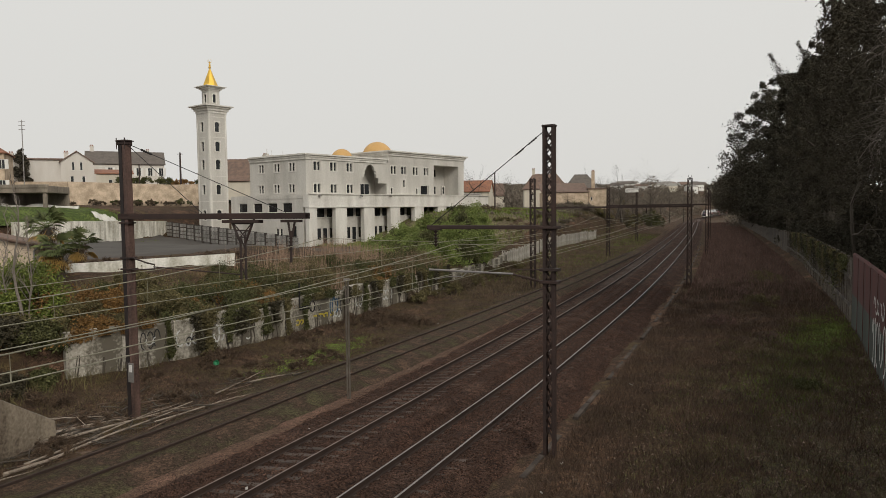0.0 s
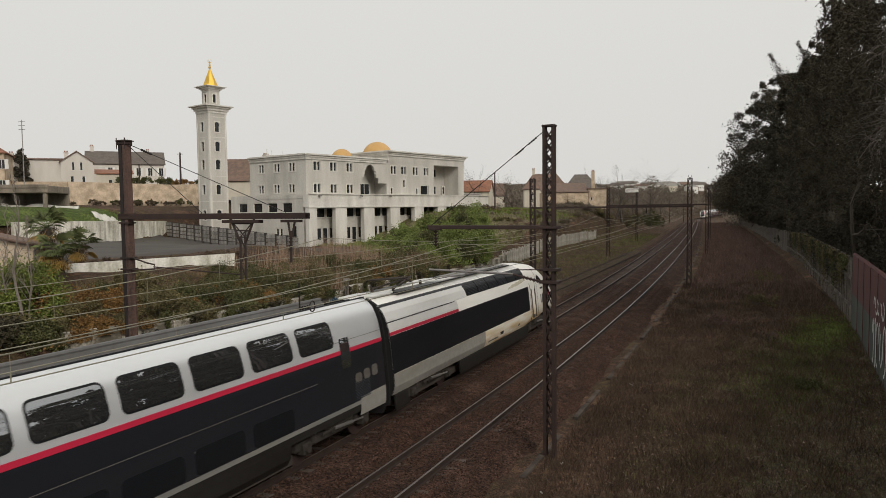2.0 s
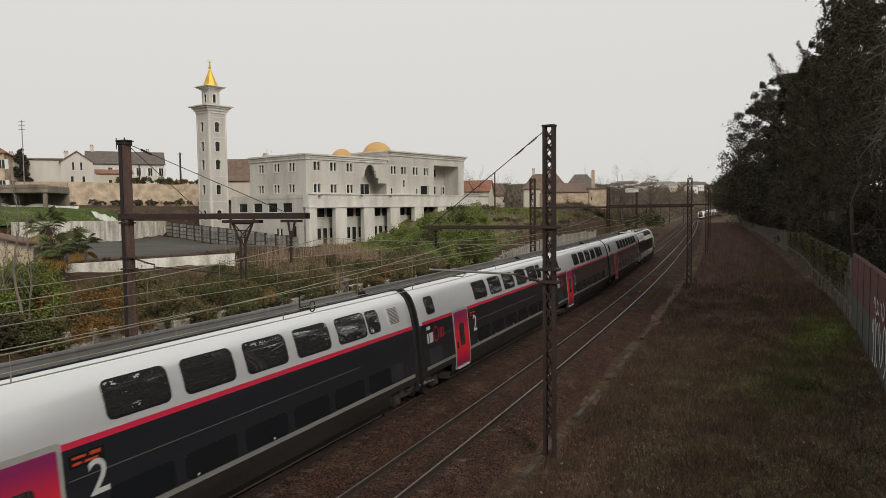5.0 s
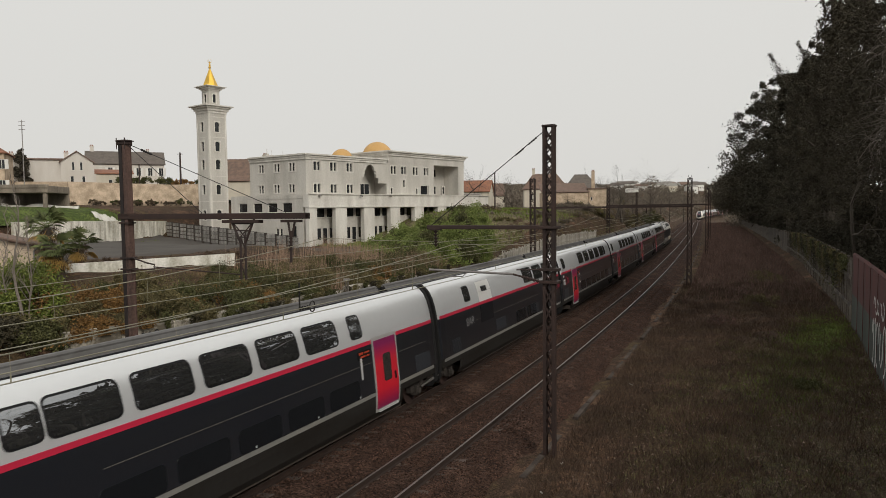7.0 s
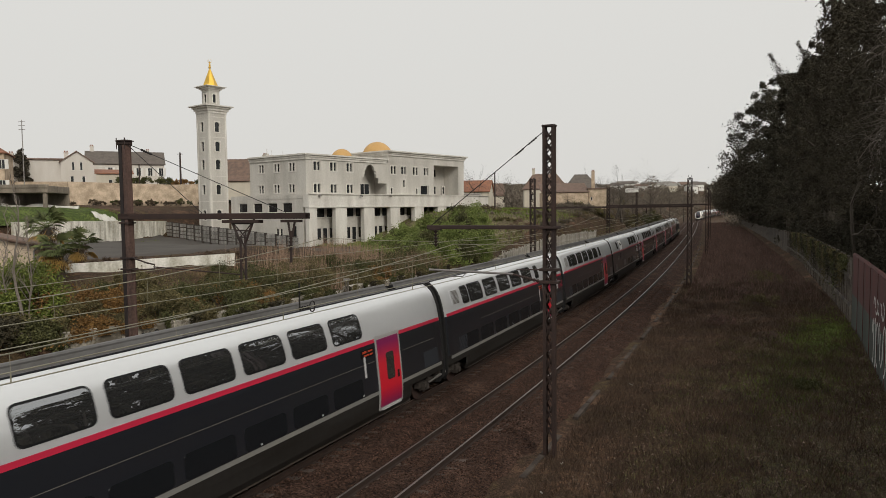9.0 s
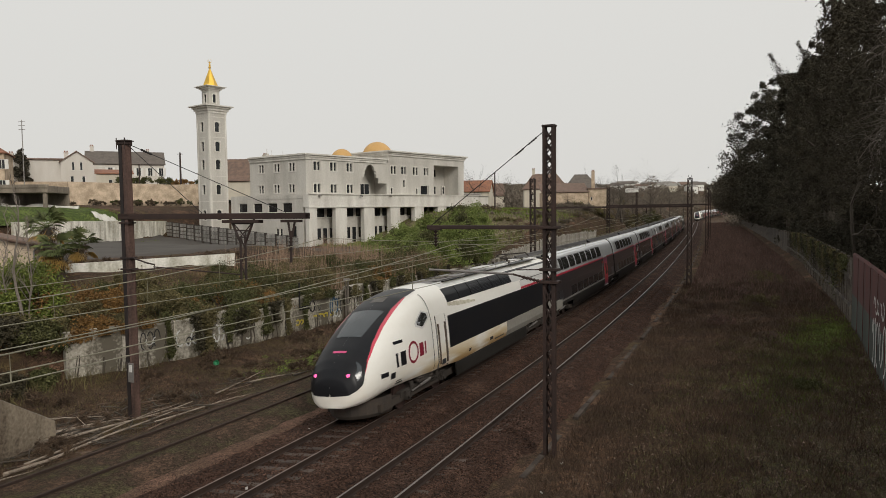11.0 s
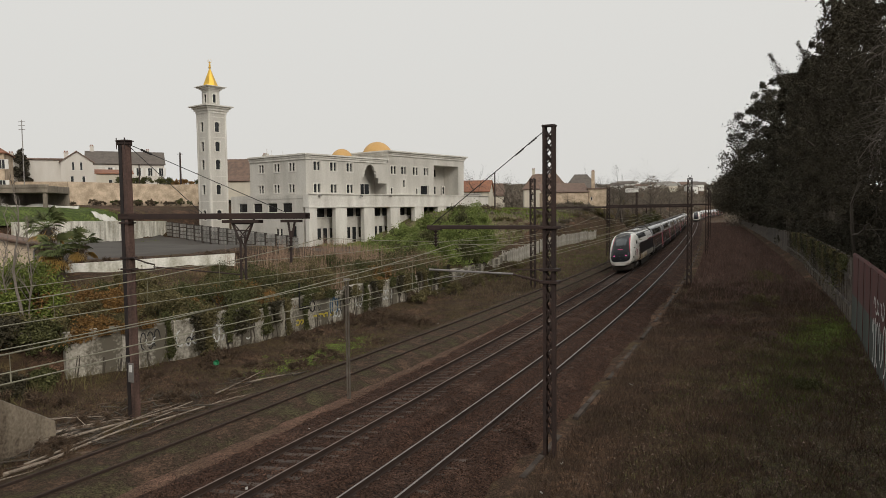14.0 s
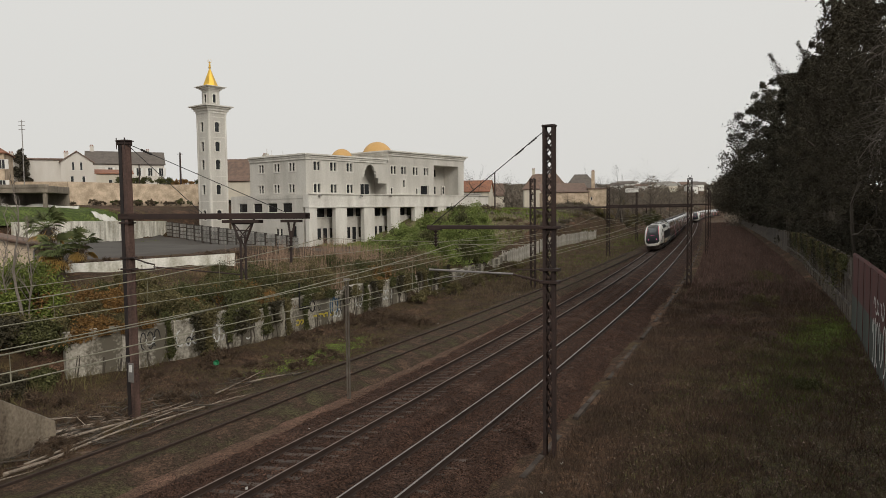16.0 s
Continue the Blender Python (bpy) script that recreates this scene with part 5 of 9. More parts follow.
def logo_nose(t, L):
    """Operator's mark on the nose's flanks, as bars and a ring that follow the shell."""
    for side in (1, -1):
        def at(d, z):
            return (side * (power_x(d)(z) + 0.012), L - d, z)
        def bar(name, m, d0, d1, z0, z1):
            part(name, Geo().sheet([[at(d0, z0), at(d0, z1)], [at(d1, z0), at(d1, z1)]] if side > 0 else [[at(d1, z0), at(d1, z1)], [at(d0, z0), at(d0, z1)]]), m, t)
        o = 2.15
        flip = (lambda a: o + 1.45 * a) if side > 0 else (lambda a: o + 1.45 * (1.5 - a))
        for a, b, c, e in ((1.41, 1.5, 1.62, 2.1), (1.05, 1.3, 1.62, 2.1), (1.12, 1.5, 2.4, 2.5)):
            bar("logo_mark", T_BLACK, flip(a), flip(b), c, e)
        n = 20
        rr = [[at(flip(0.68 + q * 0.26 * math.cos(2 * math.pi * j / n)), 1.93 + q * 0.4 * math.sin(2 * math.pi * j / n)) for j in range(n + 1)] for q in (1.0, 0.76)]
        part("logo_ring", Geo().sheet(rr), T_ROSE, t)
        for a, b, c, e in ((0.14, 0.36, 1.68, 2.16), (0.0, 0.07, 1.7, 2.16)):
            bar("logo_mark", T_ROSE, flip(a), flip(b), c, e)
        for d0, d1, z0, z1 in ((1.2, 1.62, 1.45, 1.6), (1.75, 2.05, 1.3, 1.5), (2.15, 2.6, 1.05, 1.1), (2.15, 2.5, 1.13, 1.17)):
            bar("number_bar", T_BLACK, d0, d1, z0, z1)


CARS = []


def make_train():
    offs = [0.0, 22.15, 43.995, 62.695, 81.395, 100.095, 118.795, 137.495, 156.195, 178.04, 200.19]
    front = power_car("cream-white high-speed power car with dark side band and pantograph")
    CARS.append((front, 0.0, 22.15, False))
    long_ = coach(21.845, "silver and navy double-deck coach with a red door", "head", "2")
    std = coach(18.7, "silver and navy double-deck coach with red stripe and door", "seat", "2")
    bar = coach(18.7, "silver and navy double-deck bar coach with few windows", "bar", "BAR")
    first = coach(18.7, "silver and navy first-class double-deck coach, red door", "seat", "1")
    first_end = coach(21.845, "silver and navy first-class end coach with a red door", "seat", "1")
    logo(std, -9.35 + 1.3, 2.02)
    logo(bar, -9.35 + 1.3, 2.02)
    for c, ln in ((long_, 21.845), (std, 18.7), (bar, 18.7), (first, 18.7), (first_end, 21.845)):
        gangway(c, ln / 2, 0.0 if ln < 20 else 0.14)
        bogie(c, ln / 2 if ln < 20 else -ln / 2)
    gangway(long_, -21.845 / 2)
    marked = copy_thing(first, Matrix())
    logo(marked, -9.35 + 1.3, 2.02)
    order = [(long_, 1, False), (std, 2, False), (None, 3, False), (None, 4, False), (bar, 5, True), (first, 6, True), (marked, 7, True), (first_end, 8, True)]
    for ob, k, flip in order:
        if ob is None:
            ob = copy_thing(std, Matrix())
        CARS.append((ob, offs[k], offs[k + 1], flip))
    CARS.append((power_car("cream-white power car with navy visor and red tail lights", True), offs[9], offs[10], True))


def nose_s(t):
    """Where the train's nose is along the line: it slows a little until 7 s."""
    return 148.5 + 19.03 * (t - 7) - (0.225 * (7 - t) ** 2 - 0.00056 * (7 - t) ** 4 if t < 7 else 0.0)


def car_pose(s_front, s_back, flip, centre=0.0):
    a, b = railpoint(s_back, 0, 0, centre), railpoint(s_front, 0, 0, centre)
    mid = (s_front + s_back) / 2
    c = a.lerp(b, 0.5).lerp(railpoint(mid, 0, 0, centre), 0.6)
    f = (b - a).normalized()
    up = railpoint(mid, 0, 1) - railpoint(mid, 0, 0)
    r = f.cross(up).normalized()
    if flip:
        f, r = -f, -r
        # mirrored running direction keeps the lean of the track
    up = r.cross(f).normalized()
    return Matrix(((r.x, f.x, up.x, c.x), (r.y, f.y, up.y, c.y), (r.z, f.z, up.z, c.z), (0, 0, 0, 1)))


make_train()


# a second train stands far down the other track and creeps closer
CARS_FAR = []


def make_far_train():
    at = 0.0
    for k, (src, ln) in enumerate(((CARS[0][0], 22.15), (CARS[1][0], 21.845), (CARS[2][0], 18.7), (CARS[2][0], 18.7), (CARS[5][0], 18.7), (CARS[6][0], 18.7), (CARS[2][0], 18.7), (CARS[2][0], 18.7), (CARS[6][0], 18.7))):
        ob = copy_thing(src, Matrix())
        tagged(ob, "distant white and grey train car approaching on the other track")
        ob["group"] = "cars of the distant train"
        CARS_FAR.append((ob, at, at + ln))
        at += ln


make_far_train()


def far_nose(t):
    return 400.0 - 5.65 * t


# ---------- walls with openings ----------
def holed(g, x0, x1, z0, z1, y0, y1, holes, m=None):
    """Wall slab from y0 to y1 with rectangular openings (x0, x1, z0, z1), reveals included."""
    xs = sorted({x0, x1, *[min(max(v, x0), x1) for h in holes for v in h[:2]]})
    zs = sorted({z0, z1, *[min(max(v, z0), z1) for h in holes for v in h[2:4]]})

    def open_at(i, j):
        if i < 0 or j < 0 or i >= len(xs) - 1 or j >= len(zs) - 1:
            return None
        cx, cz = (xs[i] + xs[i + 1]) / 2, (zs[j] + zs[j + 1]) / 2
        return any(h[0] < cx < h[1] and h[2] < cz < h[3] for h in holes)
    T = (lambda p: m @ Vector(p)) if m is not None else (lambda p: p)
    for i in range(len(xs) - 1):
        for j in range(len(zs) - 1):
            if open_at(i, j):
                continue
            a, b, c, d = xs[i], xs[i + 1], zs[j], zs[j + 1]
            g.face([T(p) for p in ((a, y0, c), (b, y0, c), (b, y0, d), (a, y0, d))])
            g.face([T(p) for p in ((a, y1, c), (a, y1, d), (b, y1, d), (b, y1, c))])
            for di, dj, q in ((-1, 0, ((a, y0, c), (a, y0, d), (a, y1, d), (a, y1, c))), (1, 0, ((b, y0, c), (b, y1, c), (b, y1, d), (b, y0, d))), (0, -1, ((a, y0, c), (a, y1, c), (b, y1, c), (b, y0, c))), (0, 1, ((a, y0, d), (b, y0, d), (b, y1, d), (a, y1, d)))):
                o = open_at(i + di, j + dj)
                if o is None or o:
                    g.face([T(p) for p in q])
    return g


def arch_pane(g, x0, x1, z0, z1, y, n=8):
    """A pane with a round head."""
    r = (x1 - x0) / 2
    c = (x0 + x1) / 2
    pts = [(x0, y, z0), (x1, y, z0)] + [(c + r * math.cos(math.pi * k / n), y, z1 - r + r * math.sin(math.pi * k / n)) for k in range(n + 1)]
    g.face(pts)


def arch_fill(g, x0, x1, z0, z1, y0, y1, n=8):
    """Corner fillers that turn the head of a rectangular opening into a round arch."""
    r, c = (x1 - x0) / 2, (x0 + x1) / 2
    for y, rev in ((y0, False), (y1, True)):
        for sgn in (-1, 1):
            for k in range(n // 2):
                a0, a1 = math.pi / 2 * k / (n // 2), math.pi / 2 * (k + 1) / (n // 2)
                p = [(c + sgn * r * math.cos(a), y, z1 - r + r * math.sin(a)) for a in (a0, a1)]
                q = [(c + sgn * r, y, z1), p[0], p[1]]
                g.face(q if (sgn > 0) != rev else list(reversed(q)))
    rows = [[(c + r * math.cos(math.pi * k / n), y, z1 - r + r * math.sin(math.pi * k / n)) for k in range(n + 1)] for y in (y0, y1)]
    g.sheet(rows)


def shape_fill(g, x0, x1, z0, z1, y0, y1, half, n=24):
    """Fillers that narrow a rectangular opening to the outline half(q), q from 0 at the foot to 1 at the head."""
    c, r = (x0 + x1) / 2, (x1 - x0) / 2
    zs = [z0 + (z1 - z0) * k / n for k in range(n + 1)]
    for sgn in (-1, 1):
        inner = [(c + sgn * r * half(k / n), z) for k, z in enumerate(zs)]
        for y, rev in ((y0, False), (y1, True)):
            for (xa, za), (xb, zb) in zip(inner[:-1], inner[1:]):
                q = [(xa, y, za), (c + sgn * r, y, za), (c + sgn * r, y, zb), (xb, y, zb)]
                g.face(q if (sgn > 0) != rev else list(reversed(q)))
        rows = [[(x, y, z) for x, z in inner] for y in ((y0, y1) if sgn > 0 else (y1, y0))]
        g.sheet(rows)


def horseshoe(aspect):
    """Outline of a keyhole arch whose height is aspect times its half width."""
    def half(q):
        u = (q * aspect - (aspect - 1.0))
        return max(0.02, math.sqrt(max(0.0, 1 - u * u))) if u > -0.5 else 0.86
    return half


def foils(q):
    """Stepped lobes of the porch arch."""
    if q < 0.3:
        return 1.0
    if q < 0.5:
        return 0.74
    if q < 0.7:
        return 0.62 + 0.06 * math.sin((q - 0.5) / 0.2 * math.pi)
    u = (q - 0.7) / 0.3
    return max(0.02, 0.5 * math.sqrt(max(0.0, 1 - u * u)))


# ---------- the mosque ----------
M_RENDER = mat("pale_grey_render", (0.59, 0.565, 0.52), (0.35, 0.33, 0.295), 0.85, scale=0.5, fine=5, bump=0.08, amount=0.45, streak=(1, 1, 0.25))
M_TRIM = mat("off_white_render_trim", (0.71, 0.69, 0.64), (0.38, 0.35, 0.31), 0.8, scale=0.7, fine=6, bump=0.05, amount=0.42, streak=(1, 1, 0.25))
M_GOLD = mat("matt_ochre_dome", (0.55, 0.33, 0.12), (0.42, 0.25, 0.09), 0.5, scale=0.6, fine=6, bump=0.03, amount=0.3)
M_GOLDLEAF = mat("gilded_metal", (0.75, 0.48, 0.08), (0.5, 0.3, 0.05), 0.35, 0.6, scale=1, fine=9, bump=0.03, amount=0.4)
M_PANE = glass("dark_window_pane", (0.02, 0.022, 0.024), 0.1)
M_DARK = mat("unlit_interior", (0.05, 0.048, 0.045), rough=0.9, scale=1, fine=6)
MOS = Matrix.Translation((-17.89, 92.0, 0)) @ Matrix.Rotation(radians(51.5), 4, "Z")


def twin_window(parent, m, w=1.5, h=1.5, label=""):
    """Two narrow round-headed lights in a raised surround; x across, -y outwards, origin at its lower left."""
    t = part("window", Geo().box((0.02, 0.16, 0.02), (w - 0.02, 0.2, h - 0.02)), M_PANE, parent, m=m)
    g = Geo()
    lw = (w - 0.27) / 2
    holes = [(0.09, 0.09 + lw, 0.12, h - 0.1), (w - 0.09 - lw, w - 0.09, 0.12, h - 0.1)]
    holed(g, 0, w, 0, h, -0.06, 0.1, holes)
    for a, b, c, d in holes:
        shape_fill(g, a, b, c, d, -0.058, 0.1, horseshoe((d - c) / ((b - a) / 2)), 16)
    part("surround", g, M_TRIM, t)
    return t


def single_window(parent, m, w=0.8, h=1.3, pane=None):
    t = part("window", Geo().box((0.02, 0.16, 0.02), (w - 0.02, 0.2, h - 0.02)), pane or M_PANE, parent, m=m)
    g = Geo()
    holes = [(0.13, w - 0.13, 0.14, h - 0.12)]
    holed(g, 0, w, 0, h, -0.06, 0.1, holes)
    a, b, c, d = holes[0]
    shape_fill(g, a, b, c, d, -0.058, 0.1, horseshoe((d - c) / ((b - a) / 2)), 16)
    part("surround", g, M_TRIM, t)
    return t


def plain_window(parent, m, w, h, depth=0.2, frame=M_TRIM, bars=1):
    t = part("window", Geo().box((0, depth, 0), (w, depth + 0.03, h)), M_PANE, parent, m=m)
    g = Geo()
    holed(g, 0, w, 0, h, depth - 0.05, depth, [(0.06 + k * (w - 0.06) / bars, (k + 1) * (w - 0.06) / bars, 0.06, h - 0.06) for k in range(bars)])
    part("window_frame", g, frame, t)
    return t


def cornice(g, x0, x1, y, z, out, depth=0.6):
    """Stepped cornice along x."""
    for k, (o, a, b) in enumerate(((out * 0.35, -0.75, -0.45), (out * 0.6, -0.45, -0.2), (out, -0.2, 0.0))):
        g.box((x0 - o, y - o, z + a), (x1 + o, y + depth, z + b))


def mosque():
    t = thing("mosque", "pale grey rendered mosque with arched windows and ochre domes", "mosque", MOS)
    I = Matrix.Translation
    # main walls
    tw = [(1.25, 12.28), (4.2, 12.28), (7.25, 12.28), (1.25, 9.3), (4.2, 9.3), (7.25, 9.3), (16.3, 12.25), (18.65, 12.25), (21.35, 12.25), (23.95, 12.25)]
    holes = [(x + 0.1, x + 1.2, z + 0.1, z + 1.2) for x, z in tw]
    sg = [(18.95, 10.25, 0.75, 1.35), (16.15, 9.2, 0.7, 1.15), (21.95, 9.2, 0.7, 1.15)]
    holes += [(x + 0.1, x + w - 0.1, z + 0.1, z + h - 0.1) for x, z, w, h in sg]
    arch = (10.35, 13.7, 10.85, 13.5)
    holes += [arch, (10.0, 15.45, 9.15, 10.85), (23.3, 25.3, 9.25, 10.7), (26.6, 33.1, 9.15, 14.05)]
    g = Geo()
    holed(g, 0, 34.6, 9.0, 14.0, 0, 0.35, [h for h in holes])
    shape_fill(g, *arch, 0.0, 0.35, foils, 40)
    part("front_wall", g, M_RENDER, t)
    g = Geo()
    g.box((0.05, 0.4, 13.8), (15.9, 12.0, 14.3))
    g.box((0.35, 0.35, 9.0), (0.352, 12, 9.1))
    part("roof_slab", g, M_RENDER, t)
    g = Geo()
    side = [(2.2, 12.2), (5.35, 12.2), (8.8, 12.2), (2.3, 9.35), (5.45, 9.35), (8.9, 9.35)]
    S = Matrix.Rotation(radians(-90), 4, "Z")
    sholes = [(-v - 1.1, -v + 0.0, z + 0.1, z + 1.15) for v, z in side]
    holed(g, -12.0, -0.351, 9.0, 14.0, 0, 0.35, sholes, Matrix.Rotation(radians(-90), 4, "Z"))
    part("side_wall", g, M_RENDER, t)
    g = Geo()
    g.box((0.36, 11.65, 9.0), (34.6, 12.0, 14.0))
    g.box((34.25, 0.36, 9.0), (34.6, 11.64, 15.4))
    part("rear_wall", g, M_RENDER, t)
    for x, z in tw:
        twin_window(t, I((x - 0.1, 0, z - 0.1)))
    for x, z, w, h in sg:
        single_window(t, I((x, 0, z)), w, h)
    for v, z in side:
        twin_window(t, S @ I((-v - 1.27, 0, z - 0.08)), 1.4, 1.4)
    # upper block on the right
    g = Geo()
    g.box((15.75, -0.03, 14.0), (34.63, 0.36, 15.1))
    g.box((15.75, 0.362, 14.0), (16.1, 12.0, 15.1))
    part("parapet_wall", g, M_RENDER, t)
    g = Geo()
    cornice(g, 15.8, 34.6, 0.0, 15.75, 0.55, 12.0)
    part("cornice", g, M_TRIM, t)
    g = Geo()
    cornice(g, 0.0, 15.2, 0.0, 14.5, 0.4, 12.0)
    part("cornice", g, M_TRIM, t)
    # porch behind the tall arch, and the corner loggia
    g = Geo()
    g.box((9.6, 2.6, 9.1), (16.0, 2.8, 14.0))
    g.box((9.6, 0.36, 9.05), (9.8, 2.6, 14.0))
    g.box((15.6, 0.36, 9.05), (15.8, 2.6, 14.0))
    part("porch_recess", g, M_RENDER, t)
    g = Geo()
    g.box((26.3, 3.2, 9.1), (33.6, 3.4, 14.05))
    g.box((26.3, 0.36, 9.1), (26.55, 3.2, 14.05))
    g.box((33.15, 0.36, 9.1), (33.4, 3.2, 14.05))
    g.box((26.3, 0.36, 14.06), (33.6, 3.4, 14.2))
    part("loggia", g, M_RENDER, t)
    for x, z in ((28.4, 12.2), (28.4, 9.35), (31.4, 9.35)):
        twin_window(t, I((x + 0.9, 2.95, z)))
    plain_window(t, I((10.0, 0.25, 9.15)), 2.1, 1.6, 0.1, M_TRIM, 2)
    plain_window(t, I((23.3, 0.1, 9.25)), 2.0, 1.45)
    # lower storey: deep parapet band on square pillars
    part("terrace_band", Geo().box((-0.55, -1.05, 7.42), (40.4, 0.0, 9.1)), M_TRIM, t)
    part("band_coping", Geo().box((-0.55, -1.2, 9.1), (40.4, 0.1, 9.2)), M_TRIM, t)
    part("band_moulding", Geo().box((-0.55, -1.12, 7.35), (40.4, -1.052, 7.5)), M_TRIM, t)
    part("terrace_slab", Geo().box((-0.5, 0.002, 8.6), (40.4, 12.0, 9.0)), M_RENDER, t)
    for x0, x1 in ((-0.5, 0.9), (4.2, 6.3), (9.65, 11.75), (15.15, 17.25), (20.6, 22.8), (26.3, 28.5), (31.9, 34.1), (37.6, 39.8)):
        g = Geo()
        g.box((x0, -1.0, 1.6), (x1, -0.3, 7.42), bevel=0.02)
        part("pillar", g, M_TRIM, t)
    g = Geo()
    lower = []
    for x0 in (1.1, 6.6, 12.1, 17.6, 23.2, 28.8):
        x0 += 1.35
        lower += [(x0 - 0.2, x0 + 1.6, 6.0, 7.3), (x0 + 1.9, x0 + 3.0, 6.0, 7.3), (x0 + 0.1, x0 + 0.9, 2.9, 4.6), (x0 + 1.15, x0 + 2.05, 2.35, 4.6), (x0 + 2.4, x0 + 3.0, 3.0, 4.6)]
    holed(g, 0, 40, 1.6, 8.6, 0.9, 1.15, lower)
    part("ground_floor_wall", g, M_RENDER, t)
    for k, h in enumerate(lower):
        plain_window(t, I((h[0], 0.9, h[2])), h[1] - h[0], h[3] - h[2], 0.12)
    g = Geo()
    low_side = [(-v - 2.0, -v, 6.75, 8.05) for v in (2.4, 5.5, 8.8, 12.2)] + [(-5.9, -5.3, 3.4, 4.6), (-5.1, -4.5, 3.4, 4.6), (-2.6, -1.6, 3.0, 5.0)]
    holed(g, -16.0, -0.2, 1.6, 9.1, -0.45, -0.15, low_side, S)
    part("side_wall", g, M_RENDER, t)
    for h in low_side:
        plain_window(t, S @ I((h[0], -0.45, h[2])), h[1] - h[0], h[3] - h[2], 0.15)
    g = Geo()
    g.box((-0.5, 15.7, 2.0), (30, 16.0, 9.1))
    g.box((-0.2, 12, 8.7), (30, 16.0, 9.0))
    part("rear_annex", g, M_RENDER, t)
    # domes
    for cx, cy, r, z in ((21.3, 7.4, 2.35, 15.7), (11.4, 5.2, 1.55, 14.6)):
        g = Geo()
        g.lathe([(r * 1.02, -0.9), (r * 1.02, -0.1)] + [(r * math.cos(a), r * 0.92 * math.sin(a)) for a in [math.pi / 2 * k / 10 for k in range(11)]], (cx, cy, z), 28)
        part("dome", g, M_GOLD, t, "matt ochre dome", smooth=True)
    for x, y in ((3.0, 11.0), (0.6, 9.0), (4.6, 10.5)):
        g = Geo()
        g.box((x, y, 14.3), (x + 0.5, y + 0.4, 15.0))
        g.tube((x + 0.3, y + 0.2, 15.0), (x + 0.3, y + 0.2, 15.7), 0.04, n=6)
        part("roof_vent", g, M_RENDER, t)
    for x in (1.0, 8.6, 14.6):
        g = Geo()
        g.box((x, -1.5, 8.9), (x + 0.35, -1.2, 9.0))
        g.tube((x + 0.17, -1.6, 8.92), (x + 0.17, -1.3, 9.05), 0.12, n=8)
        part("floodlight", g, M_GREYTUBE, t)
    return t


def minaret():
    m = Matrix.Translation((-33.3, 100.52, 0.2)) @ Matrix.Rotation(radians(51.5), 4, "Z")
    t = thing("minaret", "slender square minaret of pale render with gilded spire", "minaret", m)
    w = 2.95
    g = Geo()
    fh = [(w / 2 - 0.42, w / 2 + 0.42, z - 0.04, z + 1.42) for z in (5.6, 9.3, 12.9, 15.5, 18.3)]
    holed(g, 0, w, 2.0, 20.95, 0, 0.3, fh)
    S = Matrix.Rotation(radians(-90), 4, "Z")
    holed(g, -w, -0.301, 2.0, 20.95, 0, 0.3, fh and [(-b, -a, c, d) for a, b, c, d in fh], S)
    g.box((w - 0.3, 0.301, 2.0), (w, w, 20.95))
    g.box((0.301, w - 0.3, 2.0), (w - 0.301, w, 20.95))
    part("shaft", g, M_RENDER, t)
    for a, b, c, d in fh:
        single_window(t, Matrix.Translation((a - 0.22, 0, c - 0.15)), 1.08, 1.7)
        single_window(t, S @ Matrix.Translation((-b - 0.22, 0, c - 0.15)), 1.08, 1.7)
    for x0, x1 in ((0.0, 0.28), (w - 0.28, w)):
        part("pilaster", Geo().box((x0, -0.05, 3), (x1, 0, 20.9)), M_TRIM, t)
        part("pilaster", Geo().box((-0.05, x0, 3), (0, x1, 20.9)), M_TRIM, t)
    for z in (8.2, 11.8, 17.4, 20.3):
        part("string_course", Geo().box((0.28, -0.03, z), (w - 0.28, 0, z + 0.12)), M_TRIM, t)
        part("string_course", Geo().box((-0.03, 0.28, z), (0, w - 0.28, z + 0.12)), M_TRIM, t)

    def crown(z, c, half, outs):
        g = Geo()
        for o, a, b in outs:
            g.box((c - half - o, c - half - o, z + a), (c + half + o, c + half + o, z + b))
        part("cornice", g, M_TRIM, t)
    c = w / 2
    crown(21.0, c, w / 2, ((0.1, -0.1, 0.25), (0.28, 0.25, 0.6), (0.5, 0.6, 0.85), (0.82, 0.85, 1.0)))
    g = Geo()
    h2 = 0.88
    holed(g, c - h2, c + h2, 22.02, 24.3, c - h2, c - h2 + 0.2, [(c - 0.3, c + 0.3, 22.5, 23.7)])
    holed(g, -c - h2, -c + h2 - 0.201, 22.02, 24.3, c - h2, c - h2 + 0.2, [(-c - 0.3, -c + 0.3, 22.5, 23.7)], S)
    g.box((c + h2 - 0.2, c - h2 + 0.201, 22.02), (c + h2, c + h2, 24.3))
    g.box((c - h2, c + h2 - 0.2, 22.02), (c + h2 - 0.201, c + h2, 24.3))
    part("lantern", g, M_RENDER, t)
    single_window(t, Matrix.Translation((c - 0.42, c - h2, 22.35)), 0.84, 1.5)
    single_window(t, S @ Matrix.Translation((-c - 0.42, c - h2, 22.35)), 0.84, 1.5)
    crown(24.3, c, h2, ((0.1, -0.1, 0.1), (0.3, 0.1, 0.3), (0.55, 0.3, 0.42), (0.75, 0.42, 0.52)))
    g = Geo()
    n = 4
    g.lathe([(1.12, 24.82), (1.08, 24.95), (0.12, 27.4), (0.0, 27.45)], (c, c, 0), 8)
    part("spire", g, M_GOLDLEAF, t, "gilded pyramid spire")
    g = Geo()
    g.tube((c, c, 27.3), (c, c, 28.5), 0.05, n=6)
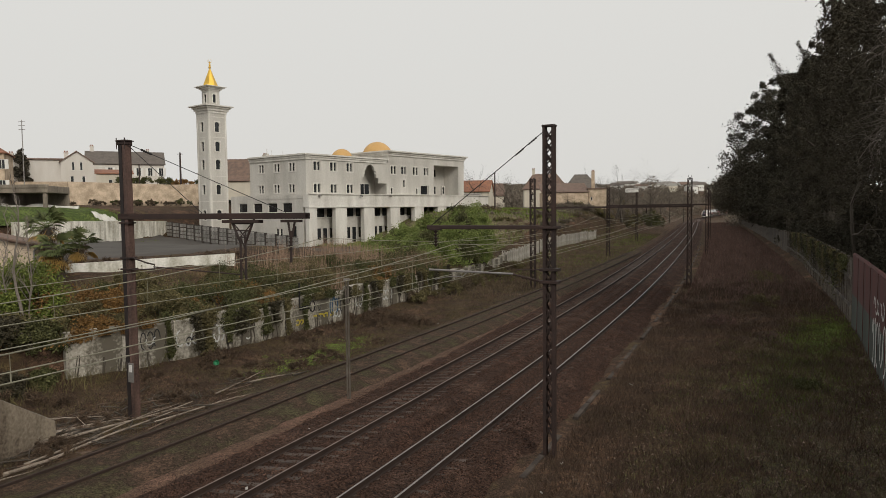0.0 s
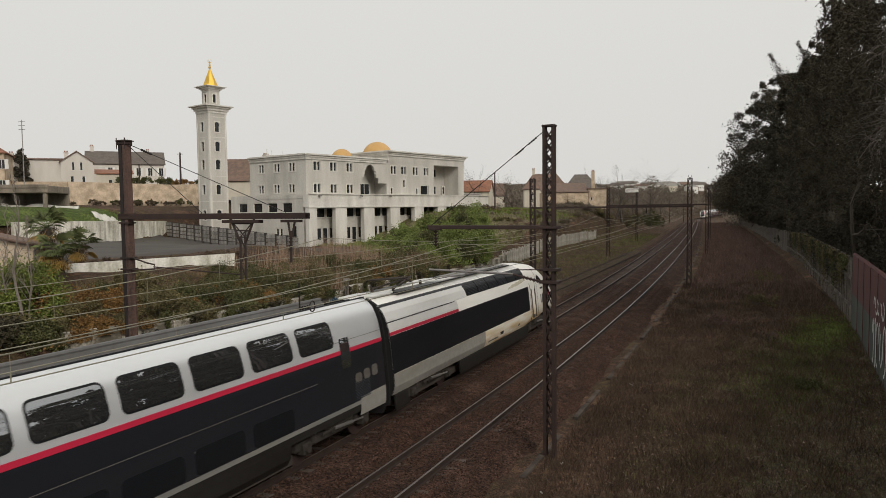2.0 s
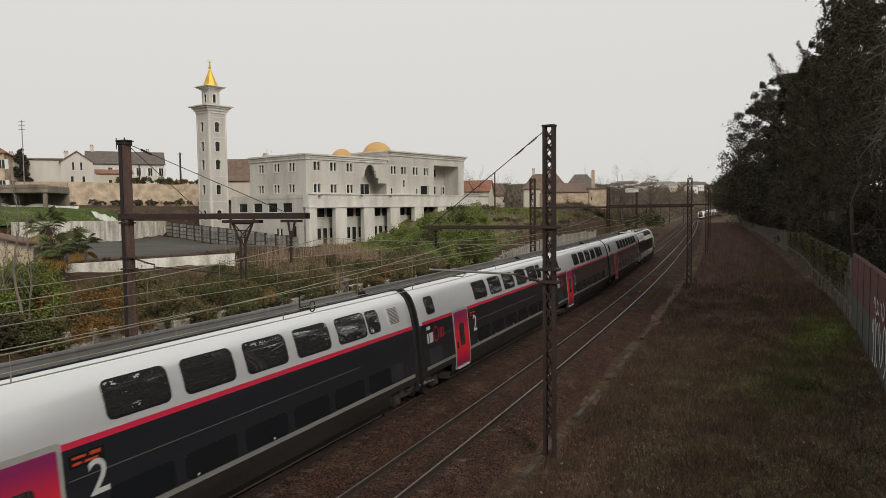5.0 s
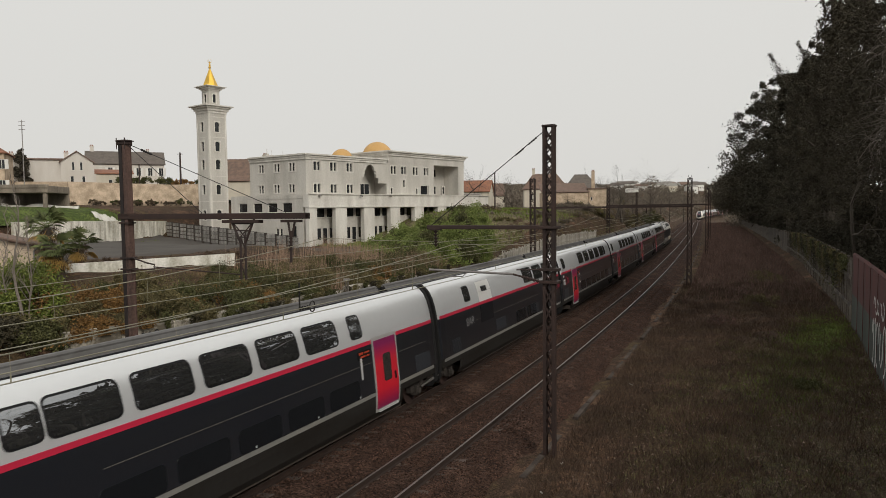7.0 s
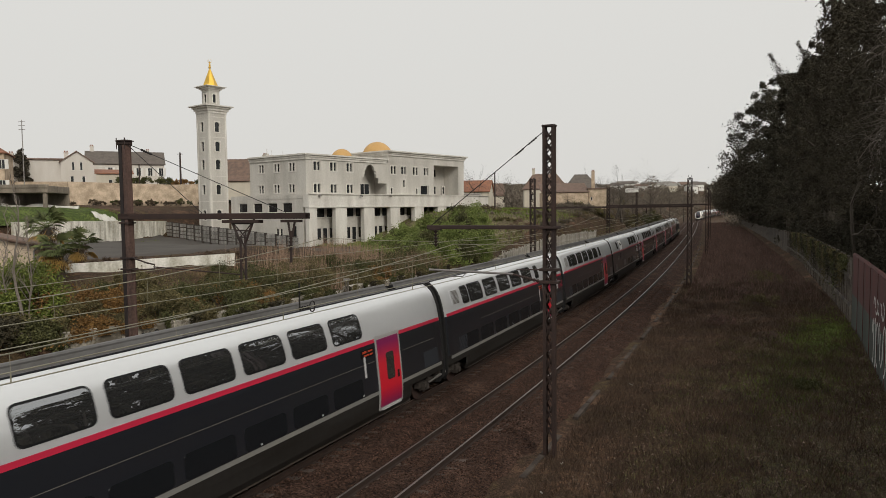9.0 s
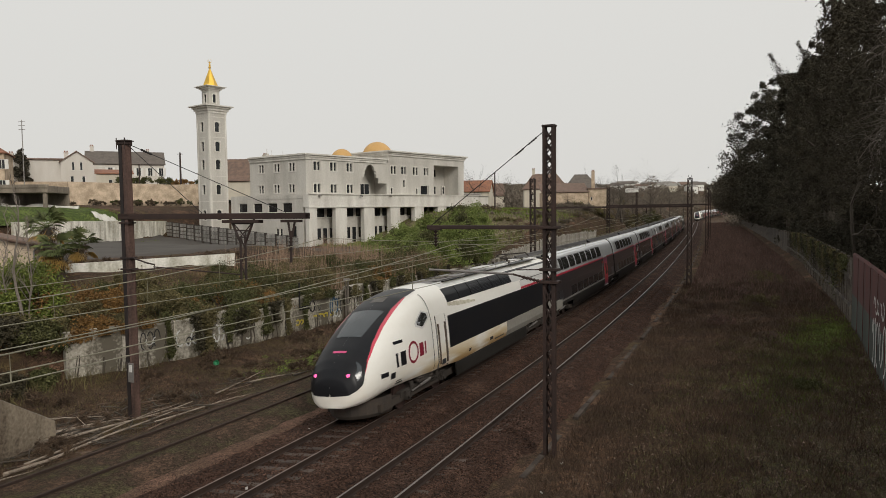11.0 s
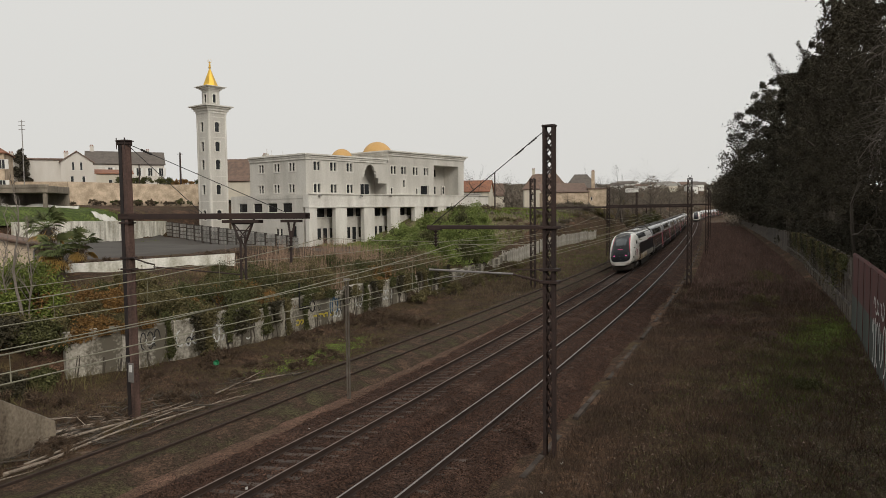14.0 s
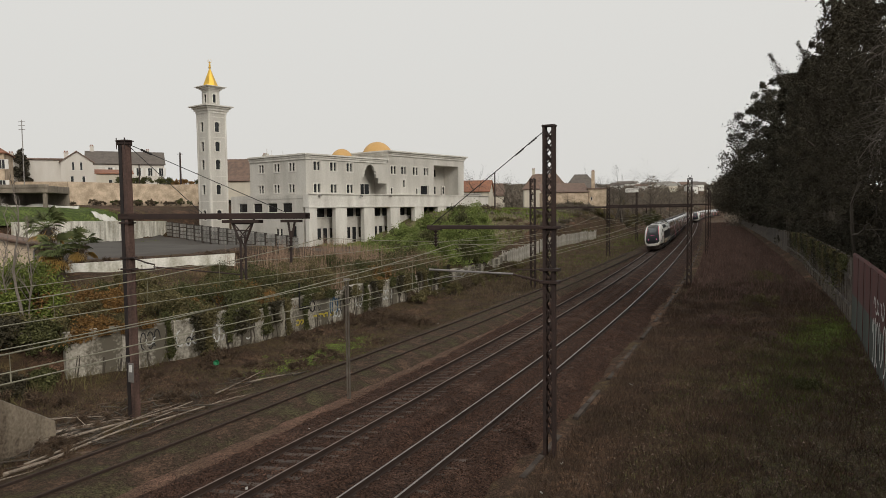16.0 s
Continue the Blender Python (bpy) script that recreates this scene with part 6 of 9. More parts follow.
    for z, r in ((27.65, 0.2), (28.0, 0.15)):
        g.lathe([(r * math.sin(math.pi * k / 6), -r * math.cos(math.pi * k / 6)) for k in range(7)], (c, c, z), 10)
    ring = [Vector((c + 0.17 * math.cos(a), c - 0.17 * math.cos(a), 28.55 + 0.24 * math.sin(a))) for a in [radians(x) for x in range(-230, 60, 24)]]
    g.path(ring, 0.035, 5)
    part("finial", g, M_GOLDLEAF, t)


mosque()
minaret()

# ---------- walls along the line ----------
M_WALLP = mat("lichen_stained_concrete_panel", (0.56, 0.52, 0.445), (0.11, 0.096, 0.073), 0.9, scale=0.9, fine=8, bump=0.25, amount=0.75, streak=(1, 1, 0.3), rand=0.15)
M_WHITEWALL = mat("flaking_whitewash", (0.84, 0.82, 0.76), (0.4, 0.38, 0.31), 0.9, scale=1.1, fine=7, bump=0.15, amount=0.6, streak=(1, 1, 0.25))
M_OLDWHITE = mat("blackened_whitewash", (0.85, 0.82, 0.745), (0.36, 0.335, 0.27), 0.9, scale=1.6, fine=5, bump=0.2, amount=0.65, streak=(1, 1, 0.2))
M_ASPHALT = mat("worn_grey_asphalt", (0.08, 0.07, 0.062), (0.052, 0.045, 0.039), 0.92, scale=0.3, fine=14, bump=0.2, amount=0.6)
M_PAINT_K = mat("black_spray_paint", (0.02, 0.02, 0.022), rough=0.6, scale=6, fine=30, bump=0)
M_PAINT_B = mat("blue_spray_paint", (0.03, 0.09, 0.16), rough=0.6, scale=6, fine=30, bump=0)
M_PAINT_Y = mat("yellow_spray_paint", (0.5, 0.4, 0.06), rough=0.6, scale=6, fine=30, bump=0)
M_PAINT_W = mat("white_spray_paint", (0.6, 0.6, 0.58), rough=0.6, scale=6, fine=30, bump=0)


def between(p, q, z):
    """Pose at p with x towards q."""
    return Matrix.Translation((p[0], p[1], z)) @ Matrix.Rotation(math.atan2(q[1] - p[1], q[0] - p[0]), 4, "Z")


def track_wall():
    """Retaining wall of concrete panels between posts on the left of the line."""
    t = thing("wall_west", "stained concrete retaining wall with graffiti and creepers", "wall", kind="structure")
    s = 26.2
    k = 0
    rnd = random.Random(4)
    while s < 84:
        p, q = line(s, -float(wall_l(s))), line(s + 2.4, -float(wall_l(s + 2.4)))
        ln = (q - p).length
        h = 1.85 + 0.12 * math.sin(s) - (0.55 if s > 62 else 0)
        m = between(p, q, 0)
        part("wall_panel", Geo().box((0.06, -0.08, -0.5), (ln - 0.06, 0.45, h + rnd.uniform(-0.06, 0.06)), bevel=0.015), M_WALLP, t, m=m)
        part("wall_post", Geo().box((-0.07, -0.105, -0.5), (0.07, 0.14, h + 0.03), bevel=0.015), M_WALLP, t, m=m)
        s += 2.4
        k += 1
    return t


def graffiti(s, z0, w, h, m, seed, lw=0.06, loops=6, l=None, side=1, lvl=-0.12):
    """Unreadable spray lettering: bent bars laid on the wall."""
    rnd = random.Random(seed)
    if l is None:
        l = -float(wall_l(s + w / 2))
    p, q = line(s, l if side < 0 else -float(wall_l(s))), line(s + w, l if side < 0 else -float(wall_l(s + w)))
    mm = between(p, q, 0)
    g = Geo()
    n = loops
    for k in range(n):
        cx, cz = w * (k + 0.5) / n, z0 + h * 0.5
        a0, a1 = rnd.uniform(0, 6), rnd.uniform(2.5, 5.5)
        rx, rz = w / n * rnd.uniform(0.35, 0.6), h * rnd.uniform(0.3, 0.5)
        pts = [(cx + rx * math.cos(a0 + a1 * j / 10), cz + rz * math.sin(a0 + a1 * j / 10)) for j in range(11)]
        for (x0, zz0), (x1, zz1) in zip(pts[:-1], pts[1:]):
            dx, dz = x1 - x0, zz1 - zz0
            q_ = math.hypot(dx, dz) or 1
            nx, nz = -dz / q_ * lw / 2, dx / q_ * lw / 2
            yy = lvl if side > 0 else -lvl
            f = [(x0 - nx, yy, zz0 - nz), (x1 - nx, yy, zz1 - nz), (x1 + nx, yy, zz1 + nz), (x0 + nx, yy, zz0 + nz)]
            g.face(f if side > 0 else list(reversed(f)))
    return g, mm


WW = track_wall()
for s_, z_, w_, h_, mm_, sd, lw_, n_ in ((29.3, 0.6, 1.0, 1.0, M_PAINT_K, 43, 0.05, 3), (29.6, 0.8, 0.6, 0.5, M_PAINT_W, 44, 0.05, 2), (31.0, 0.5, 1.3, 0.9, M_PAINT_W, 3, 0.08, 3), (31.5, 0.55, 0.7, 0.5, M_PAINT_K, 2, 0.06, 2), (33.1, 0.3, 0.6, 1.2, M_PAINT_W, 17, 0.09, 2), (35.0, 0.2, 2.2, 0.9, M_PAINT_W, 19, 0.08, 4), (39.3, 0.35, 1.2, 0.3, M_PAINT_Y, 5, 0.1, 3), (41.0, 0.4, 2.4, 0.3, M_PAINT_Y, 15, 0.11, 4), (40.9, 0.9, 1.1, 0.5, M_PAINT_K, 9, 0.05, 3), (43.0, 0.35, 0.9, 1.25, M_PAINT_B, 4, 0.14, 3), (43.6, 0.3, 0.9, 1.2, M_PAINT_K, 31, 0.09, 3), (43.2, 0.2, 1.0, 0.5, M_PAINT_W, 33, 0.09, 3), (46.2, 0.4, 1.6, 1.1, M_PAINT_W, 7, 0.09, 4), (46.6, 0.6, 0.8, 0.7, M_PAINT_K, 8, 0.06, 2), (50.0, 0.4, 1.4, 1.0, M_PAINT_W, 27, 0.1, 3)):
    g_, pm_ = graffiti(s_, z_, w_, h_, mm_, sd, lw_, n_)
    part("graffiti", g_, mm_, WW, m=pm_)


M_PICKET = mat("pale_weathered_concrete", (0.5, 0.47, 0.42), (0.25, 0.23, 0.19), 0.9, scale=1.5, fine=12, amount=0.5, rand=0.2)


def picket_fence():
    """Concrete picket fence further along the left of the line."""
    t = thing("picket_fence", "weathered pale concrete picket fence leaning on the bank", "fence")
    rnd = random.Random(8)
    base = Geo().box((-0.1, -0.06, -0.4), (0.1, 0.06, 2.0), bevel=0.015).mesh("picket", M_PICKET)
    for k, s in enumerate(np.arange(84, 150, 0.55)):
        if rnd.random() < 0.1:
            continue
        l = -float(wall_l(s))
        ob = part("picket", base, None, t, m=at_line(s, l, ground_z(s, l + 0.3) + rnd.uniform(-0.25, 0.05)) @ Matrix.Rotation(radians(90 + rnd.uniform(-4, 4)), 4, "Z") @ Matrix.Rotation(rnd.uniform(-0.05, 0.05), 4, "Y"))
    for z in (0.7, 1.7):
        g = Geo()
        g.path([line(s, -float(wall_l(s)) - 0.08, ground_z(s, -float(wall_l(s)) + 0.3) + z) for s in np.arange(84, 150, 4)], 0.05, 4)
        part("fence_rail", g, M_WALLP, t)


picket_fence()

M_RW = [mat("dark_red_wall_paint", (0.1, 0.026, 0.024), (0.055, 0.024, 0.022), 0.85, scale=0.7, fine=9, amount=0.6, streak=(1, 1, 0.3)),
        mat("grey_green_wall_paint", (0.06, 0.075, 0.064), (0.038, 0.042, 0.036), 0.85, scale=0.7, fine=9, amount=0.6, streak=(1, 1, 0.3)),
        mat("bare_dirty_concrete", (0.19, 0.158, 0.128), (0.045, 0.037, 0.03), 0.9, scale=1.1, fine=9, amount=0.85, streak=(1, 1, 0.2), rand=0.2)]


def east_l(s):
    return float(np.interp(s, [16, 40, 50, 56, 66, 80, 96], [15.9, 17.1, 17.55, 17.74, 17.85, 18.1, 18.67]))


def east_wall():
    """Old boundary wall: painted panels near the bridge, a concrete palisade beyond."""
    t = thing("wall_east", "tall old concrete wall, partly painted red and grey", "wall", kind="structure")
    rnd = random.Random(5)
    slat = Geo().box((-0.105, -0.05, -0.5), (0.105, 0.05, 3.85), bevel=0.02).mesh("slat", M_RW[2])
    s = 16.0
    while s < 300:
        p, q = line(s, east_l(s)), line(s + 3.0, east_l(s + 3.0))
        m = between(p, q, 0)
        ln = (q - p).length
        h = 4.15 if s < 51 else float(np.interp(s, [90, 110, 130, 160, 200, 300], [3.9, 3.35, 3.0, 2.55, 2.2, 1.6]))
        if s < 51:
            part("wall_panel", Geo().box((0.0, -0.1, -0.5), (ln - 0.02, 0.1, 1.95)), M_RW[1], t, m=m)
            part("wall_panel", Geo().box((0.0, -0.098, 1.952), (ln - 0.02, 0.098, h)), M_RW[0], t, m=m)
        elif s < 115:
            for k in range(11):
                part("slat", slat, None, t, m=m @ Matrix.Translation((0.14 + k * ln / 11, rnd.uniform(-0.03, 0.03), h - 3.9 + rnd.uniform(-0.2, 0.12))) @ Matrix.Rotation(rnd.uniform(-0.02, 0.02), 4, "Y"))
            part("wall_rail", Geo().box((0.0, 0.06, 1.0), (ln, 0.14, 1.2)), M_RW[2], t, m=m)
            part("wall_rail", Geo().box((0.0, 0.06, h - 1.2), (ln, 0.14, h - 1.0)), M_RW[2], t, m=m)
        else:
            part("wall_panel", Geo().box((0.0, -0.1, -0.5), (ln - 0.02, 0.1, h + rnd.uniform(-0.25, 0.1)), bevel=0.02), M_RW[2], t, m=m)
        part("wall_post", Geo().box((-0.08, -0.12, -0.5), (0.06, 0.12, h + 0.05), bevel=0.02), M_RW[2] if s > 51 else M_RW[0], t, m=m)
        s += 3.0
    g = Geo()
    g.path([line(s, east_l(s), 4.2) for s in np.arange(16, 52.1, 3)], 0.1, 6)
    part("coping", g, M_RW[0], t)
    for s_, z_, w_, h_, sd in ((32.4, 0.6, 3.4, 2.2, 11), (37.6, 0.3, 2.6, 2.1, 12), (37.2, 2.55, 2.6, 0.7, 13)):
        g_, pm_ = graffiti(s_, z_, w_, h_, M_PAINT_W, sd, 0.12, 5, l=east_l(s_), side=-1, lvl=-0.13)
        part("graffiti", g_, M_PAINT_W, t, m=pm_)


east_wall()


M_WING = mat("brown_stained_old_concrete", (0.32, 0.265, 0.2), (0.08, 0.058, 0.04), 0.95, scale=0.9, fine=10, bump=0.25, amount=0.7, streak=(1, 1, 0.3))


def wing_wall():
    """Sloping concrete wing wall of the bridge."""
    g = Geo()
    prof = [(0.1, -0.6), (0.1, 0.25), (3.0, 1.95), (6.0, 3.68), (9.0, 5.4), (9.0, -0.6)]
    p, q = Vector((-13.15, 22.9, 0)), Vector((-14.7, 12, 0))
    m = between(p, q, 0)
    a = [m @ Vector((x, -0.2, z)) for x, z in prof]
    b = [m @ Vector((x, 0.25, z)) for x, z in prof]
    g.face(a)
    g.face(list(reversed(b)))
    for k in range(len(prof)):
        j = (k + 1) % len(prof)
        g.face([a[k], b[k], b[j], a[j]])
    w = tagged(part("wing_wall", g, M_WING), "sloping stained concrete wing wall of a bridge", "wall", kind="structure")
    g = Geo()
    for (x0, z0), (x1, z1) in zip(prof[1:4], prof[2:5]):
        A, B = m @ Vector((x0, 0.03, z0)), m @ Vector((x1, 0.03, z1))
        g.tube(A, B, 0.07, n=6)
    part("coping", g, M_CONC, w)


wing_wall()


# ---------- terrace: yard, low white wall, back wall, panel fence ----------
def strip_wall(name, pts, h, th, m, label, lift=0.0, panels=0, cap=0.0):
    """A wall along points in plan whose foot follows the ground heights given."""
    t = thing(name, label, "wall", kind="structure")
    for (x0, y0, z0), (x1, y1, z1) in zip(pts[:-1], pts[1:]):
        ln = math.hypot(x1 - x0, y1 - y0)
        mm = between((x0, y0), (x1, y1), 0)
        g = Geo()
        a = [(0, z0 - 0.6), (ln, z1 - 0.6), (ln, z1 + h), (0, z0 + h)]
        n = max(1, int(ln / 4))
        g.face([mm @ Vector((x, -th / 2, z)) for x, z in a])
        g.face([mm @ Vector((x, th / 2, z)) for x, z in reversed(a)])
        g.face([mm @ Vector((0, -th / 2, a[3][1])), mm @ Vector((ln, -th / 2, a[2][1])), mm @ Vector((ln, th / 2, a[2][1])), mm @ Vector((0, th / 2, a[3][1]))])
        for x, lo, hi in ((0, a[0][1], a[3][1]), (ln, a[1][1], a[2][1])):
            g.face([mm @ Vector((x, -th / 2, lo)), mm @ Vector((x, -th / 2, hi)), mm @ Vector((x, th / 2, hi)), mm @ Vector((x, th / 2, lo))])
        part("wall_body", g, m, t)
    return t


def yard():
    rows = []
    for s in np.arange(30, 80.1, 2.5):
        rows.append([line(s, l, min(float(height(s, l)), 4.05) + 0.09) for l in np.arange(-66, -27.5, 1.5)] + [line(s, -26.9, float(height(s, -26.9)) - 0.25)])
    g = Geo().sheet([list(reversed(r)) for r in rows])
    tagged(part("pavement", g, M_ASPHALT, smooth=True), "worn grey asphalt yard on the terrace", "pavement", kind="structure")


yard()
strip_wall("wall_terrace", [(-22.6, 40.3, 3.35), (-18.2, 45.4, 3.35), (-14.8, 49.3, 3.35)], 0.75, 0.25, M_WHITEWALL, "low whitewashed retaining wall at the yard's edge")
strip_wall("wall_north", [(-43.5, 70.5, 4.1), (-41.0, 80, 4.0), (-39.1, 98.6, 3.6)], 2.1, 0.25, M_OLDWHITE, "flaking white wall behind the asphalt yard")

M_PANEL = mat("dull_grey_fence_board", (0.37, 0.355, 0.33), (0.11, 0.105, 0.095), 0.85, scale=1.0, fine=10, amount=0.6, rand=0.25)


def panel_fence():
    t = thing("panel_fence", "dull grey slatted panel fence with dark posts", "fence")
    A, B = Vector((-39.1, 98.6, 3.6)), Vector((-15.4, 74.5, 2.15))
    n = 15
    rnd = random.Random(2)
    for k in range(n):
        p, q = A.lerp(B, k / n), A.lerp(B, (k + 1) / n)
        m = between(p, q, 0)
        ln = (q - p).length
        z = (p.z + q.z) / 2
        part("fence_post", Geo().box((-0.1, -0.12, z - 0.4), (0.1, 0.12, z + 2.15)), T_UNDER, t, m=m)
        for j in range(4):
            part("fence_board", Geo().box((0.1, -0.03, z + 0.08 + 0.5 * j), (ln - 0.1, 0.03, z + 0.5 + 0.5 * j - rnd.uniform(0, 0.06))), M_PANEL, t, m=m)
            part("fence_rail", Geo().box((0.1, -0.05, z + 0.5 + 0.5 * j), (ln - 0.1, -0.031, z + 0.56 + 0.5 * j)), T_UNDER, t, m=m)


panel_fence()


# ---------- houses on the hill and along the line ----------
H_CREAM = mat("cream_house_render", (0.6, 0.55, 0.46), (0.42, 0.38, 0.31), 0.9, scale=0.6, fine=7, bump=0.08, amount=0.4, streak=(1, 1, 0.3))
H_WHITE = mat("white_house_render", (0.72, 0.71, 0.68), (0.52, 0.5, 0.46), 0.9, scale=0.6, fine=7, bump=0.05, amount=0.3, streak=(1, 1, 0.3))
H_STONE = mat("tan_rubble_stone", (0.64, 0.51, 0.38), (0.36, 0.28, 0.2), 0.95, scale=0.9, fine=5, bump=0.4, amount=0.65)
H_PALE = mat("pale_cream_render", (0.62, 0.585, 0.54), (0.47, 0.43, 0.38), 0.9, scale=0.6, fine=7, bump=0.08, amount=0.4, streak=(1, 1, 0.3))
H_SLATE = mat("dark_slate_roofing", (0.095, 0.08, 0.07), (0.14, 0.12, 0.105), 0.8, scale=1.2, fine=16, bump=0.3, amount=0.6)
H_TILE = mat("orange_brown_roof_tile", (0.32, 0.14, 0.08), (0.19, 0.095, 0.065), 0.85, scale=1.4, fine=16, bump=0.4, amount=0.6)
H_BROWN = mat("brown_old_roof_tile", (0.2, 0.13, 0.1), (0.12, 0.085, 0.068), 0.88, scale=1.4, fine=16, bump=0.4, amount=0.6)
H_WOOD = mat("brown_painted_wood", (0.16, 0.08, 0.05), rough=0.7, scale=3, fine=20)
H_CONC = mat("grey_weathered_concrete", (0.3, 0.285, 0.26), (0.18, 0.17, 0.15), 0.9, scale=0.6, fine=8, amount=0.5, streak=(1, 1, 0.3))


def house(x, y, yaw, w, d, z0, ze, zr, wall, roof, label, front=(), side=(), gable=False, chimneys=(), hip=0.0, over=0.3, shutters=None, name="house", group="", lean=False):
    """x across the front, front facing -y at yaw 0; gable: the gable faces the front."""
    t = thing(name, label, "house", Matrix.Translation((x, y, 0)) @ Matrix.Rotation(radians(yaw), 4, "Z"), group)
    g = Geo()
    holes = [(a, a + b, c, c + e) for a, c, b, e in front]
    holed(g, 0, w, z0, ze, 0, 0.3, holes)
    sm = Matrix.Translation((w, 0, 0)) @ Matrix.Rotation(radians(90), 4, "Z")
    sholes = [(a, a + b, c, c + e) for a, c, b, e in side]
    holed(g, 0.3, d, z0, ze, 0, 0.3, sholes, sm)
    g.box((0.0, 0.301, z0), (0.3, d, ze))
    g.box((0.301, d - 0.3, z0), (w - 0.301, d, ze))
    if gable:
        for yy in (0.0, d):
            f = [(0, yy, ze), (w, yy, ze), (w / 2, yy, zr)]
            g.face(f if yy == 0 else list(reversed(f)))
    elif not hip and not lean:
        for xx in (0.0, w):
            f = [(xx, 0, ze), (xx, d, ze), (xx, d / 2, zr)]
            g.face(f if xx else list(reversed(f)))
    part("wall", g, wall, t)
    th = 0.16
    g = Geo()

    def slab(q):
        n = (Vector(q[1]) - Vector(q[0])).cross(Vector(q[3]) - Vector(q[0])).normalized() * th
        lo = [Vector(p) for p in q]
        hi = [p + n for p in lo]
        g.face(hi)
        g.face(list(reversed(lo)))
        for k in range(4):
            j = (k + 1) % 4
            g.face([lo[k], lo[j], hi[j], hi[k]])
    o = over
    sl = (zr - ze) / ((w if gable else d) / 2) * o
    if lean:
        slab([(-o, -o, ze - (zr - ze) / d * o), (w + o, -o, ze - (zr - ze) / d * o), (w + o, d + o, zr), (-o, d + o, zr)])
    elif gable:
        slab([(-o, -o, ze - sl), (w / 2, -o, zr), (w / 2, d + o, zr), (-o, d + o, ze - sl)][::-1])
        slab([(w / 2, -o, zr), (w + o, -o, ze - sl), (w + o, d + o, ze - sl), (w / 2, d + o, zr)][::-1])
    else:
        h = hip
        slab([(-o, -o, ze - sl), (w + o, -o, ze - sl), (w + o - h, d / 2, zr), (-o + h, d / 2, zr)])
        slab([(w + o, d + o, ze - sl), (-o, d + o, ze - sl), (-o + h, d / 2, zr), (w + o - h, d / 2, zr)])
        if h:
            slab([(-o, d + o, ze - sl), (-o, -o, ze - sl), (-o + h, d / 2, zr), (-o + h, d / 2 + 0.01, zr)])
            slab([(w + o, -o, ze - sl), (w + o, d + o, ze - sl), (w + o - h, d / 2 + 0.01, zr), (w + o - h, d / 2, zr)])
    r = part("roof", g, roof, t)
    for cx, cy, top in chimneys:
        c = part("chimney", Geo().box((cx - 0.4, cy - 0.3, ze), (cx + 0.4, cy + 0.3, top), bevel=0.03), wall, r)
        part("chimney_cap", Geo().box((cx - 0.48, cy - 0.38, top), (cx + 0.48, cy + 0.38, top + 0.12)), wall, c)
        for k in (-0.2, 0.2):
            part("chimney_pot", Geo().tube((cx + k, cy, top + 0.1), (cx + k, cy, top + 0.5), 0.12, n=8), H_TILE, c)
    for lst, base in ((front, Matrix()), (side, sm)):
        for a, c, b, e in lst:
            wd = plain_window(t, base @ Matrix.Translation((a, 0, c)), b, e, 0.12, H_WHITE, 2 if b > 0.8 else 1)
            if shutters is not None:
                for sx in (-b / 2 - 0.02, b + 0.02):
                    part("shutter", Geo().box((sx, -0.05, 0), (sx + b / 2, -0.005, e), bevel=0.01), shutters, wd)
            part("window_sill", Geo().box((-0.08, -0.1, -0.1), (b + 0.08, 0.1, -0.002)), wall, wd)
    return t


strip_wall("wall_garden", [(-82, 111, 8.7), (-63.1, 118, 8.8), (-49, 127, 8.4), (-36.2, 135, 9.1), (-24, 142, 9.4)], 3.45, 0.5, H_STONE, "long tan rubble-stone garden wall with dry growth")
house(-73.4, 135, 28, 5.6, 9, 11.5, 17.0, 19.0, H_PALE, H_BROWN, "pale cream house with gabled brown roof and small balcony", front=[(1.9, 15.2, 0.5, 1.6), (3.3, 15.2, 0.5, 1.6), (1.6, 12.6, 0.6, 1.5), (3.6, 12.6, 0.6, 1.5)], gable=True, chimneys=[(1.0, 6, 18.9)])
house(-84.2, 131, 24, 11.6, 8, 11.5, 17.2, 17.9, H_PALE, H_BROWN, "plain white house wall with low roof", lean=True, chimneys=[(2.5, 6, 18.6)])
house(-68.2, 138.2, 26, 6.5, 7, 11.0, 14.6, 15.7, H_CREAM, H_TILE, "low cream outbuilding with tiled lean-to roof", front=[(2.2, 12.6, 0.7, 0.9)], lean=True)
house(-81.2, 160, 25, 16.6, 9, 13.0, 18.2, 21.2, H_PALE, H_SLATE, "long cream house under a dark slate roof", front=[(k, 15.4, 1.0, 1.9) for k in (4.5, 7.0, 10.5, 13.0, 15.4)], chimneys=[(1.2, 4.5, 22.3), (13.2, 4.5, 21.6)], shutters=H_WHITE)
house(-76.0, 105, 24, 9.0, 9, 8.5, 16.4, 18.4, H_STONE, H_TILE, "tan stone house with red tiled roof and white shutters", front=[(5.3, 13.9, 0.9, 1.5), (8.2, 13.9, 0.9, 1.5), (5.3, 10.6, 0.9, 1.6), (8.2, 10.6, 0.9, 1.6)], hip=3.0, shutters=H_WHITE)
house(-42.0, 128, -4, 15, 9, 9.0, 12.6, 16.6, H_CREAM, H_BROWN, "old house with a broad brown tiled roof", chimneys=[(8.5, 4.5, 17.3)])
house(-52, 150, 6, 9, 7, 11, 15.0, 17.2, H_STONE, H_BROWN, "small stone house under a brown roof", chimneys=[(1.5, 3.5, 17.6)])
house(3.0, 150, -12, 7, 7, 6.0, 10.6, 12.9, H_CREAM, H_TILE, "cream house with an orange tiled roof", front=[(1.2, 8.2, 0.8, 1.2), (4.5, 8.2, 0.8, 1.2)])
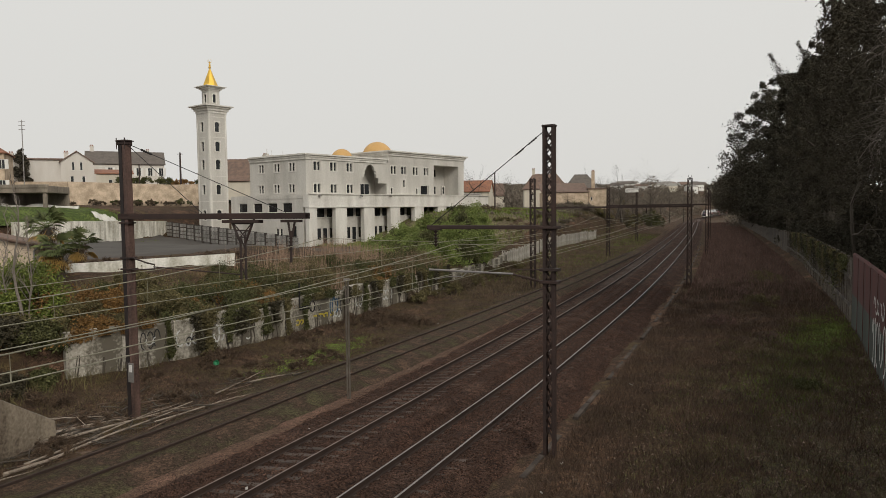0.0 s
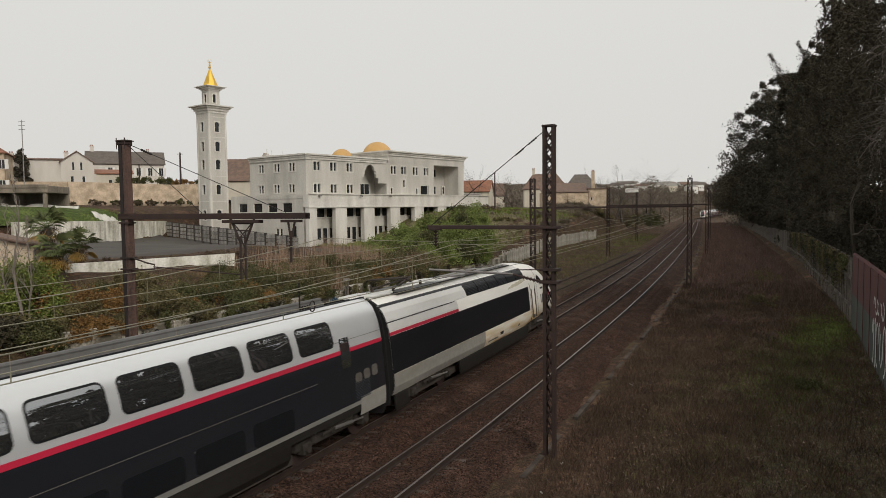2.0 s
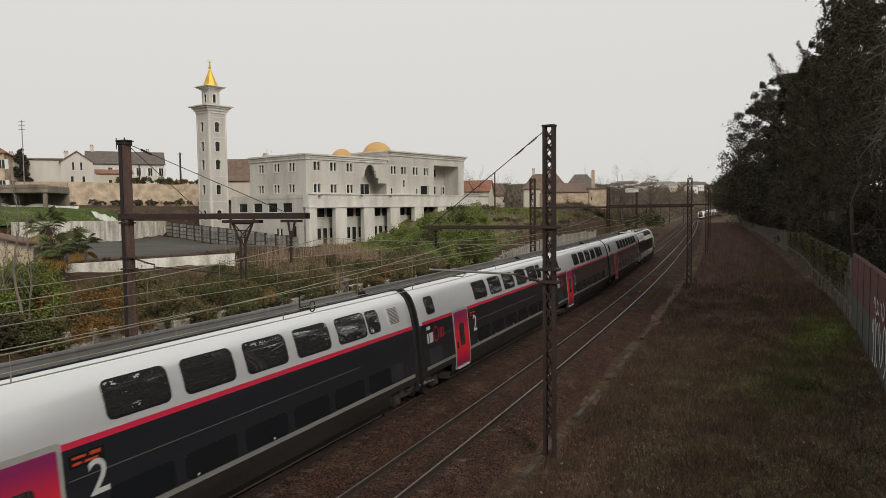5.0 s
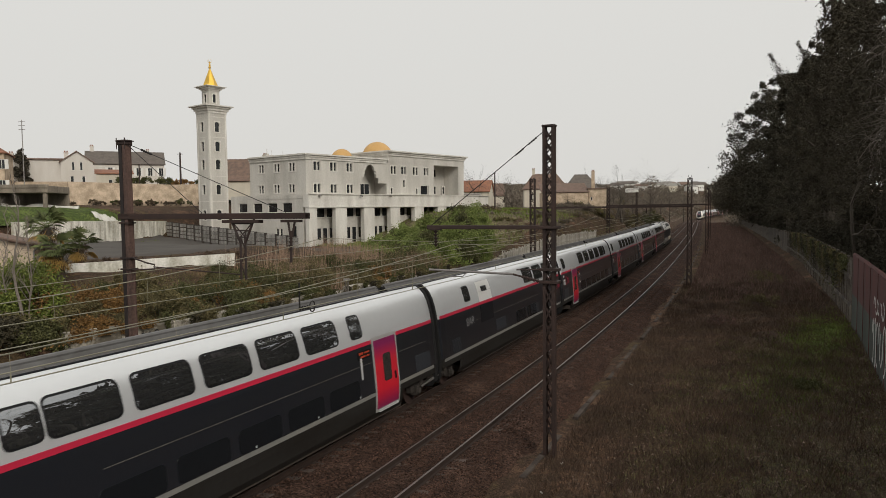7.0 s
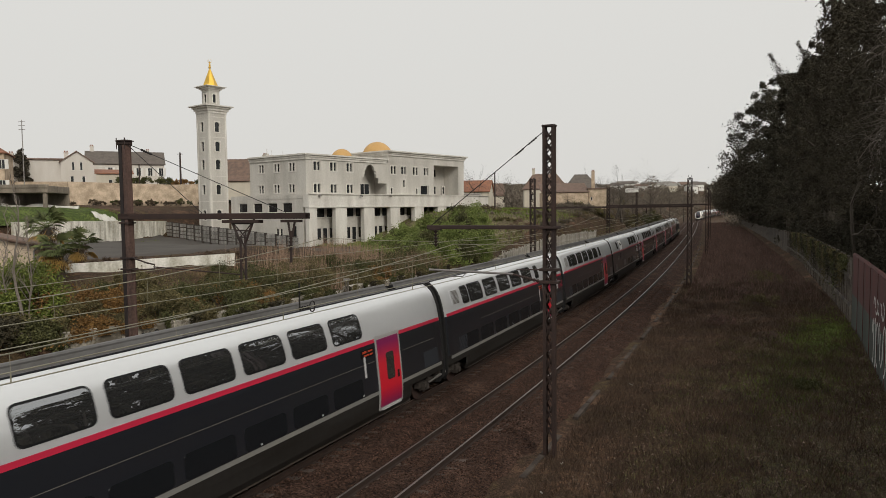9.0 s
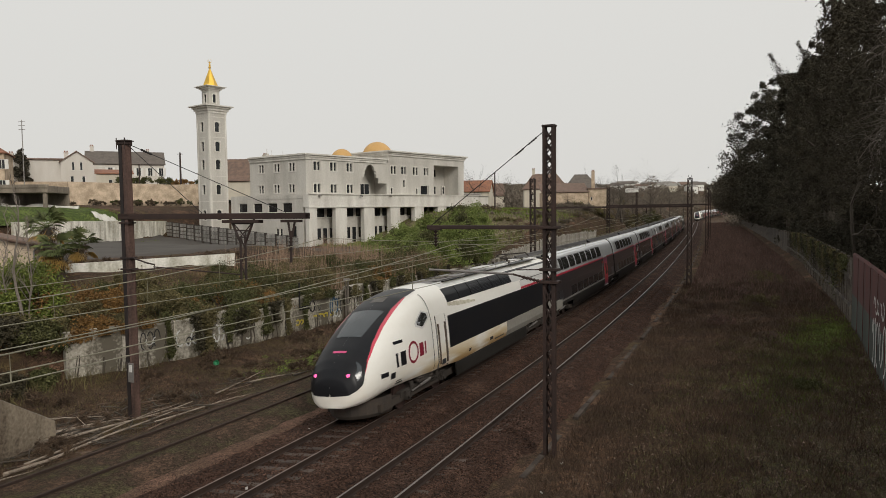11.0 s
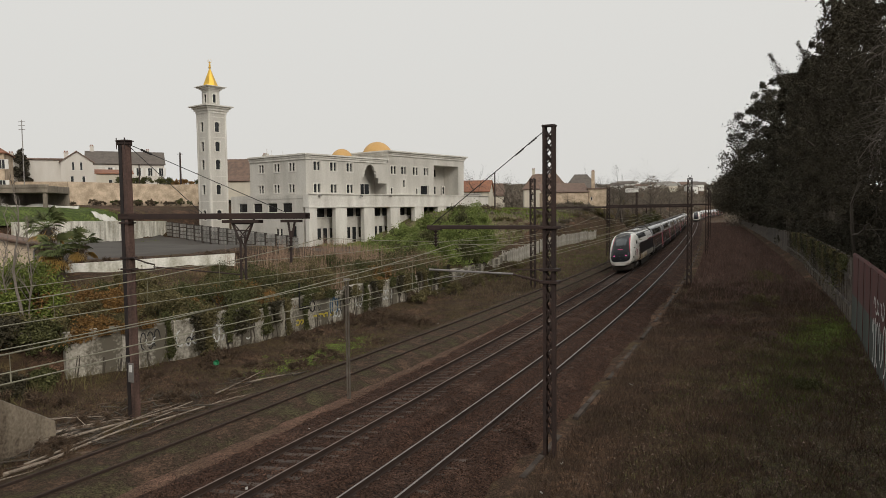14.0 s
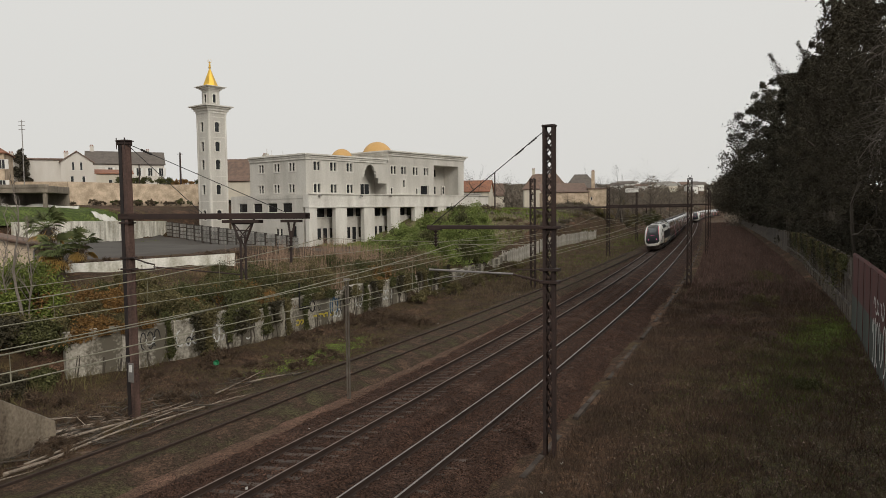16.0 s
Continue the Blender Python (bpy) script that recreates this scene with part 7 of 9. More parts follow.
house(-2.0, 126, -10, 8.5, 5, 4.0, 9.4, 9.6, H_WHITE, H_CONC, "white flat-roofed outbuilding behind shrubs", lean=True, over=0.15)
house(25.7, 180, -3, 11.7, 8, 1.0, 10.8, 13.2, H_STONE, H_BROWN, "tan stone barn with an old brown tiled roof", lean=True)
house(37.6, 180, -6, 4.6, 8, 0.0, 11.6, 11.9, H_STONE, H_BROWN, "narrow tan stone house end with tall chimney", front=[(0.5, 8.6, 0.5, 0.9)], lean=True, chimneys=[(1.2, 0.8, 16.0)])
house(33.6, 189, -4, 8.6, 9, 5.0, 11.6, 15.8, H_STONE, H_SLATE, "stone house with a steep dark slate hipped roof", hip=3.0)
house(24.0, 205, -4, 12.6, 10, 5.0, 12.4, 16.8, H_CREAM, H_BROWN, "large old house with a tall brown roof", hip=3.2, front=[(1.5, 9.4, 0.9, 1.5), (4.5, 9.4, 0.9, 1.5)], chimneys=[(3.0, 5, 18.2)])
house(7.0, 190, 6, 10.0, 8, 6.0, 10.4, 13.6, H_CREAM, H_BROWN, "old village house among bare trees", front=[(2, 8, 0.8, 1.2)], chimneys=[(2.0, 4, 14)])


def far_town():
    rnd = random.Random(21)
    for k in range(26):
        dep = rnd.uniform(620, 1000)
        ang = 0.236 + 0.158 * (k + rnd.random()) / 26
        x = ang * dep
        i = int(np.hypot(_X - x, _Y - dep).argmin())
        z = float(height(_S[i], (x - _X[i]) * math.cos(_T[i]) - (dep - _Y[i]) * math.sin(_T[i]))) + 1.0
        w, h = rnd.uniform(8, 14), rnd.uniform(3.5, 6)
        house(x, dep, rnd.uniform(-30, 30), w, 9, z - 4, z + h, z + h + rnd.uniform(1.6, 3), rnd.choice([H_WHITE, H_CREAM, H_WHITE]), rnd.choice([H_SLATE, H_BROWN, H_CONC]), "distant pale house with a pitched roof on the hillside", front=[(w * 0.2, z + 0.8, 1.2, 1.4), (w * 0.6, z + 0.8, 1.2, 1.4)], group="houses of the distant hill")


far_town()


H_SHELTER = mat("brown_grey_old_concrete", (0.27, 0.23, 0.185), (0.12, 0.1, 0.08), 0.9, scale=0.8, fine=8, amount=0.6, streak=(1, 1, 0.3))


def shelter():
    """Open concrete shelter on the bank."""
    t = thing("shelter", "open grey concrete shelter with square posts", "shelter", Matrix.Translation((-66.6, 81.6, 0)) @ Matrix.Rotation(radians(9), 4, "Z"))
    part("roof", Geo().box((0, 0, 9.5), (19.2, 7, 10.35), bevel=0.04), H_SHELTER, t)
    part("fascia", Geo().box((-0.1, -0.12, 10.1), (19.3, 0.0, 10.5), bevel=0.02), H_SHELTER, t)
    for x in (1.2, 5.0, 9.0, 13.2, 18.5):
        part("post", Geo().box((x, 0.2, 6.4), (x + 0.42, 0.6, 9.5), bevel=0.02), H_SHELTER, t)
    part("rear_wall", Geo().box((0, 6.6, 6.4), (19.2, 6.9, 9.5)), H_SHELTER, t)


shelter()


def shed():
    """Beige garden building with a sloping tiled roof close behind the wall."""
    t = thing("shed", "beige rendered shed with sloping tiled roof and downpipe", "shed", Matrix.Translation((-33.0, 39.0, 0)) @ Matrix.Rotation(radians(10), 4, "Z"))
    w = 9.3
    pts = [(0, 1.5), (w, 1.5), (w, 5.15), (0, 7.2)]
    g = Geo()
    g.face([(x, 0, z) for x, z in pts])
    g.face([(x, 1.8, z) for x, z in reversed(pts)])
    g.face([(w, 0, 1.5), (w, 1.8, 1.5), (w, 1.8, 5.15), (w, 0, 5.15)])
    part("wall", g, mat("beige_shed_render", (0.6, 0.49, 0.37), (0.42, 0.34, 0.26), 0.9, scale=0.8, fine=9, amount=0.5), t)
    g = Geo()
    a = [(-0.3, 7.35), (w + 0.5, 5.12), (w + 0.5, 5.26), (-0.3, 7.5)]
    g.face([(x, -0.35, z) for x, z in a])
    g.face([(x, 2.0, z) for x, z in reversed(a)])
    for k in range(4):
        j = (k + 1) % 4
        g.face([(a[k][0], -0.35, a[k][1]), (a[k][0], 2.0, a[k][1]), (a[j][0], 2.0, a[j][1]), (a[j][0], -0.35, a[j][1])])
    for k in range(10):
        x0 = k * (w + 0.5) / 10
        z0 = 7.44 - (7.44 - 5.2) * k / 10
        g.tube((x0, -0.36, z0 + 0.02), (x0 + 1.0, -0.36, z0 - 0.2), 0.09, n=6)
    part("roof", g, H_BROWN, t)
    g = Geo().path([Vector((w + 0.3, -0.25, 5.15)), Vector((w + 0.05, -0.15, 4.9)), Vector((w + 0.05, -0.15, 1.6))], 0.06, 8)
    part("downpipe", g, M_GREYTUBE, t)


shed()


def pole(x, y, z0, z1, r, label, name="utility_pole", m=M_STEEL, arms=0):
    t = thing(name, label, "pole", Matrix.Translation((x, y, 0)))
    part("shaft", Geo().tube((0, 0, z0), (0, 0, z1), r, r * 0.7, 8), m, t)
    for k in range(arms):
        part("crossarm", Geo().tube((-0.5, 0, z1 - 0.3 - 0.6 * k), (0.5, 0, z1 - 0.3 - 0.6 * k), 0.04, n=5), m, t)


pole(-65.6, 110, 8, 21.6, 0.09, "thin grey radio antenna mast behind a house", "antenna_mast", M_GREYTUBE, 3)
pole(-48.5, 130, 8, 17.9, 0.22, "dark wooden telegraph pole above the garden wall", arms=1)
pole(-57, 132, 8, 16.0, 0.16, "short wooden telegraph pole on the hill")
pole(9.0, 120, 4, 13, 0.15, "wooden pole among shrubs")

M_POST = mat("dull_brown_grey_steel", (0.16, 0.14, 0.12), (0.08, 0.065, 0.052), 0.6, 0.3, scale=2, fine=16, amount=0.6)
# grey tubular post beside the siding, and the little track sign
_t = thing("trackside_post", "plain grey galvanised steel post beside the siding", "post", Matrix.Translation((-3.8, 27.3, 0)))
part("shaft", Geo().box((-0.075, -0.05, -0.5), (-0.018, 0.05, 4.35)).box((0.018, -0.05, -0.5), (0.075, 0.05, 4.35)), M_POST, _t)
part("cap", Geo().box((-0.12, -0.08, 4.35), (0.12, 0.08, 4.42)), M_GREYTUBE, _t)
_t = thing("track_sign", "small pale marker sign on a short post", "sign", at_line(88, -8.8, -0.2))
part("shaft", Geo().tube((0, 0, -0.2), (0, 0, 1.6), 0.05, n=6), M_STEEL, _t)
part("plate", Geo().box((-0.25, -0.03, 1.45), (0.25, 0.0, 1.85), bevel=0.01), H_CREAM, _t)


def tarps():
    """White sheeting and rubble on the bank above the yard."""
    m = mat("dirty_white_sheeting", (0.62, 0.6, 0.56), (0.4, 0.38, 0.34), 0.8, scale=1.5, fine=9, amount=0.4)
    for x0, y0, x1, y1, w, sd in ((-59.5, 84.0, -46.0, 88.5, 1.1, 1), (-43.2, 86.2, -41.0, 88.6, 1.7, 5), (-30.5, 104.0, -26.0, 107.0, 1.2, 3)):
        rnd = random.Random(sd)
        rows = []
        n = 24
        for k in range(n + 1):
            f = k / n
            cx, cy = x0 + (x1 - x0) * f, y0 + (y1 - y0) * f
            d = Vector((y1 - y0, x0 - x1, 0)).normalized()
            row = []
            for j in range(6):
                p = Vector((cx, cy, 0)) + d * w * (j / 5 - 0.5) * (1 + 0.3 * math.sin(k * 1.7))
                i = int(np.hypot(_X - p.x, _Y - p.y).argmin())
                z = ground_z(_S[i], (p.x - _X[i]) * math.cos(_T[i]) - (p.y - _Y[i]) * math.sin(_T[i]))
                row.append((p.x, p.y, z + 0.42 * math.sin(math.pi * j / 5) * (1 + 0.3 * math.sin(k * 0.8 + sd)) + rnd.uniform(-0.05, 0.05)))
            rows.append(row)
        tagged(part("tarpaulin", Geo().sheet(rows), m, smooth=True), "crumpled dirty white sheeting lying on the bank", "tarpaulin", "sheeting")
    rnd = random.Random(6)
    for k in range(14):
        x, y = -58.5 + rnd.uniform(-2, 2), 82.5 + rnd.uniform(-1, 1)
        r = rnd.uniform(0.2, 0.5)
        tagged(part("rubble", Geo().box((-r, -r * 0.7, -r * 0.5), (r, r * 0.7, r * 0.5), bevel=r * 0.25), H_STONE, m=Matrix.Translation((x, y, 7.9 + r * 0.4)) @ Euler((rnd.uniform(-0.5, 0.5), rnd.uniform(-0.5, 0.5), rnd.uniform(0, 6))).to_matrix().to_4x4()), "broken block of tan building stone on the bank", "rubble", "rubble heap")


tarps()


def sign_board():
    """Pale board on two posts among the far trees."""
    t = thing("sign_board", "wide white sign board on two posts among bare trees", "sign", Matrix.Translation((60.1, 230, 0)) @ Matrix.Rotation(radians(-12), 4, "Z"))
    part("board", Geo().box((0, 0, 11.5), (4.2, 0.12, 12.9), bevel=0.02), H_WHITE, t)
    part("frame", Geo().box((-0.05, -0.03, 12.9), (4.25, 0.15, 13.05), bevel=0.02), H_BROWN, t)
    for x in (0.6, 3.6):
        part("post", Geo().tube((x, 0.2, 0.0), (x, 0.2, 12.8), 0.12, n=8), M_STEEL, t)


sign_board()


# ---------- plants ----------
L_DARK = leafmat("dark_evergreen_needles", (0.056, 0.049, 0.036), (0.076, 0.067, 0.05), 0.9, 0.05)
# darker evergreen copy: shade of the low thicket is in the colour; some trees share it
L_HOLM_SHADED = leafmat("dull_shaded_evergreen_leaves", (0.042, 0.039, 0.029), (0.062, 0.057, 0.043), 0.9, 0.05)
L_IVY = leafmat("ivy_leaves", (0.046, 0.049, 0.018), (0.1, 0.1, 0.04))
L_WEED = leafmat("low_green_brown_weeds", (0.085, 0.088, 0.036), (0.18, 0.165, 0.08))
L_CREEP = leafmat("dark_bare_creeper", (0.03, 0.026, 0.016), (0.07, 0.06, 0.036))
L_GREEN = leafmat("fresh_green_leaves", (0.105, 0.14, 0.032), (0.21, 0.245, 0.078))
L_OLIVE = leafmat("olive_shrub_leaves", (0.076, 0.065, 0.03), (0.155, 0.13, 0.06))
L_RUST = leafmat("rust_brown_leaves", (0.12, 0.066, 0.024), (0.24, 0.135, 0.045))
L_REED = leafmat("dry_reed_stalks", (0.2, 0.135, 0.098), (0.34, 0.235, 0.17))
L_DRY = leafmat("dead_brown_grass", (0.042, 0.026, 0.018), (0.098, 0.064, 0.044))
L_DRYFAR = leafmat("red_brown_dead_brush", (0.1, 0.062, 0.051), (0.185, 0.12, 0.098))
L_GRASS = leafmat("spring_grass", (0.08, 0.11, 0.02), (0.17, 0.21, 0.045))
L_PALM = leafmat("palm_frond", (0.065, 0.085, 0.03), (0.13, 0.145, 0.06))
L_PALMDRY = leafmat("dead_palm_frond", (0.25, 0.15, 0.04), (0.38, 0.24, 0.07))
L_BRUSH = leafmat("dull_twiggy_brush", (0.075, 0.056, 0.037), (0.16, 0.12, 0.08))
L_STRAW = leafmat("olive_straw_grass", (0.095, 0.073, 0.046), (0.18, 0.138, 0.09))
L_WOODS = leafmat("brown_winter_brush", (0.12, 0.1, 0.078), (0.18, 0.15, 0.12))
L_BARK = mat("grey_brown_bark", (0.09, 0.075, 0.06), (0.05, 0.042, 0.035), 0.95, scale=2, fine=20, bump=0.4, streak=(1, 1, 0.3))
L_PALE = mat("pale_bare_twigs", (0.22, 0.187, 0.16), (0.12, 0.1, 0.085), 0.9, scale=3, fine=20, bump=0.1)
L_DEADWOOD = mat("dead_brushwood", (0.19, 0.135, 0.1), (0.075, 0.053, 0.04), 0.95, scale=3, fine=20, bump=0.2)


def leaf_quads(p, size, rng, flat=0.0, long_=1.8):
    """Rhombic leaves at points p."""
    n = len(p)
    a = rng.normal(size=(n, 3))
    a[:, 2] *= 1 - flat
    a /= np.linalg.norm(a, axis=1, keepdims=True)
    b = np.cross(a, rng.normal(size=(n, 3)))
    b /= np.linalg.norm(b, axis=1, keepdims=True) + 1e-9
    s = np.reshape(size, (-1, 1)) * rng.uniform(0.6, 1.4, (n, 1))
    v = np.stack([p - a * s * long_ / 2, p + b * s / 2, p + a * s * long_ / 2, p - b * s / 2], 1).reshape(-1, 3)
    return v, np.arange(4 * n).reshape(-1, 4)


def clump_points(centres, radii, per, rng, shell=0.55):
    out = []
    for c, r in zip(centres, radii):
        d = rng.normal(size=(per, 3))
        d /= np.linalg.norm(d, axis=1, keepdims=True)
        d *= rng.uniform(0.65, 1.35, 3) * np.exp(rng.normal(size=(per, 1)) * 0.22)
        out.append(c + d * (r * rng.uniform(shell, 1.0, (per, 1)) ** 0.7) * rng.uniform(0.6, 1.1, (per, 1)))
    return np.concatenate(out)


def branch_tubes(rng, base, direction, length, radius, depth, g, tips, spread=0.6, droop=0.0, n=4, split=3, shrink=0.66):
    """Recursive bare branches."""
    p, d = Vector(base), Vector(direction).normalized()
    r = radius
    seg = 4 if depth > 1 else 3
    for k in range(seg):
        d = (d + Vector(rng.normal(size=3)) * 0.13 + Vector((0, 0, -droop))).normalized()
        q = p + d * (length / seg)
        r1 = max(radius * (1 - 0.5 * (k + 1) / seg), 0.006)
        g.tube(p, q, r, r1, n=max(3, n), caps=False)
        p, r = q, r1
        if depth > 0 and k >= 1:
            for _ in range(1 if k < seg - 1 else split - 1):
                e = (d + Vector(rng.normal(size=3)) * spread).normalized()
                branch_tubes(rng, p, e, length * shrink * rng.uniform(0.75, 1.15), r * 0.65, depth - 1, g, tips, spread, droop, n - 1, split, shrink)
    tips.append(p)


def tree(x, y, z, h, r, label, leaf, lsize, clumps, per, seed, shape="round", low=0.25, name="tree", group="", bark=L_BARK, trunk_r=None, spikes=0, lump=(0.12, 0.24), leaders=()):
    """Tapered trunk with limbs, crown of leafy clumps with gaps."""
    rng = np.random.default_rng(seed)
    t = thing(name, label, "tree", Matrix.Translation((x, y, z)), group)
    cs, rs = [], []
    while len(cs) < clumps:
        f = rng.uniform(low, 1.0)
        if shape == "cone":
            rad = r * (1.05 - f) ** 0.8 * (0.8 + 0.4 * rng.random())
        elif shape == "column":
            rad = r * (0.75 + 0.25 * math.sin(f * 9 + seed)) * min(1, (1.03 - f) * 3.2)
        else:
            q = (f - low) / (1 - low)
            rad = r * math.sqrt(max(0.02, 1 - (2 * q - 0.9) ** 2 / 1.25)) * (0.75 + 0.35 * rng.random())
        a = rng.uniform(0, 2 * math.pi)
        rr = rad * math.sqrt(rng.uniform(0.25, 1))
        cs.append(np.array((rr * math.cos(a), rr * math.sin(a), f * h)))
        rs.append(r * rng.uniform(*lump) * (0.6 if f > 0.85 else 1))
    g = Geo()
    tr = trunk_r or h * 0.022
    g.tube((0, 0, -0.5), (0.1, 0.05, h * 0.45), tr, tr * 0.7, 10)
    g.tube((0.1, 0.05, h * 0.45), (0, 0, h * 0.92), tr * 0.7, tr * 0.12, 8)
    part("trunk", g, bark, t)
    g = Geo()
    for c in cs[:: max(1, len(cs) // 26)]:
        zz = max(h * 0.12, c[2] - 0.35 * math.hypot(c[0], c[1]) - h * 0.06)
        g.tube((0, 0, zz), tuple(c), tr * 0.28, tr * 0.08, 5, caps=False)
    part("limbwork", g, bark, t)
    pts = [clump_points(cs, rs, per, rng)]
    for _ in range(spikes):
        f, a = rng.uniform(0.35, 0.97), rng.uniform(0, 2 * math.pi)
        rad = 0.9 * (r * (1.05 - f) ** 0.8 if shape == "cone" else r * math.sqrt(max(0.03, 1 - (2 * f - 0.9) ** 2 / 1.25)))
        c = np.array((rad * math.cos(a), rad * math.sin(a), f * h))
        d = np.array((0.4 * math.cos(a), 0.4 * math.sin(a), 1.0)) + rng.normal(size=3) * 0.15
        u = rng.uniform(-0.15, 1, (420, 1))
        pts.append(c + d * u * rng.uniform(2.2, 4.2) + rng.normal(size=(420, 3)) * (0.42 * (1.05 - u)) * (0.7 + 0.5 * np.sin(u * 17)))
    for a, b in leaders:
        u = rng.uniform(0, 1, (900, 1))
        pts.append(np.array(a) + (np.array(b) - np.array(a)) * u + rng.normal(size=(900, 3)) * 0.8 * (1.15 - u) * (0.75 + 0.4 * np.sin(u * 21)))
    v, f = leaf_quads(np.concatenate(pts), lsize, rng, 0.2)
    part("crown", raw("crown", v, f, leaf), None, t)
    return t


def bush(x, y, z, r, h, label, leaf, lsize, clumps, per, seed, group="", name="bush", long_=1.8):
    rng = np.random.default_rng(seed)
    t = thing(name, label, "shrub", Matrix.Translation((x, y, z)), group)
    a = rng.uniform(0, 2 * math.pi, clumps)
    q = np.sqrt(rng.uniform(0, 1, clumps))
    hz = rng.uniform(0.1, 1, clumps)
    k = np.sqrt(np.maximum(0.1, 1 - hz ** 2 * 0.8))
    cs = np.stack([r * q * k * np.cos(a), r * q * k * np.sin(a), h * hz * 0.9], 1)
    rs = rng.uniform(0.2, 0.42, clumps) * min(r, h)
    v, f = leaf_quads(clump_points(cs, rs, per, rng, 0.3), lsize, rng, 0.0, long_)
    part("foliage", raw("foliage", v, f, leaf), None, t)
    g = Geo()
    for c in cs[::2]:
        g.tube((c[0] * 0.15, c[1] * 0.15, -0.3), tuple(c), 0.03, 0.008, 4, caps=False)
    part("stemwork", g, L_BARK, t, kind="stuff")
    return t


def bare_tree(x, y, z, h, label, seed, depth=4, droop=0.0, r=0.14, mats=None, spread=0.6, group="", lean=(0, 0, 1), shrink=0.66):
    rng = np.random.default_rng(seed)
    t = thing("bare_tree", label, "tree", Matrix.Translation((x, y, z)), group)
    g, tips = Geo(), []
    branch_tubes(rng, (0, 0, -0.3), lean, h * 0.55, r, depth, g, tips, spread, droop, 6, 3, shrink)
    part("branchwork", g, mats or L_BARK, t)
    return t


def blades(name, label, leaf, n, s0, s1, l0, l1, hmin, hmax, w, seed, density=None, category="grass", lean=0.35):
    """Upright blades scattered over a stretch of ground."""
    rng = np.random.default_rng(seed)
    s, l = rng.uniform(s0, s1, n), rng.uniform(l0, l1, n)
    if density is not None:
        keep = rng.random(n) < density(s, l)
        s, l = s[keep], l[keep]
    n = len(s)
    t = np.interp(s, _S, _T)
    x, y = np.interp(s, _S, _X) + l * np.cos(t), np.interp(s, _S, _Y) - l * np.sin(t)
    z = height(s, l) + rough(s, l)
    a = rng.uniform(0, 2 * math.pi, n)
    h = rng.uniform(hmin, hmax, n)
    dx, dy = np.cos(a) * w / 2, np.sin(a) * w / 2
    le = rng.normal(size=(n, 2)) * lean * h[:, None]
    v = np.stack([np.stack([x - dx, y - dy, z - 0.03], 1), np.stack([x + dx, y + dy, z - 0.03], 1), np.stack([x + le[:, 0], y + le[:, 1], z + h], 1)], 1).reshape(-1, 3)
    return tagged(new(name, raw(name, v, np.arange(3 * n).reshape(-1, 3), leaf)), label, category, kind="stuff")


def patch(cx, cl, rs, rl):
    return lambda s, l: np.clip(1.4 * np.exp(-((s - cx) / rs) ** 2 - ((l - cl) / rl) ** 2), 0, 1)


def clumpy(scale=0.8, power=1.0):
    return lambda s, l: np.clip(0.5 + 0.5 * np.sin(s * scale + 1.7 * np.sin(l * scale * 1.3)) * np.sin(l * scale * 1.7 + np.sin(s * scale * 0.6)), 0, 1) ** power


# dark evergreens behind the right-hand wall; one has leaning leading shoots
LEAN = (((-2.6, 0, 25.0), (-5.9, 0, 30.4)), ((1.2, 0, 26.0), (-1.5, 0, 32.2)), ((-5.4, 0, 22.5), (-7.0, 0, 26.0)))
def P(px, dep):
    return (px - 784) / 1235 * dep


for k, (s_, l_, h_, r_, shp, leaf_) in enumerate((
        (62, 25, 33, 8, "round", L_DARK), (74, 24, 24.5, 6.5, "round", L_DARK), (84, 22.5, 28.5, 6.0, "cone", L_DARK), (92, 22, 32, 5.5, "cone", L_DARK),
        (101, 22, 36, 4.6, "column", L_DARK), (110, 22.5, 30, 4.2, "column", L_HOLM_SHADED), (119, 21.5, 28, 5.2, "cone", L_HOLM_SHADED), (128, 22, 29, 6.4, "cone", L_DARK),
        (139, 21, 29, 8, "cone", L_HOLM_SHADED), (152, 21.5, 31, 9.5, "round", L_HOLM_SHADED), (172, 21, 30.5, 11, "round", L_HOLM_SHADED), (192, 20.5, 22, 10, "round", L_DARK),
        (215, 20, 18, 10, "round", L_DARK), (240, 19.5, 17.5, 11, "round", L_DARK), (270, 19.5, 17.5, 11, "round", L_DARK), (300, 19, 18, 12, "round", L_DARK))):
    p_ = line(s_, l_)
    tree(p_.x, p_.y, 0.0, h_, r_, "tall dark evergreen tree behind the old wall", leaf_, 0.125 if s_ < 130 else 0.22, 190, 200 if s_ < 130 else 140, 100 + k, shp, 0.17 if s_ < 180 else 0.3, "evergreen_tree", "evergreens behind the wall", spikes=9 if 70 < s_ < 100 else 0, leaders=LEAN if s_ == 128 else (), lump=(0.08, 0.2) if 100 < s_ < 180 else (0.12, 0.24))
for k, (s_, l_, h_, r_) in enumerate(((-14, 28, 10, 5), (0, 27, 11, 5), (11, 29, 12, 5), (20, 30, 9, 5), (30, 31, 11, 5), (36.5, 29, 21.5, 4.2), (42.5, 27, 28, 5.5), (49, 28, 27, 6), (58, 34, 16, 6))):
    p_ = line(s_, l_)
    tree(p_.x, p_.y, 0.0, h_, r_, "tall dark evergreen tree behind the old wall", L_DARK, 0.3, 230 if h_ > 20 else 110, 130, 160 + k, "round", 0.1, "evergreen_tree", "evergreens behind the wall")
for k, (s_, l_, h_) in enumerate(((24, 26, 17), (29, 27.5, 19), (34, 26, 18), (55, 29, 17), (61, 30, 18))):
    p_ = line(s_, l_)
    bare_tree(p_.x, p_.y, 0.3, h_, "tall bare tree behind the old wall", 240 + k, 4, 0.0, 0.24, L_BARK, 0.55, "bare trees behind the wall")
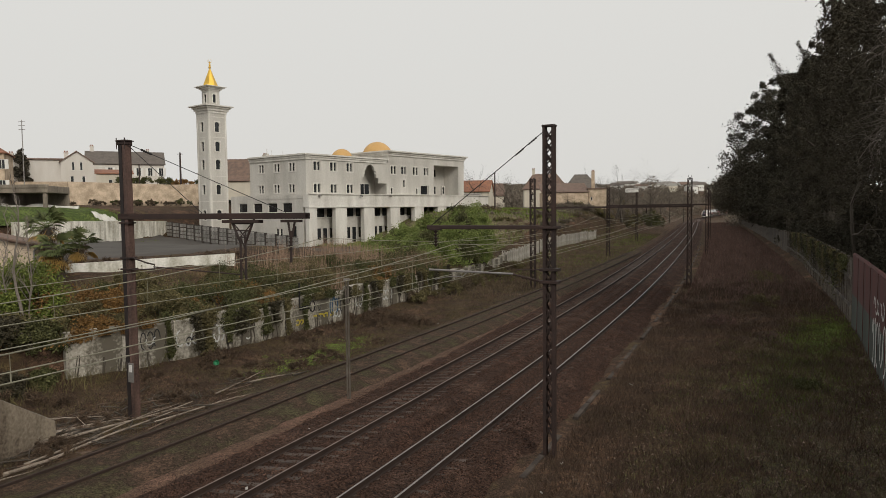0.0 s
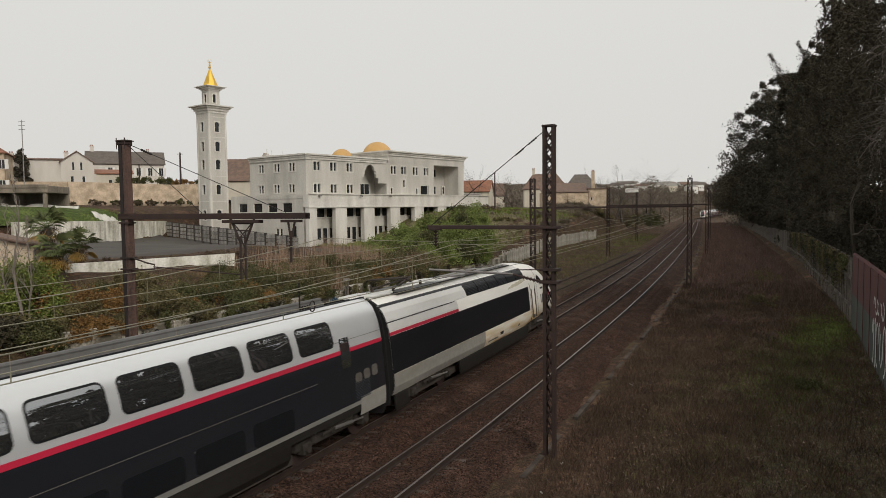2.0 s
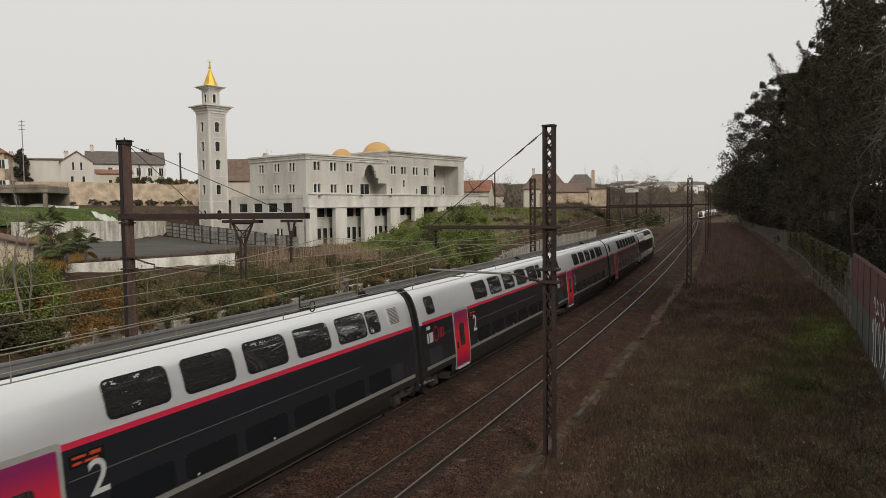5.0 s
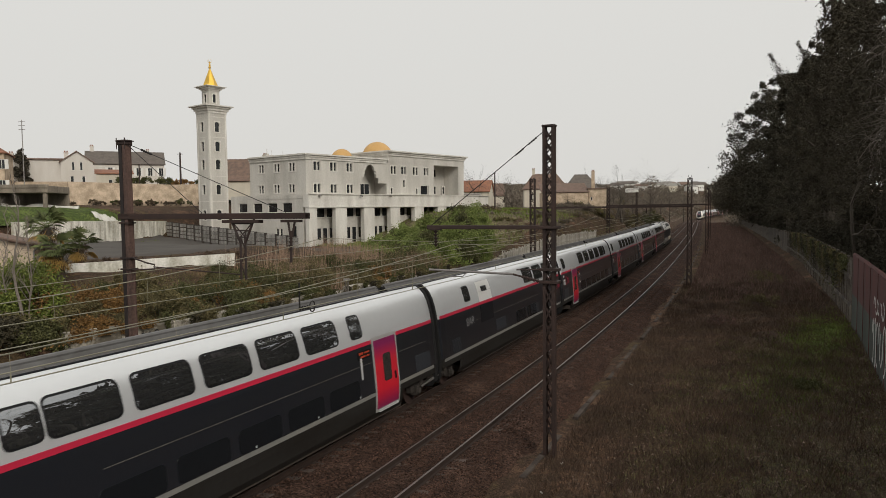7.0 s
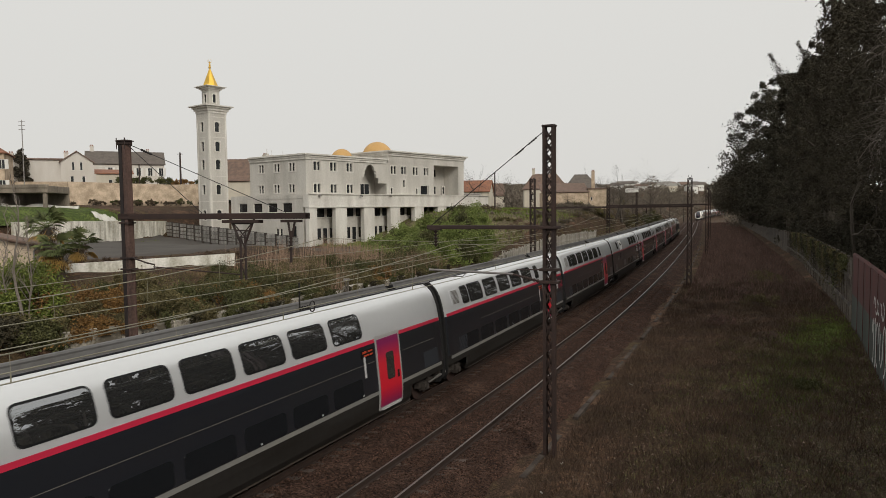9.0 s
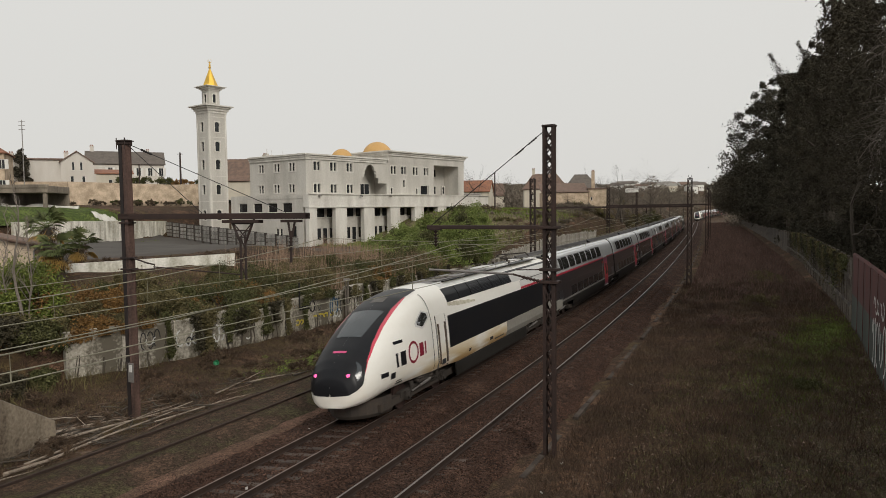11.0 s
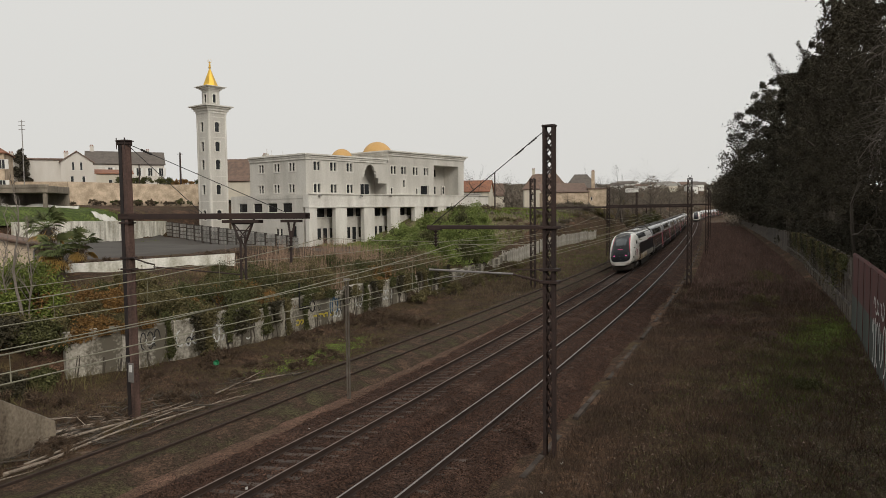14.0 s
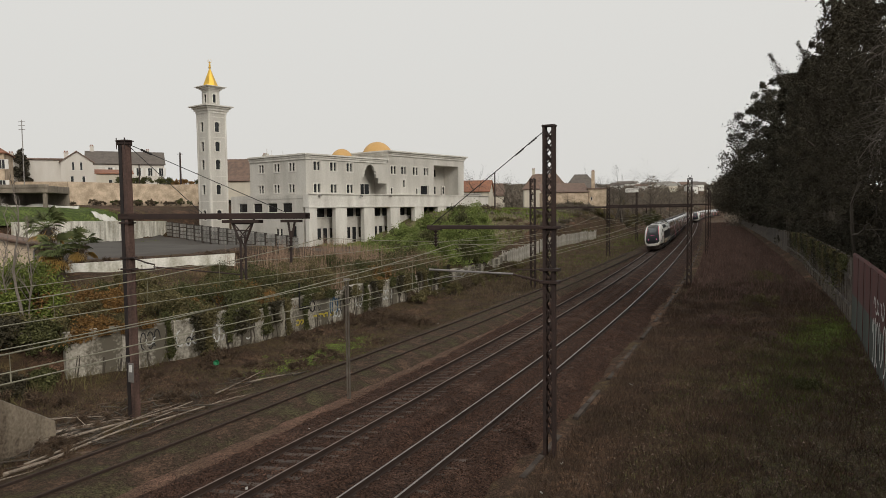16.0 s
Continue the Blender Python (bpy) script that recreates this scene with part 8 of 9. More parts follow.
# lower thicket along the same wall, its shade put into the leaf colour
for k, s_ in enumerate(np.arange(44, 300, 6.0)):
    p_ = line(s_, 22.6 + 0.6 * math.sin(k * 2.1))
    bush(p_.x, p_.y, 0.5, 3.2, 6.5 + 2.0 * math.sin(k * 1.3), "dense dark thicket behind the old wall", L_HOLM_SHADED, 0.11 if s_ < 110 else 0.25, 34, 260 if s_ < 110 else 80, 300 + k, "thicket behind the wall", "thicket")
for k in range(24):
    s_ = 56 + k * (1.7 if k < 9 else 2.6) - (0 if k < 9 else 8) + 0.5 * math.sin(k * 3)
    p_ = line(s_, east_l(s_) - 0.05)
    rng_ = np.random.default_rng(1500 + k)
    n_ = 900
    t_ = heading(s_)
    u_ = rng_.normal(size=n_) * 0.7
    o_ = rng_.uniform(-0.35, 0.1, n_)
    pts_ = np.stack([u_ * math.sin(t_) + o_ * math.cos(t_), u_ * math.cos(t_) - o_ * math.sin(t_), 3.9 - max(0, s_ - 90) * 0.025 - np.abs(rng_.normal(size=n_)) * (0.4, 0.95, 0.7, 1.3)[k % 4]], 1)
    v_, f_ = leaf_quads(pts_, 0.08, rng_)
    tt_ = thing("creeper", "dull ivy hanging over the old wall", "climbing plant", Matrix.Translation((p_.x, p_.y, 0)), "creepers on the old wall")
    part("foliage", raw("foliage", v_, f_, (L_IVY, L_OLIVE, L_CREEP)[k % 3]), None, tt_)
# weeping bare birches in front of them
for k, (ss_, ll_, hh_) in enumerate(((68, 20.4, 17),)):
    p_ = line(ss_, ll_)
    bare_tree(p_.x, p_.y, 0.5, hh_, "bare weeping birch with drooping dark twigs", 41 + k, 5, 0.06, 0.17, L_BARK, 0.7, "bare birches", (-0.1, 0, 1), 0.62)



def weeping_tree(x, y, seed):
    """Bare tree whose limbs arch out and hang in curtains of fine twigs."""
    rng = np.random.default_rng(seed)
    t = thing("bare_tree", "bare weeping tree with arching limbs and hanging twigs", "tree", Matrix.Translation((x, y, 0.5)), "bare birches")
    part("trunk", Geo().tube((0, 0, -0.5), (-0.3, 0, 9), 0.24, 0.16, 9).tube((-0.3, 0, 9), (-0.6, 0.2, 19), 0.16, 0.05, 8), L_BARK, t)
    for k in range(34):
        z0 = rng.uniform(11, 18)
        a = rng.uniform(2.2, 4.0)
        out, up, fall = rng.uniform(3.0, 7.2), rng.uniform(0.8, 2.6), rng.uniform(0.5, 3)
        g = Geo()
        pts = []
        for j in range(10):
            f = j / 9
            pts.append(Vector((-0.4 + math.cos(a) * out * f ** 0.8, math.sin(a) * out * f ** 0.8, z0 + 3.4 * up * f * (1 - f) - fall * f ** 3)) + Vector(rng.normal(size=3)) * 0.12)
        for j in range(9):
            g.tube(pts[j], pts[j + 1], 0.075 * (1 - j / 11), 0.075 * (1 - (j + 1) / 11), 5, caps=False)
            for _ in range(7 if j > 1 else 0):
                p = pts[j].lerp(pts[j + 1], rng.random())
                d = Vector((math.cos(a), math.sin(a), 0.35)) + Vector(rng.normal(size=3)) * 1.0
                q = p
                r = 0.024
                for i in range(8):
                    d = (d.normalized() + Vector((0, 0, -0.15)) + Vector(rng.normal(size=3)) * 0.28)
                    e = q + d.normalized() * rng.uniform(0.25, 0.5)
                    g.tube(q, e, r, r * 0.85, 3, caps=False)
                    q, r = e, r * 0.85
        part("limb", g, L_PALE, t)


weeping_tree(34.4, 42.5, 5)

# slope behind the left wall
_r = random.Random(77)
for k in range(150):
    s_ = _r.uniform(20, 64)
    d_ = _r.uniform(1.0, 7.6) if k % 3 else _r.uniform(1.0, 4)
    l_ = -float(wall_l(s_)) - d_
    p_ = line(s_, l_)
    if p_.x < -24 and p_.y > 40:
        continue
    kind_ = _r.random()
    rust_ = 0.7 if s_ < 32 else 0.1
    leaf_, nm_ = ((L_RUST, "shrub with rust-brown winter leaves") if kind_ < rust_ * 0.6 else (L_IVY, "dark green ivy-covered shrub") if kind_ < 0.55 else (L_OLIVE, "olive-green shrub with thin leaves"))
    r_ = _r.uniform(0.7, 1.5) if k % 7 else 2.0
    bush(p_.x, p_.y, ground_z(s_, l_) - 0.1, r_, (_r.uniform(0.5, 1.2) if k % 7 else _r.uniform(1.4, 2.1)) * (0.6 if d_ > 5 else 1), nm_ + " on the bank", leaf_, 0.06, 20, 140, 500 + k, "shrubs on the bank")
# creepers hanging over the wall
CREEPERS = [(30.6, 1.7, 0.12), (32.1, 1.6, 0.22), (32.7, 1.9, 0.3), (34.0, 1.5, 0.3), (34.8, 1.2, 0.35), (35.6, 0.8, 0.4), (36.5, 1.5, 0.2), (37.4, 1.1, 0.4), (38.5, 1.9, 0.14), (40.3, 1.8, 0.16), (26.6, 0.5, 0.5), (27.6, 0.35, 0.5), (28.6, 0.4, 0.5), (29.6, 0.3, 0.4), (41.6, 0.35, 0.4), (42.9, 0.4, 0.35), (44.9, 1.7, 0.2), (46.0, 0.7, 0.4), (47.4, 1.7, 0.22), (48.6, 1.6, 0.3), (49.6, 0.8, 0.3)]
CREEPERS += [(51.5 + 1.15 * k, _r.choice([0.7, 1.2, 1.6]), _r.uniform(0.2, 0.42)) for k in range(11)]
for k, (s_, h_, w_) in enumerate(CREEPERS):
    p_ = line(s_, -float(wall_l(s_)) + 0.14)
    rng_ = np.random.default_rng(900 + k)
    n_ = int(900 * h_ * (0.5 + w_) + 200)
    zz_ = 2.05 - rng_.beta(1.0, 1.25, n_) * h_ * 1.15
    u_ = rng_.normal(size=n_) * w_ * (0.7 + 0.5 * np.sin(zz_ * 3.1 + k)) + 0.1 * np.sin(zz_ * 2.3 + k)
    o_ = rng_.uniform(-0.02, 0.2, n_)
    t_ = heading(s_)
    pts_ = np.stack([u_ * math.sin(t_) + o_ * math.cos(t_), u_ * math.cos(t_) - o_ * math.sin(t_), zz_], 1)
    v_, f_ = leaf_quads(pts_, 0.07, rng_)
    tt_ = thing("creeper", "dark creeper hanging over the concrete wall", "climbing plant", Matrix.Translation((p_.x, p_.y, 0)), "creepers on the wall")
    part("foliage", raw("foliage", v_, f_, L_RUST if s_ < 30 else (L_IVY, L_CREEP, L_OLIVE)[k % 3]), None, tt_)
    g_ = Geo()
    for j in range(4):
        a_, b_ = _r.uniform(-w_, w_), _r.uniform(0, 6)
        g_.path([Vector(((a_ + 0.09 * math.sin(b_ + zq * 2.7)) * math.sin(t_) - 0.02 * math.cos(t_), (a_ + 0.09 * math.sin(b_ + zq * 2.7)) * math.cos(t_) + 0.02 * math.sin(t_), zq)) for zq in np.arange(-0.1, min(2.0, 0.5 + h_), 0.25)], _r.uniform(0.012, 0.035), 5)
    part("stemwork", g_, L_BARK, tt_)
# big shrubs at the left edge
L_IVYG = leafmat("sunlit_ivy_leaves", (0.068, 0.092, 0.018), (0.17, 0.195, 0.045))
for k, (x_, y_, r_, h_, lf_) in enumerate(((-20.6, 34.5, 1.9, 3.5, L_IVYG), (-19.2, 32.5, 1.5, 2.7, L_IVYG), (-22.5, 36, 2.2, 3.2, L_IVYG), (-20.0, 31, 1.6, 2.0, L_IVYG), (-19.3, 33.5, 1.8, 2.4, L_RUST), (-17.4, 35.5, 1.6, 1.8, L_RUST), (-22.0, 36.5, 2.0, 2.0, L_OLIVE), (-25, 30, 2.2, 2.6, L_IVY), (-20.5, 28, 1.6, 1.6, L_IVY), (-18.4, 29.8, 1.2, 1.2, L_OLIVE), (-14.8, 38, 1.5, 1.5, L_IVY), (-12.6, 41, 1.5, 1.4, L_OLIVE), (-16.6, 39.5, 1.6, 1.3, L_OLIVE), (-18.5, 38.5, 1.6, 1.4, L_IVY))):
    bush(x_, y_, 1.4, r_, h_, "large leafy shrub growing behind the railway wall", lf_, 0.07, 46, 230, 700 + k, "large shrubs behind the wall")
for k, (s_, l_, r_, h_, lf_) in enumerate(((21.0, -15.6, 1.3, 1.2, L_IVY), (22.6, -16.6, 1.5, 1.6, L_IVY), (24.2, -16.4, 1.4, 1.5, L_CREEP), (25.4, -15.8, 1.2, 1.3, L_IVY), (23.4, -14.9, 1.0, 0.8, L_CREEP), (25.0, -14.9, 0.9, 0.7, L_IVY), (20.2, -14.4, 0.8, 0.6, L_CREEP), (21.8, -13.9, 0.9, 0.6, L_IVY), (19.0, -16.5, 1.5, 1.5, L_IVY))):
    p_ = line(s_, l_)
    bush(p_.x, p_.y, ground_z(s_, l_) - 0.15, r_, h_, "dark ivy-grown shrub beside the wing wall", lf_, 0.065, 34, 170, 2100 + k, "shrubs beside the wing wall")
# low dead brambles between the wall and the siding
L_BRAMBLE = leafmat("dead_bramble_stems", (0.05, 0.033, 0.023), (0.125, 0.085, 0.055))
for k in range(44):
    s_ = _r.uniform(19, 47)
    l_ = -_r.uniform(7.0, float(wall_l(s_)) - 0.4)
    p_ = line(s_, l_)
    bush(p_.x, p_.y, ground_z(s_, l_) - 0.1, _r.uniform(0.6, 1.3), _r.uniform(0.25, 0.7), "low tangle of dead brown brambles", L_BRAMBLE, 0.022, 14, 110, 1800 + k, "brambles below the wall", "bramble", 9.0)
# dull brush in front of the wall's far part
for k in range(24):
    s_ = _r.uniform(54, 88)
    l_ = -float(wall_l(s_)) + _r.uniform(-0.6, 1.6)
    p_ = line(s_, l_)
    bush(p_.x, p_.y, -0.1, _r.uniform(0.7, 1.4), _r.uniform(0.4, 1.1), "dull brown-green brush against the wall", L_OLIVE if k % 3 else L_BRUSH, 0.07, 20, 130, 1200 + k, "brush against the wall", "brush")
# fresh green thicket in front of the mosque
for k in range(58):
    s_, l_ = _r.uniform(64, 92), -_r.uniform(14.3, 25)
    p_ = line(s_, l_)
    if p_.x / p_.y < -0.105:
        continue
    gz_ = ground_z(s_, l_)
    top_ = 3.6 + 0.19 * (s_ - 64) * (1.0 if l_ < -17 else 0.7)
    bush(p_.x, p_.y, gz_ - 0.3, _r.uniform(1.4, 2.2), max(1.0, (top_ - gz_) * _r.uniform(0.75, 1.1)), "fresh green leafy thicket below the mosque", L_GREEN if _r.random() < 0.75 else L_IVY, 0.095, 32, 170, 800 + k, "green thicket")
for k in range(14):
    s_, l_ = _r.uniform(88, 135), -_r.uniform(19, 44)
    p_ = line(s_, l_)
    bush(p_.x, p_.y, ground_z(s_, l_) - 0.3, _r.uniform(1.6, 2.8), _r.uniform(0.5, 1.3), "low shrub on the grassy bank", L_STRAW if _r.random() < 0.7 else L_BRUSH, 0.11, 24, 150, 850 + k, "shrubs on the far bank")
# brush and bare trees further along
for k in range(84):
    s_ = _r.uniform(105, 260)
    l_ = -float(wall_l(s_)) - _r.uniform(1.0, 12)
    p_ = line(s_, l_)
    low_ = s_ < 195
    if k % 2 and not low_:
        bare_tree(p_.x, p_.y, ground_z(s_, l_), _r.uniform(6, 11), "bare brown tree on the bank beside the line", 60 + k, 3, 0.0, 0.12, L_BARK, 0.55, "bare trees along the line")
    else:
        bush(p_.x, p_.y, ground_z(s_, l_) - 0.2, _r.uniform(2, 3.6), (_r.uniform(0.3, 0.7) if s_ < 160 else _r.uniform(0.8, 2.0)) if low_ else _r.uniform(2, 5.0), "brown-green brush beside the line", (L_STRAW, L_WOODS, L_OLIVE, L_WOODS)[k // 2 % 4], 0.11, 30, 170, 880 + k, "brush along the line")
for k, (px_, dep_, h_) in enumerate(((1088, 175, 10.5), (1100, 190, 9.5), (860, 150, 10), (845, 160, 9), (1150, 230, 15), (1170, 260, 14), (915, 160, 9), (900, 150, 8), (1010, 180, 8))):
    bare_tree(P(px_, dep_), dep_, 4.5 if dep_ < 170 else 3.0, h_, "bare winter tree among the houses", 90 + k, 5 if k < 2 else 4, 0.0, 0.36 if k < 2 else 0.26, L_BARK, 0.5, "bare trees among the houses")
for k, (px_, dep_, h_, r_) in enumerate(((1152, 215, 15, 4.5), (1120, 235, 13, 5), (1185, 260, 13, 4), (1095, 200, 8, 4), (905, 150, 8, 3.5), (1210, 280, 10, 4))):
    tree(P(px_, dep_), dep_, 1.0, h_, r_, "twiggy brown winter tree beside the line", L_WOODS, 0.1, 60, 120, 1300 + k, "round", 0.2, "winter_tree", "winter trees along the line", lump=(0.15, 0.3))
for k, (px_, dep_, r_, h_, lf_) in enumerate(((1150, 215, 2.8, 5.2, L_IVY), (1163, 222, 2.2, 3.8, L_IVY), (1110, 205, 3.0, 4.6, L_OLIVE), (1125, 212, 2.6, 4.0, L_OLIVE))):
    bush(P(px_, dep_), dep_, 0.8, r_, h_, "dense evergreen shrub beside the far line", lf_, 0.16, 34, 130, 980 + k, "evergreen shrubs beside the line", "evergreen_shrub")
# hedges and small trees on the hill
for k, (x_, y_, z_, r_, h_, lf_) in enumerate(((-60, 140, 12.6, 2.4, 1.2, L_IVY), (-56, 141, 12.4, 2.6, 1.3, L_IVY), (-63, 139, 12.6, 2.2, 1.4, L_IVY), (-52, 140, 12.2, 2.4, 1.1, L_RUST), (-48, 142, 12.3, 2.2, 1.3, L_IVY), (-45, 138, 11.8, 1.8, 1.4, L_BRUSH), (-78, 118, 11, 1.8, 3.0, L_OLIVE))):
    bush(x_, y_, z_, r_, h_, "garden shrub above the stone wall", lf_, 0.2, 24, 60, 950 + k, "garden shrubs")
tree(-79.2, 132, 11, 8.2, 2.1, "dark cypress beside the white house", L_DARK, 0.25, 60, 70, 33, "cone", 0.1, "cypress_tree")


def palm(x, y, z, h, seed, dead=6):
    rng = np.random.default_rng(seed)
    t = thing("palm_tree", "small fan palm with dead yellow fronds on its trunk", "palm", Matrix.Translation((x, y, z)), "palms")
    g = Geo().lathe([(0.3 - 0.01 * k + 0.05 * (k % 2), h * k / 12 - (0.2 if k == 0 else 0)) for k in range(13)], n=10)
    part("trunk", g, L_BARK, t)
    n = 700
    a, q = rng.uniform(0, 6.28, n), rng.uniform(0.15, 1.0, n)
    rr = rng.uniform(0.2, 0.42, n) * (0.7 + 0.5 * q)
    v, f = leaf_quads(np.stack([rr * np.cos(a), rr * np.sin(a), q * h], 1), 0.035, rng, -1.5, 9.0)
    part("thatch", raw("thatch", v, f, L_BRAMBLE), None, t, "shaggy brown skirt of old leaf bases", kind="stuff")
    for kind, n, m in (("frond", 26, L_PALM), ("dead_frond", dead, L_PALMDRY)):
        for k in range(n):
            a, el = rng.uniform(0, 6.28), rng.uniform(-0.2, 1.2) if kind == "frond" else rng.uniform(-1.2, -0.4)
            d = Vector((math.cos(a) * math.cos(el), math.sin(a) * math.cos(el), math.sin(el)))
            st = Vector((0, 0, h))
            c = st + d * rng.uniform(0.6, 0.9)
            g = Geo()
            g.tube(st, c, 0.014, n=4, caps=False)
            side = d.cross(Vector((0, 0, 1))).normalized()
            for j in range(13):
                b = (j - 6) / 6 * 1.35
                e = (d * math.cos(b) + side * math.sin(b)).normalized()
                w = side.cross(d) * 0.03 + (side * math.cos(b) - d * math.sin(b)) * 0.03
                tip = c + e * rng.uniform(0.55, 0.75) + Vector((0, 0, -0.18))
                mid = c + e * 0.35
                g.face([c, mid - w, tip, mid + w])
            part(kind, g, m, t)


# growth at the foot of the garden wall
for k in range(26):
    f_ = _r.random()
    x_, y_ = (-63 + 14 * f_ * 2, 117 + 9 * f_ * 2) if f_ < 0.5 else (-49 + 12.8 * (2 * f_ - 1), 126 + 8 * (2 * f_ - 1))
    bush(x_, y_ - 0.6, 8.4, _r.uniform(0.4, 1.0), _r.uniform(0.3, 0.9), "scrubby growth at the foot of the stone wall", L_BRUSH if k % 3 else L_IVY, 0.16, 12, 30, 1700 + k, "scrub at the garden wall")


def turf_bank():
    """Bright turf on the bank above the yard."""
    rows = []
    for y in np.arange(66, 92, 1.0):
        row = []
        for e in np.linspace(0.7, 13, 12):
            x = -42.0 + 0.157 * (y - 80) - e
            i = int(np.hypot(_X - x, _Y - y).argmin())
            row.append((x, y, ground_z(_S[i], (x - _X[i]) * math.cos(_T[i]) - (y - _Y[i]) * math.sin(_T[i])) + 0.12))
        rows.append(row)
    tagged(part("bank_turf", Geo().sheet(rows), groundmat("fresh_green_turf", [(0.07, 0.1, 0.022), (0.05, 0.07, 0.018), (0.11, 0.14, 0.035)], 0.4, 9), smooth=True), "fresh green turf on the bank above the yard", "turf", kind="structure")


turf_bank()
palm(P(85, 40), 40.0, 2.6, 3.7, 1, 5)
palm(P(140, 43), 43.0, 2.6, 2.5, 2, 4)
palm(P(103, 38.5), 38.5, 2.4, 2.7, 3, 7)


def sapling(x, y, z, h, r, seed):
    """Slender upright stem with short rising twigs."""
    rng = np.random.default_rng(seed)
    t = thing("sapling", "slender bare sapling with thin rising twigs", "tree", Matrix.Translation((x, y, z)), "bare saplings")
    pts = [Vector((0.12 * math.sin(1.3 * k + seed), 0.1 * math.cos(k * 0.9), h * k / 9 - (0.3 if k == 0 else 0))) for k in range(10)]
    part("trunk", Geo().sheet([[p + Vector((r * (1 - k / 10) * math.cos(a), r * (1 - k / 10) * math.sin(a), 0)) for a in [2 * math.pi * j / 7 for j in range(7)]] for k, p in enumerate(pts)], 0, True), L_PALE, t)
    for k in range(22):
        f = rng.uniform(0.3, 0.97)
        p = pts[int(f * 9)].lerp(pts[int(f * 9) + 1], f * 9 % 1)
        a = rng.uniform(0, 6.28)
        g, tips = Geo(), []
        branch_tubes(rng, p, (math.cos(a) * 0.5, math.sin(a) * 0.5, 1.0), rng.uniform(0.5, 1.3) * (1.25 - f), 0.018, 1, g, tips, 0.5, 0.0, 4, 3, 0.6)
        part("twigwork", g, L_PALE, t, kind="stuff")


sapling(P(28, 30), 30.0, 1.3, 7.6, 0.085, 12)
sapling(P(50, 31), 31.0, 1.3, 6.2, 0.045, 15)
sapling(P(8, 31.5), 31.5, 1.3, 6.6, 0.04, 18)
for k in range(15):
    f_ = k / 14
    bush(-21.9 + 6.6 * f_ + _r.uniform(-0.2, 0.2), 42.3 + 7.6 * f_ + _r.uniform(-0.2, 0.3), 3.75, 0.75, _r.uniform(0.3, 0.5), "dead brown bedding along the low white wall", L_BRAMBLE, 0.03, 12, 90, 1900 + k, "bedding along the low wall", "dead_plants", 5.0)

for k, (s_, l_, r_, h_, lf_) in enumerate(((36.0, 14.2, 0.6, 0.5, L_IVY), (60.0, 13.0, 1.6, 0.9, L_OLIVE), (66, 11.5, 1.5, 0.8, L_DRYFAR), (75, 13.5, 2.0, 1.2, L_OLIVE), (52, 10.5, 1.2, 0.6, L_DRYFAR))):
    p_ = line(s_, l_)
    bush(p_.x, p_.y, ground_z(s_, l_) - 0.1, r_, h_, "low dark bush in the dead grass", lf_, 0.04, 22, 150, 2000 + k, "low bushes in the grass")
# reeds, grasses, weeds
blades("reeds", "tall dry reeds on the bank", L_REED, 9000, 44, 66, -21.5, -13.2, 0.8, 2.1, 0.035, 1, clumpy(0.62, 1.8), "reeds", 0.1)
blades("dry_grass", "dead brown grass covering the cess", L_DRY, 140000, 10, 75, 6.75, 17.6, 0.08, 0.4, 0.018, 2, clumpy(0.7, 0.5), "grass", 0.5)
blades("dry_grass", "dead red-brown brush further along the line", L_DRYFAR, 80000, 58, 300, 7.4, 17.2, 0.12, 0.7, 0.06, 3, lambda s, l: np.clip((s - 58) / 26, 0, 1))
blades("dry_grass", "dark dead grass and bramble stems beside the line", L_BRAMBLE, 60000, 8, 46, 6.8, 17.6, 0.08, 0.34, 0.02, 21, clumpy(0.9, 0.3), "grass", 0.7)
blades("weeds", "dull olive weeds among the dead grass", L_WEED, 60000, 10, 44, 8.8, 17.6, 0.03, 0.14, 0.035, 22, clumpy(0.6, 1.2), "weeds", 0.6)
blades("grass", "bright green grass patches by the old wall", L_GRASS, 90000, 30, 64, 9.5, 17.6, 0.05, 0.2, 0.03, 4, lambda s, l: 1.0 * patch(48.5, 0.0, 6.5, 1.5)(s, l - 15.6 - 0.17 * (s - 47)) + 0.5 * patch(38.5, 0.0, 5.0, 1.6)(s, l - 13.7 - 0.1 * (s - 38)))
blades("grass", "sparse green grass among dead stalks", L_GRASS, 26000, 12, 46, 9.0, 17, 0.04, 0.14, 0.03, 5, lambda s, l: clumpy(0.45, 2.0)(s, l) * np.clip((l - 9) / 5, 0.1, 1))
blades("grass", "bright green grass beside the siding", L_GRASS, 60000, 26, 52, -12.0, -4.5, 0.02, 0.1, 0.03, 6, patch(35.5, -8.1, 4.0, 1.1))
blades("weeds", "dull weeds along the foot of the wall", L_OLIVE, 40000, 18, 80, -13.0, -5.3, 0.05, 0.22, 0.02, 7, clumpy(0.9, 1.2), "weeds", 0.7)
blades("dry_grass", "dead grass along the foot of the wall", L_DRY, 60000, 16, 84, -14.0, -5.2, 0.06, 0.32, 0.016, 8, clumpy(0.6, 0.6), "grass", 0.9)
blades("grass", "green grass strip along the far siding", L_GRASS, 8000, 70, 190, -15, -3.6, 0.1, 0.35, 0.08, 9, clumpy(0.25, 0.7))
blades("grass", "green grass on the bank above the white wall", L_GRASS, 22000, 40, 75, -82, -57, 0.05, 0.16, 0.07, 10)
blades("grass", "green grass on the embankment slope", L_GRASS, 22000, 84, 150, -40, -17, 0.2, 0.5, 0.12, 11, clumpy(0.15, 0.6))
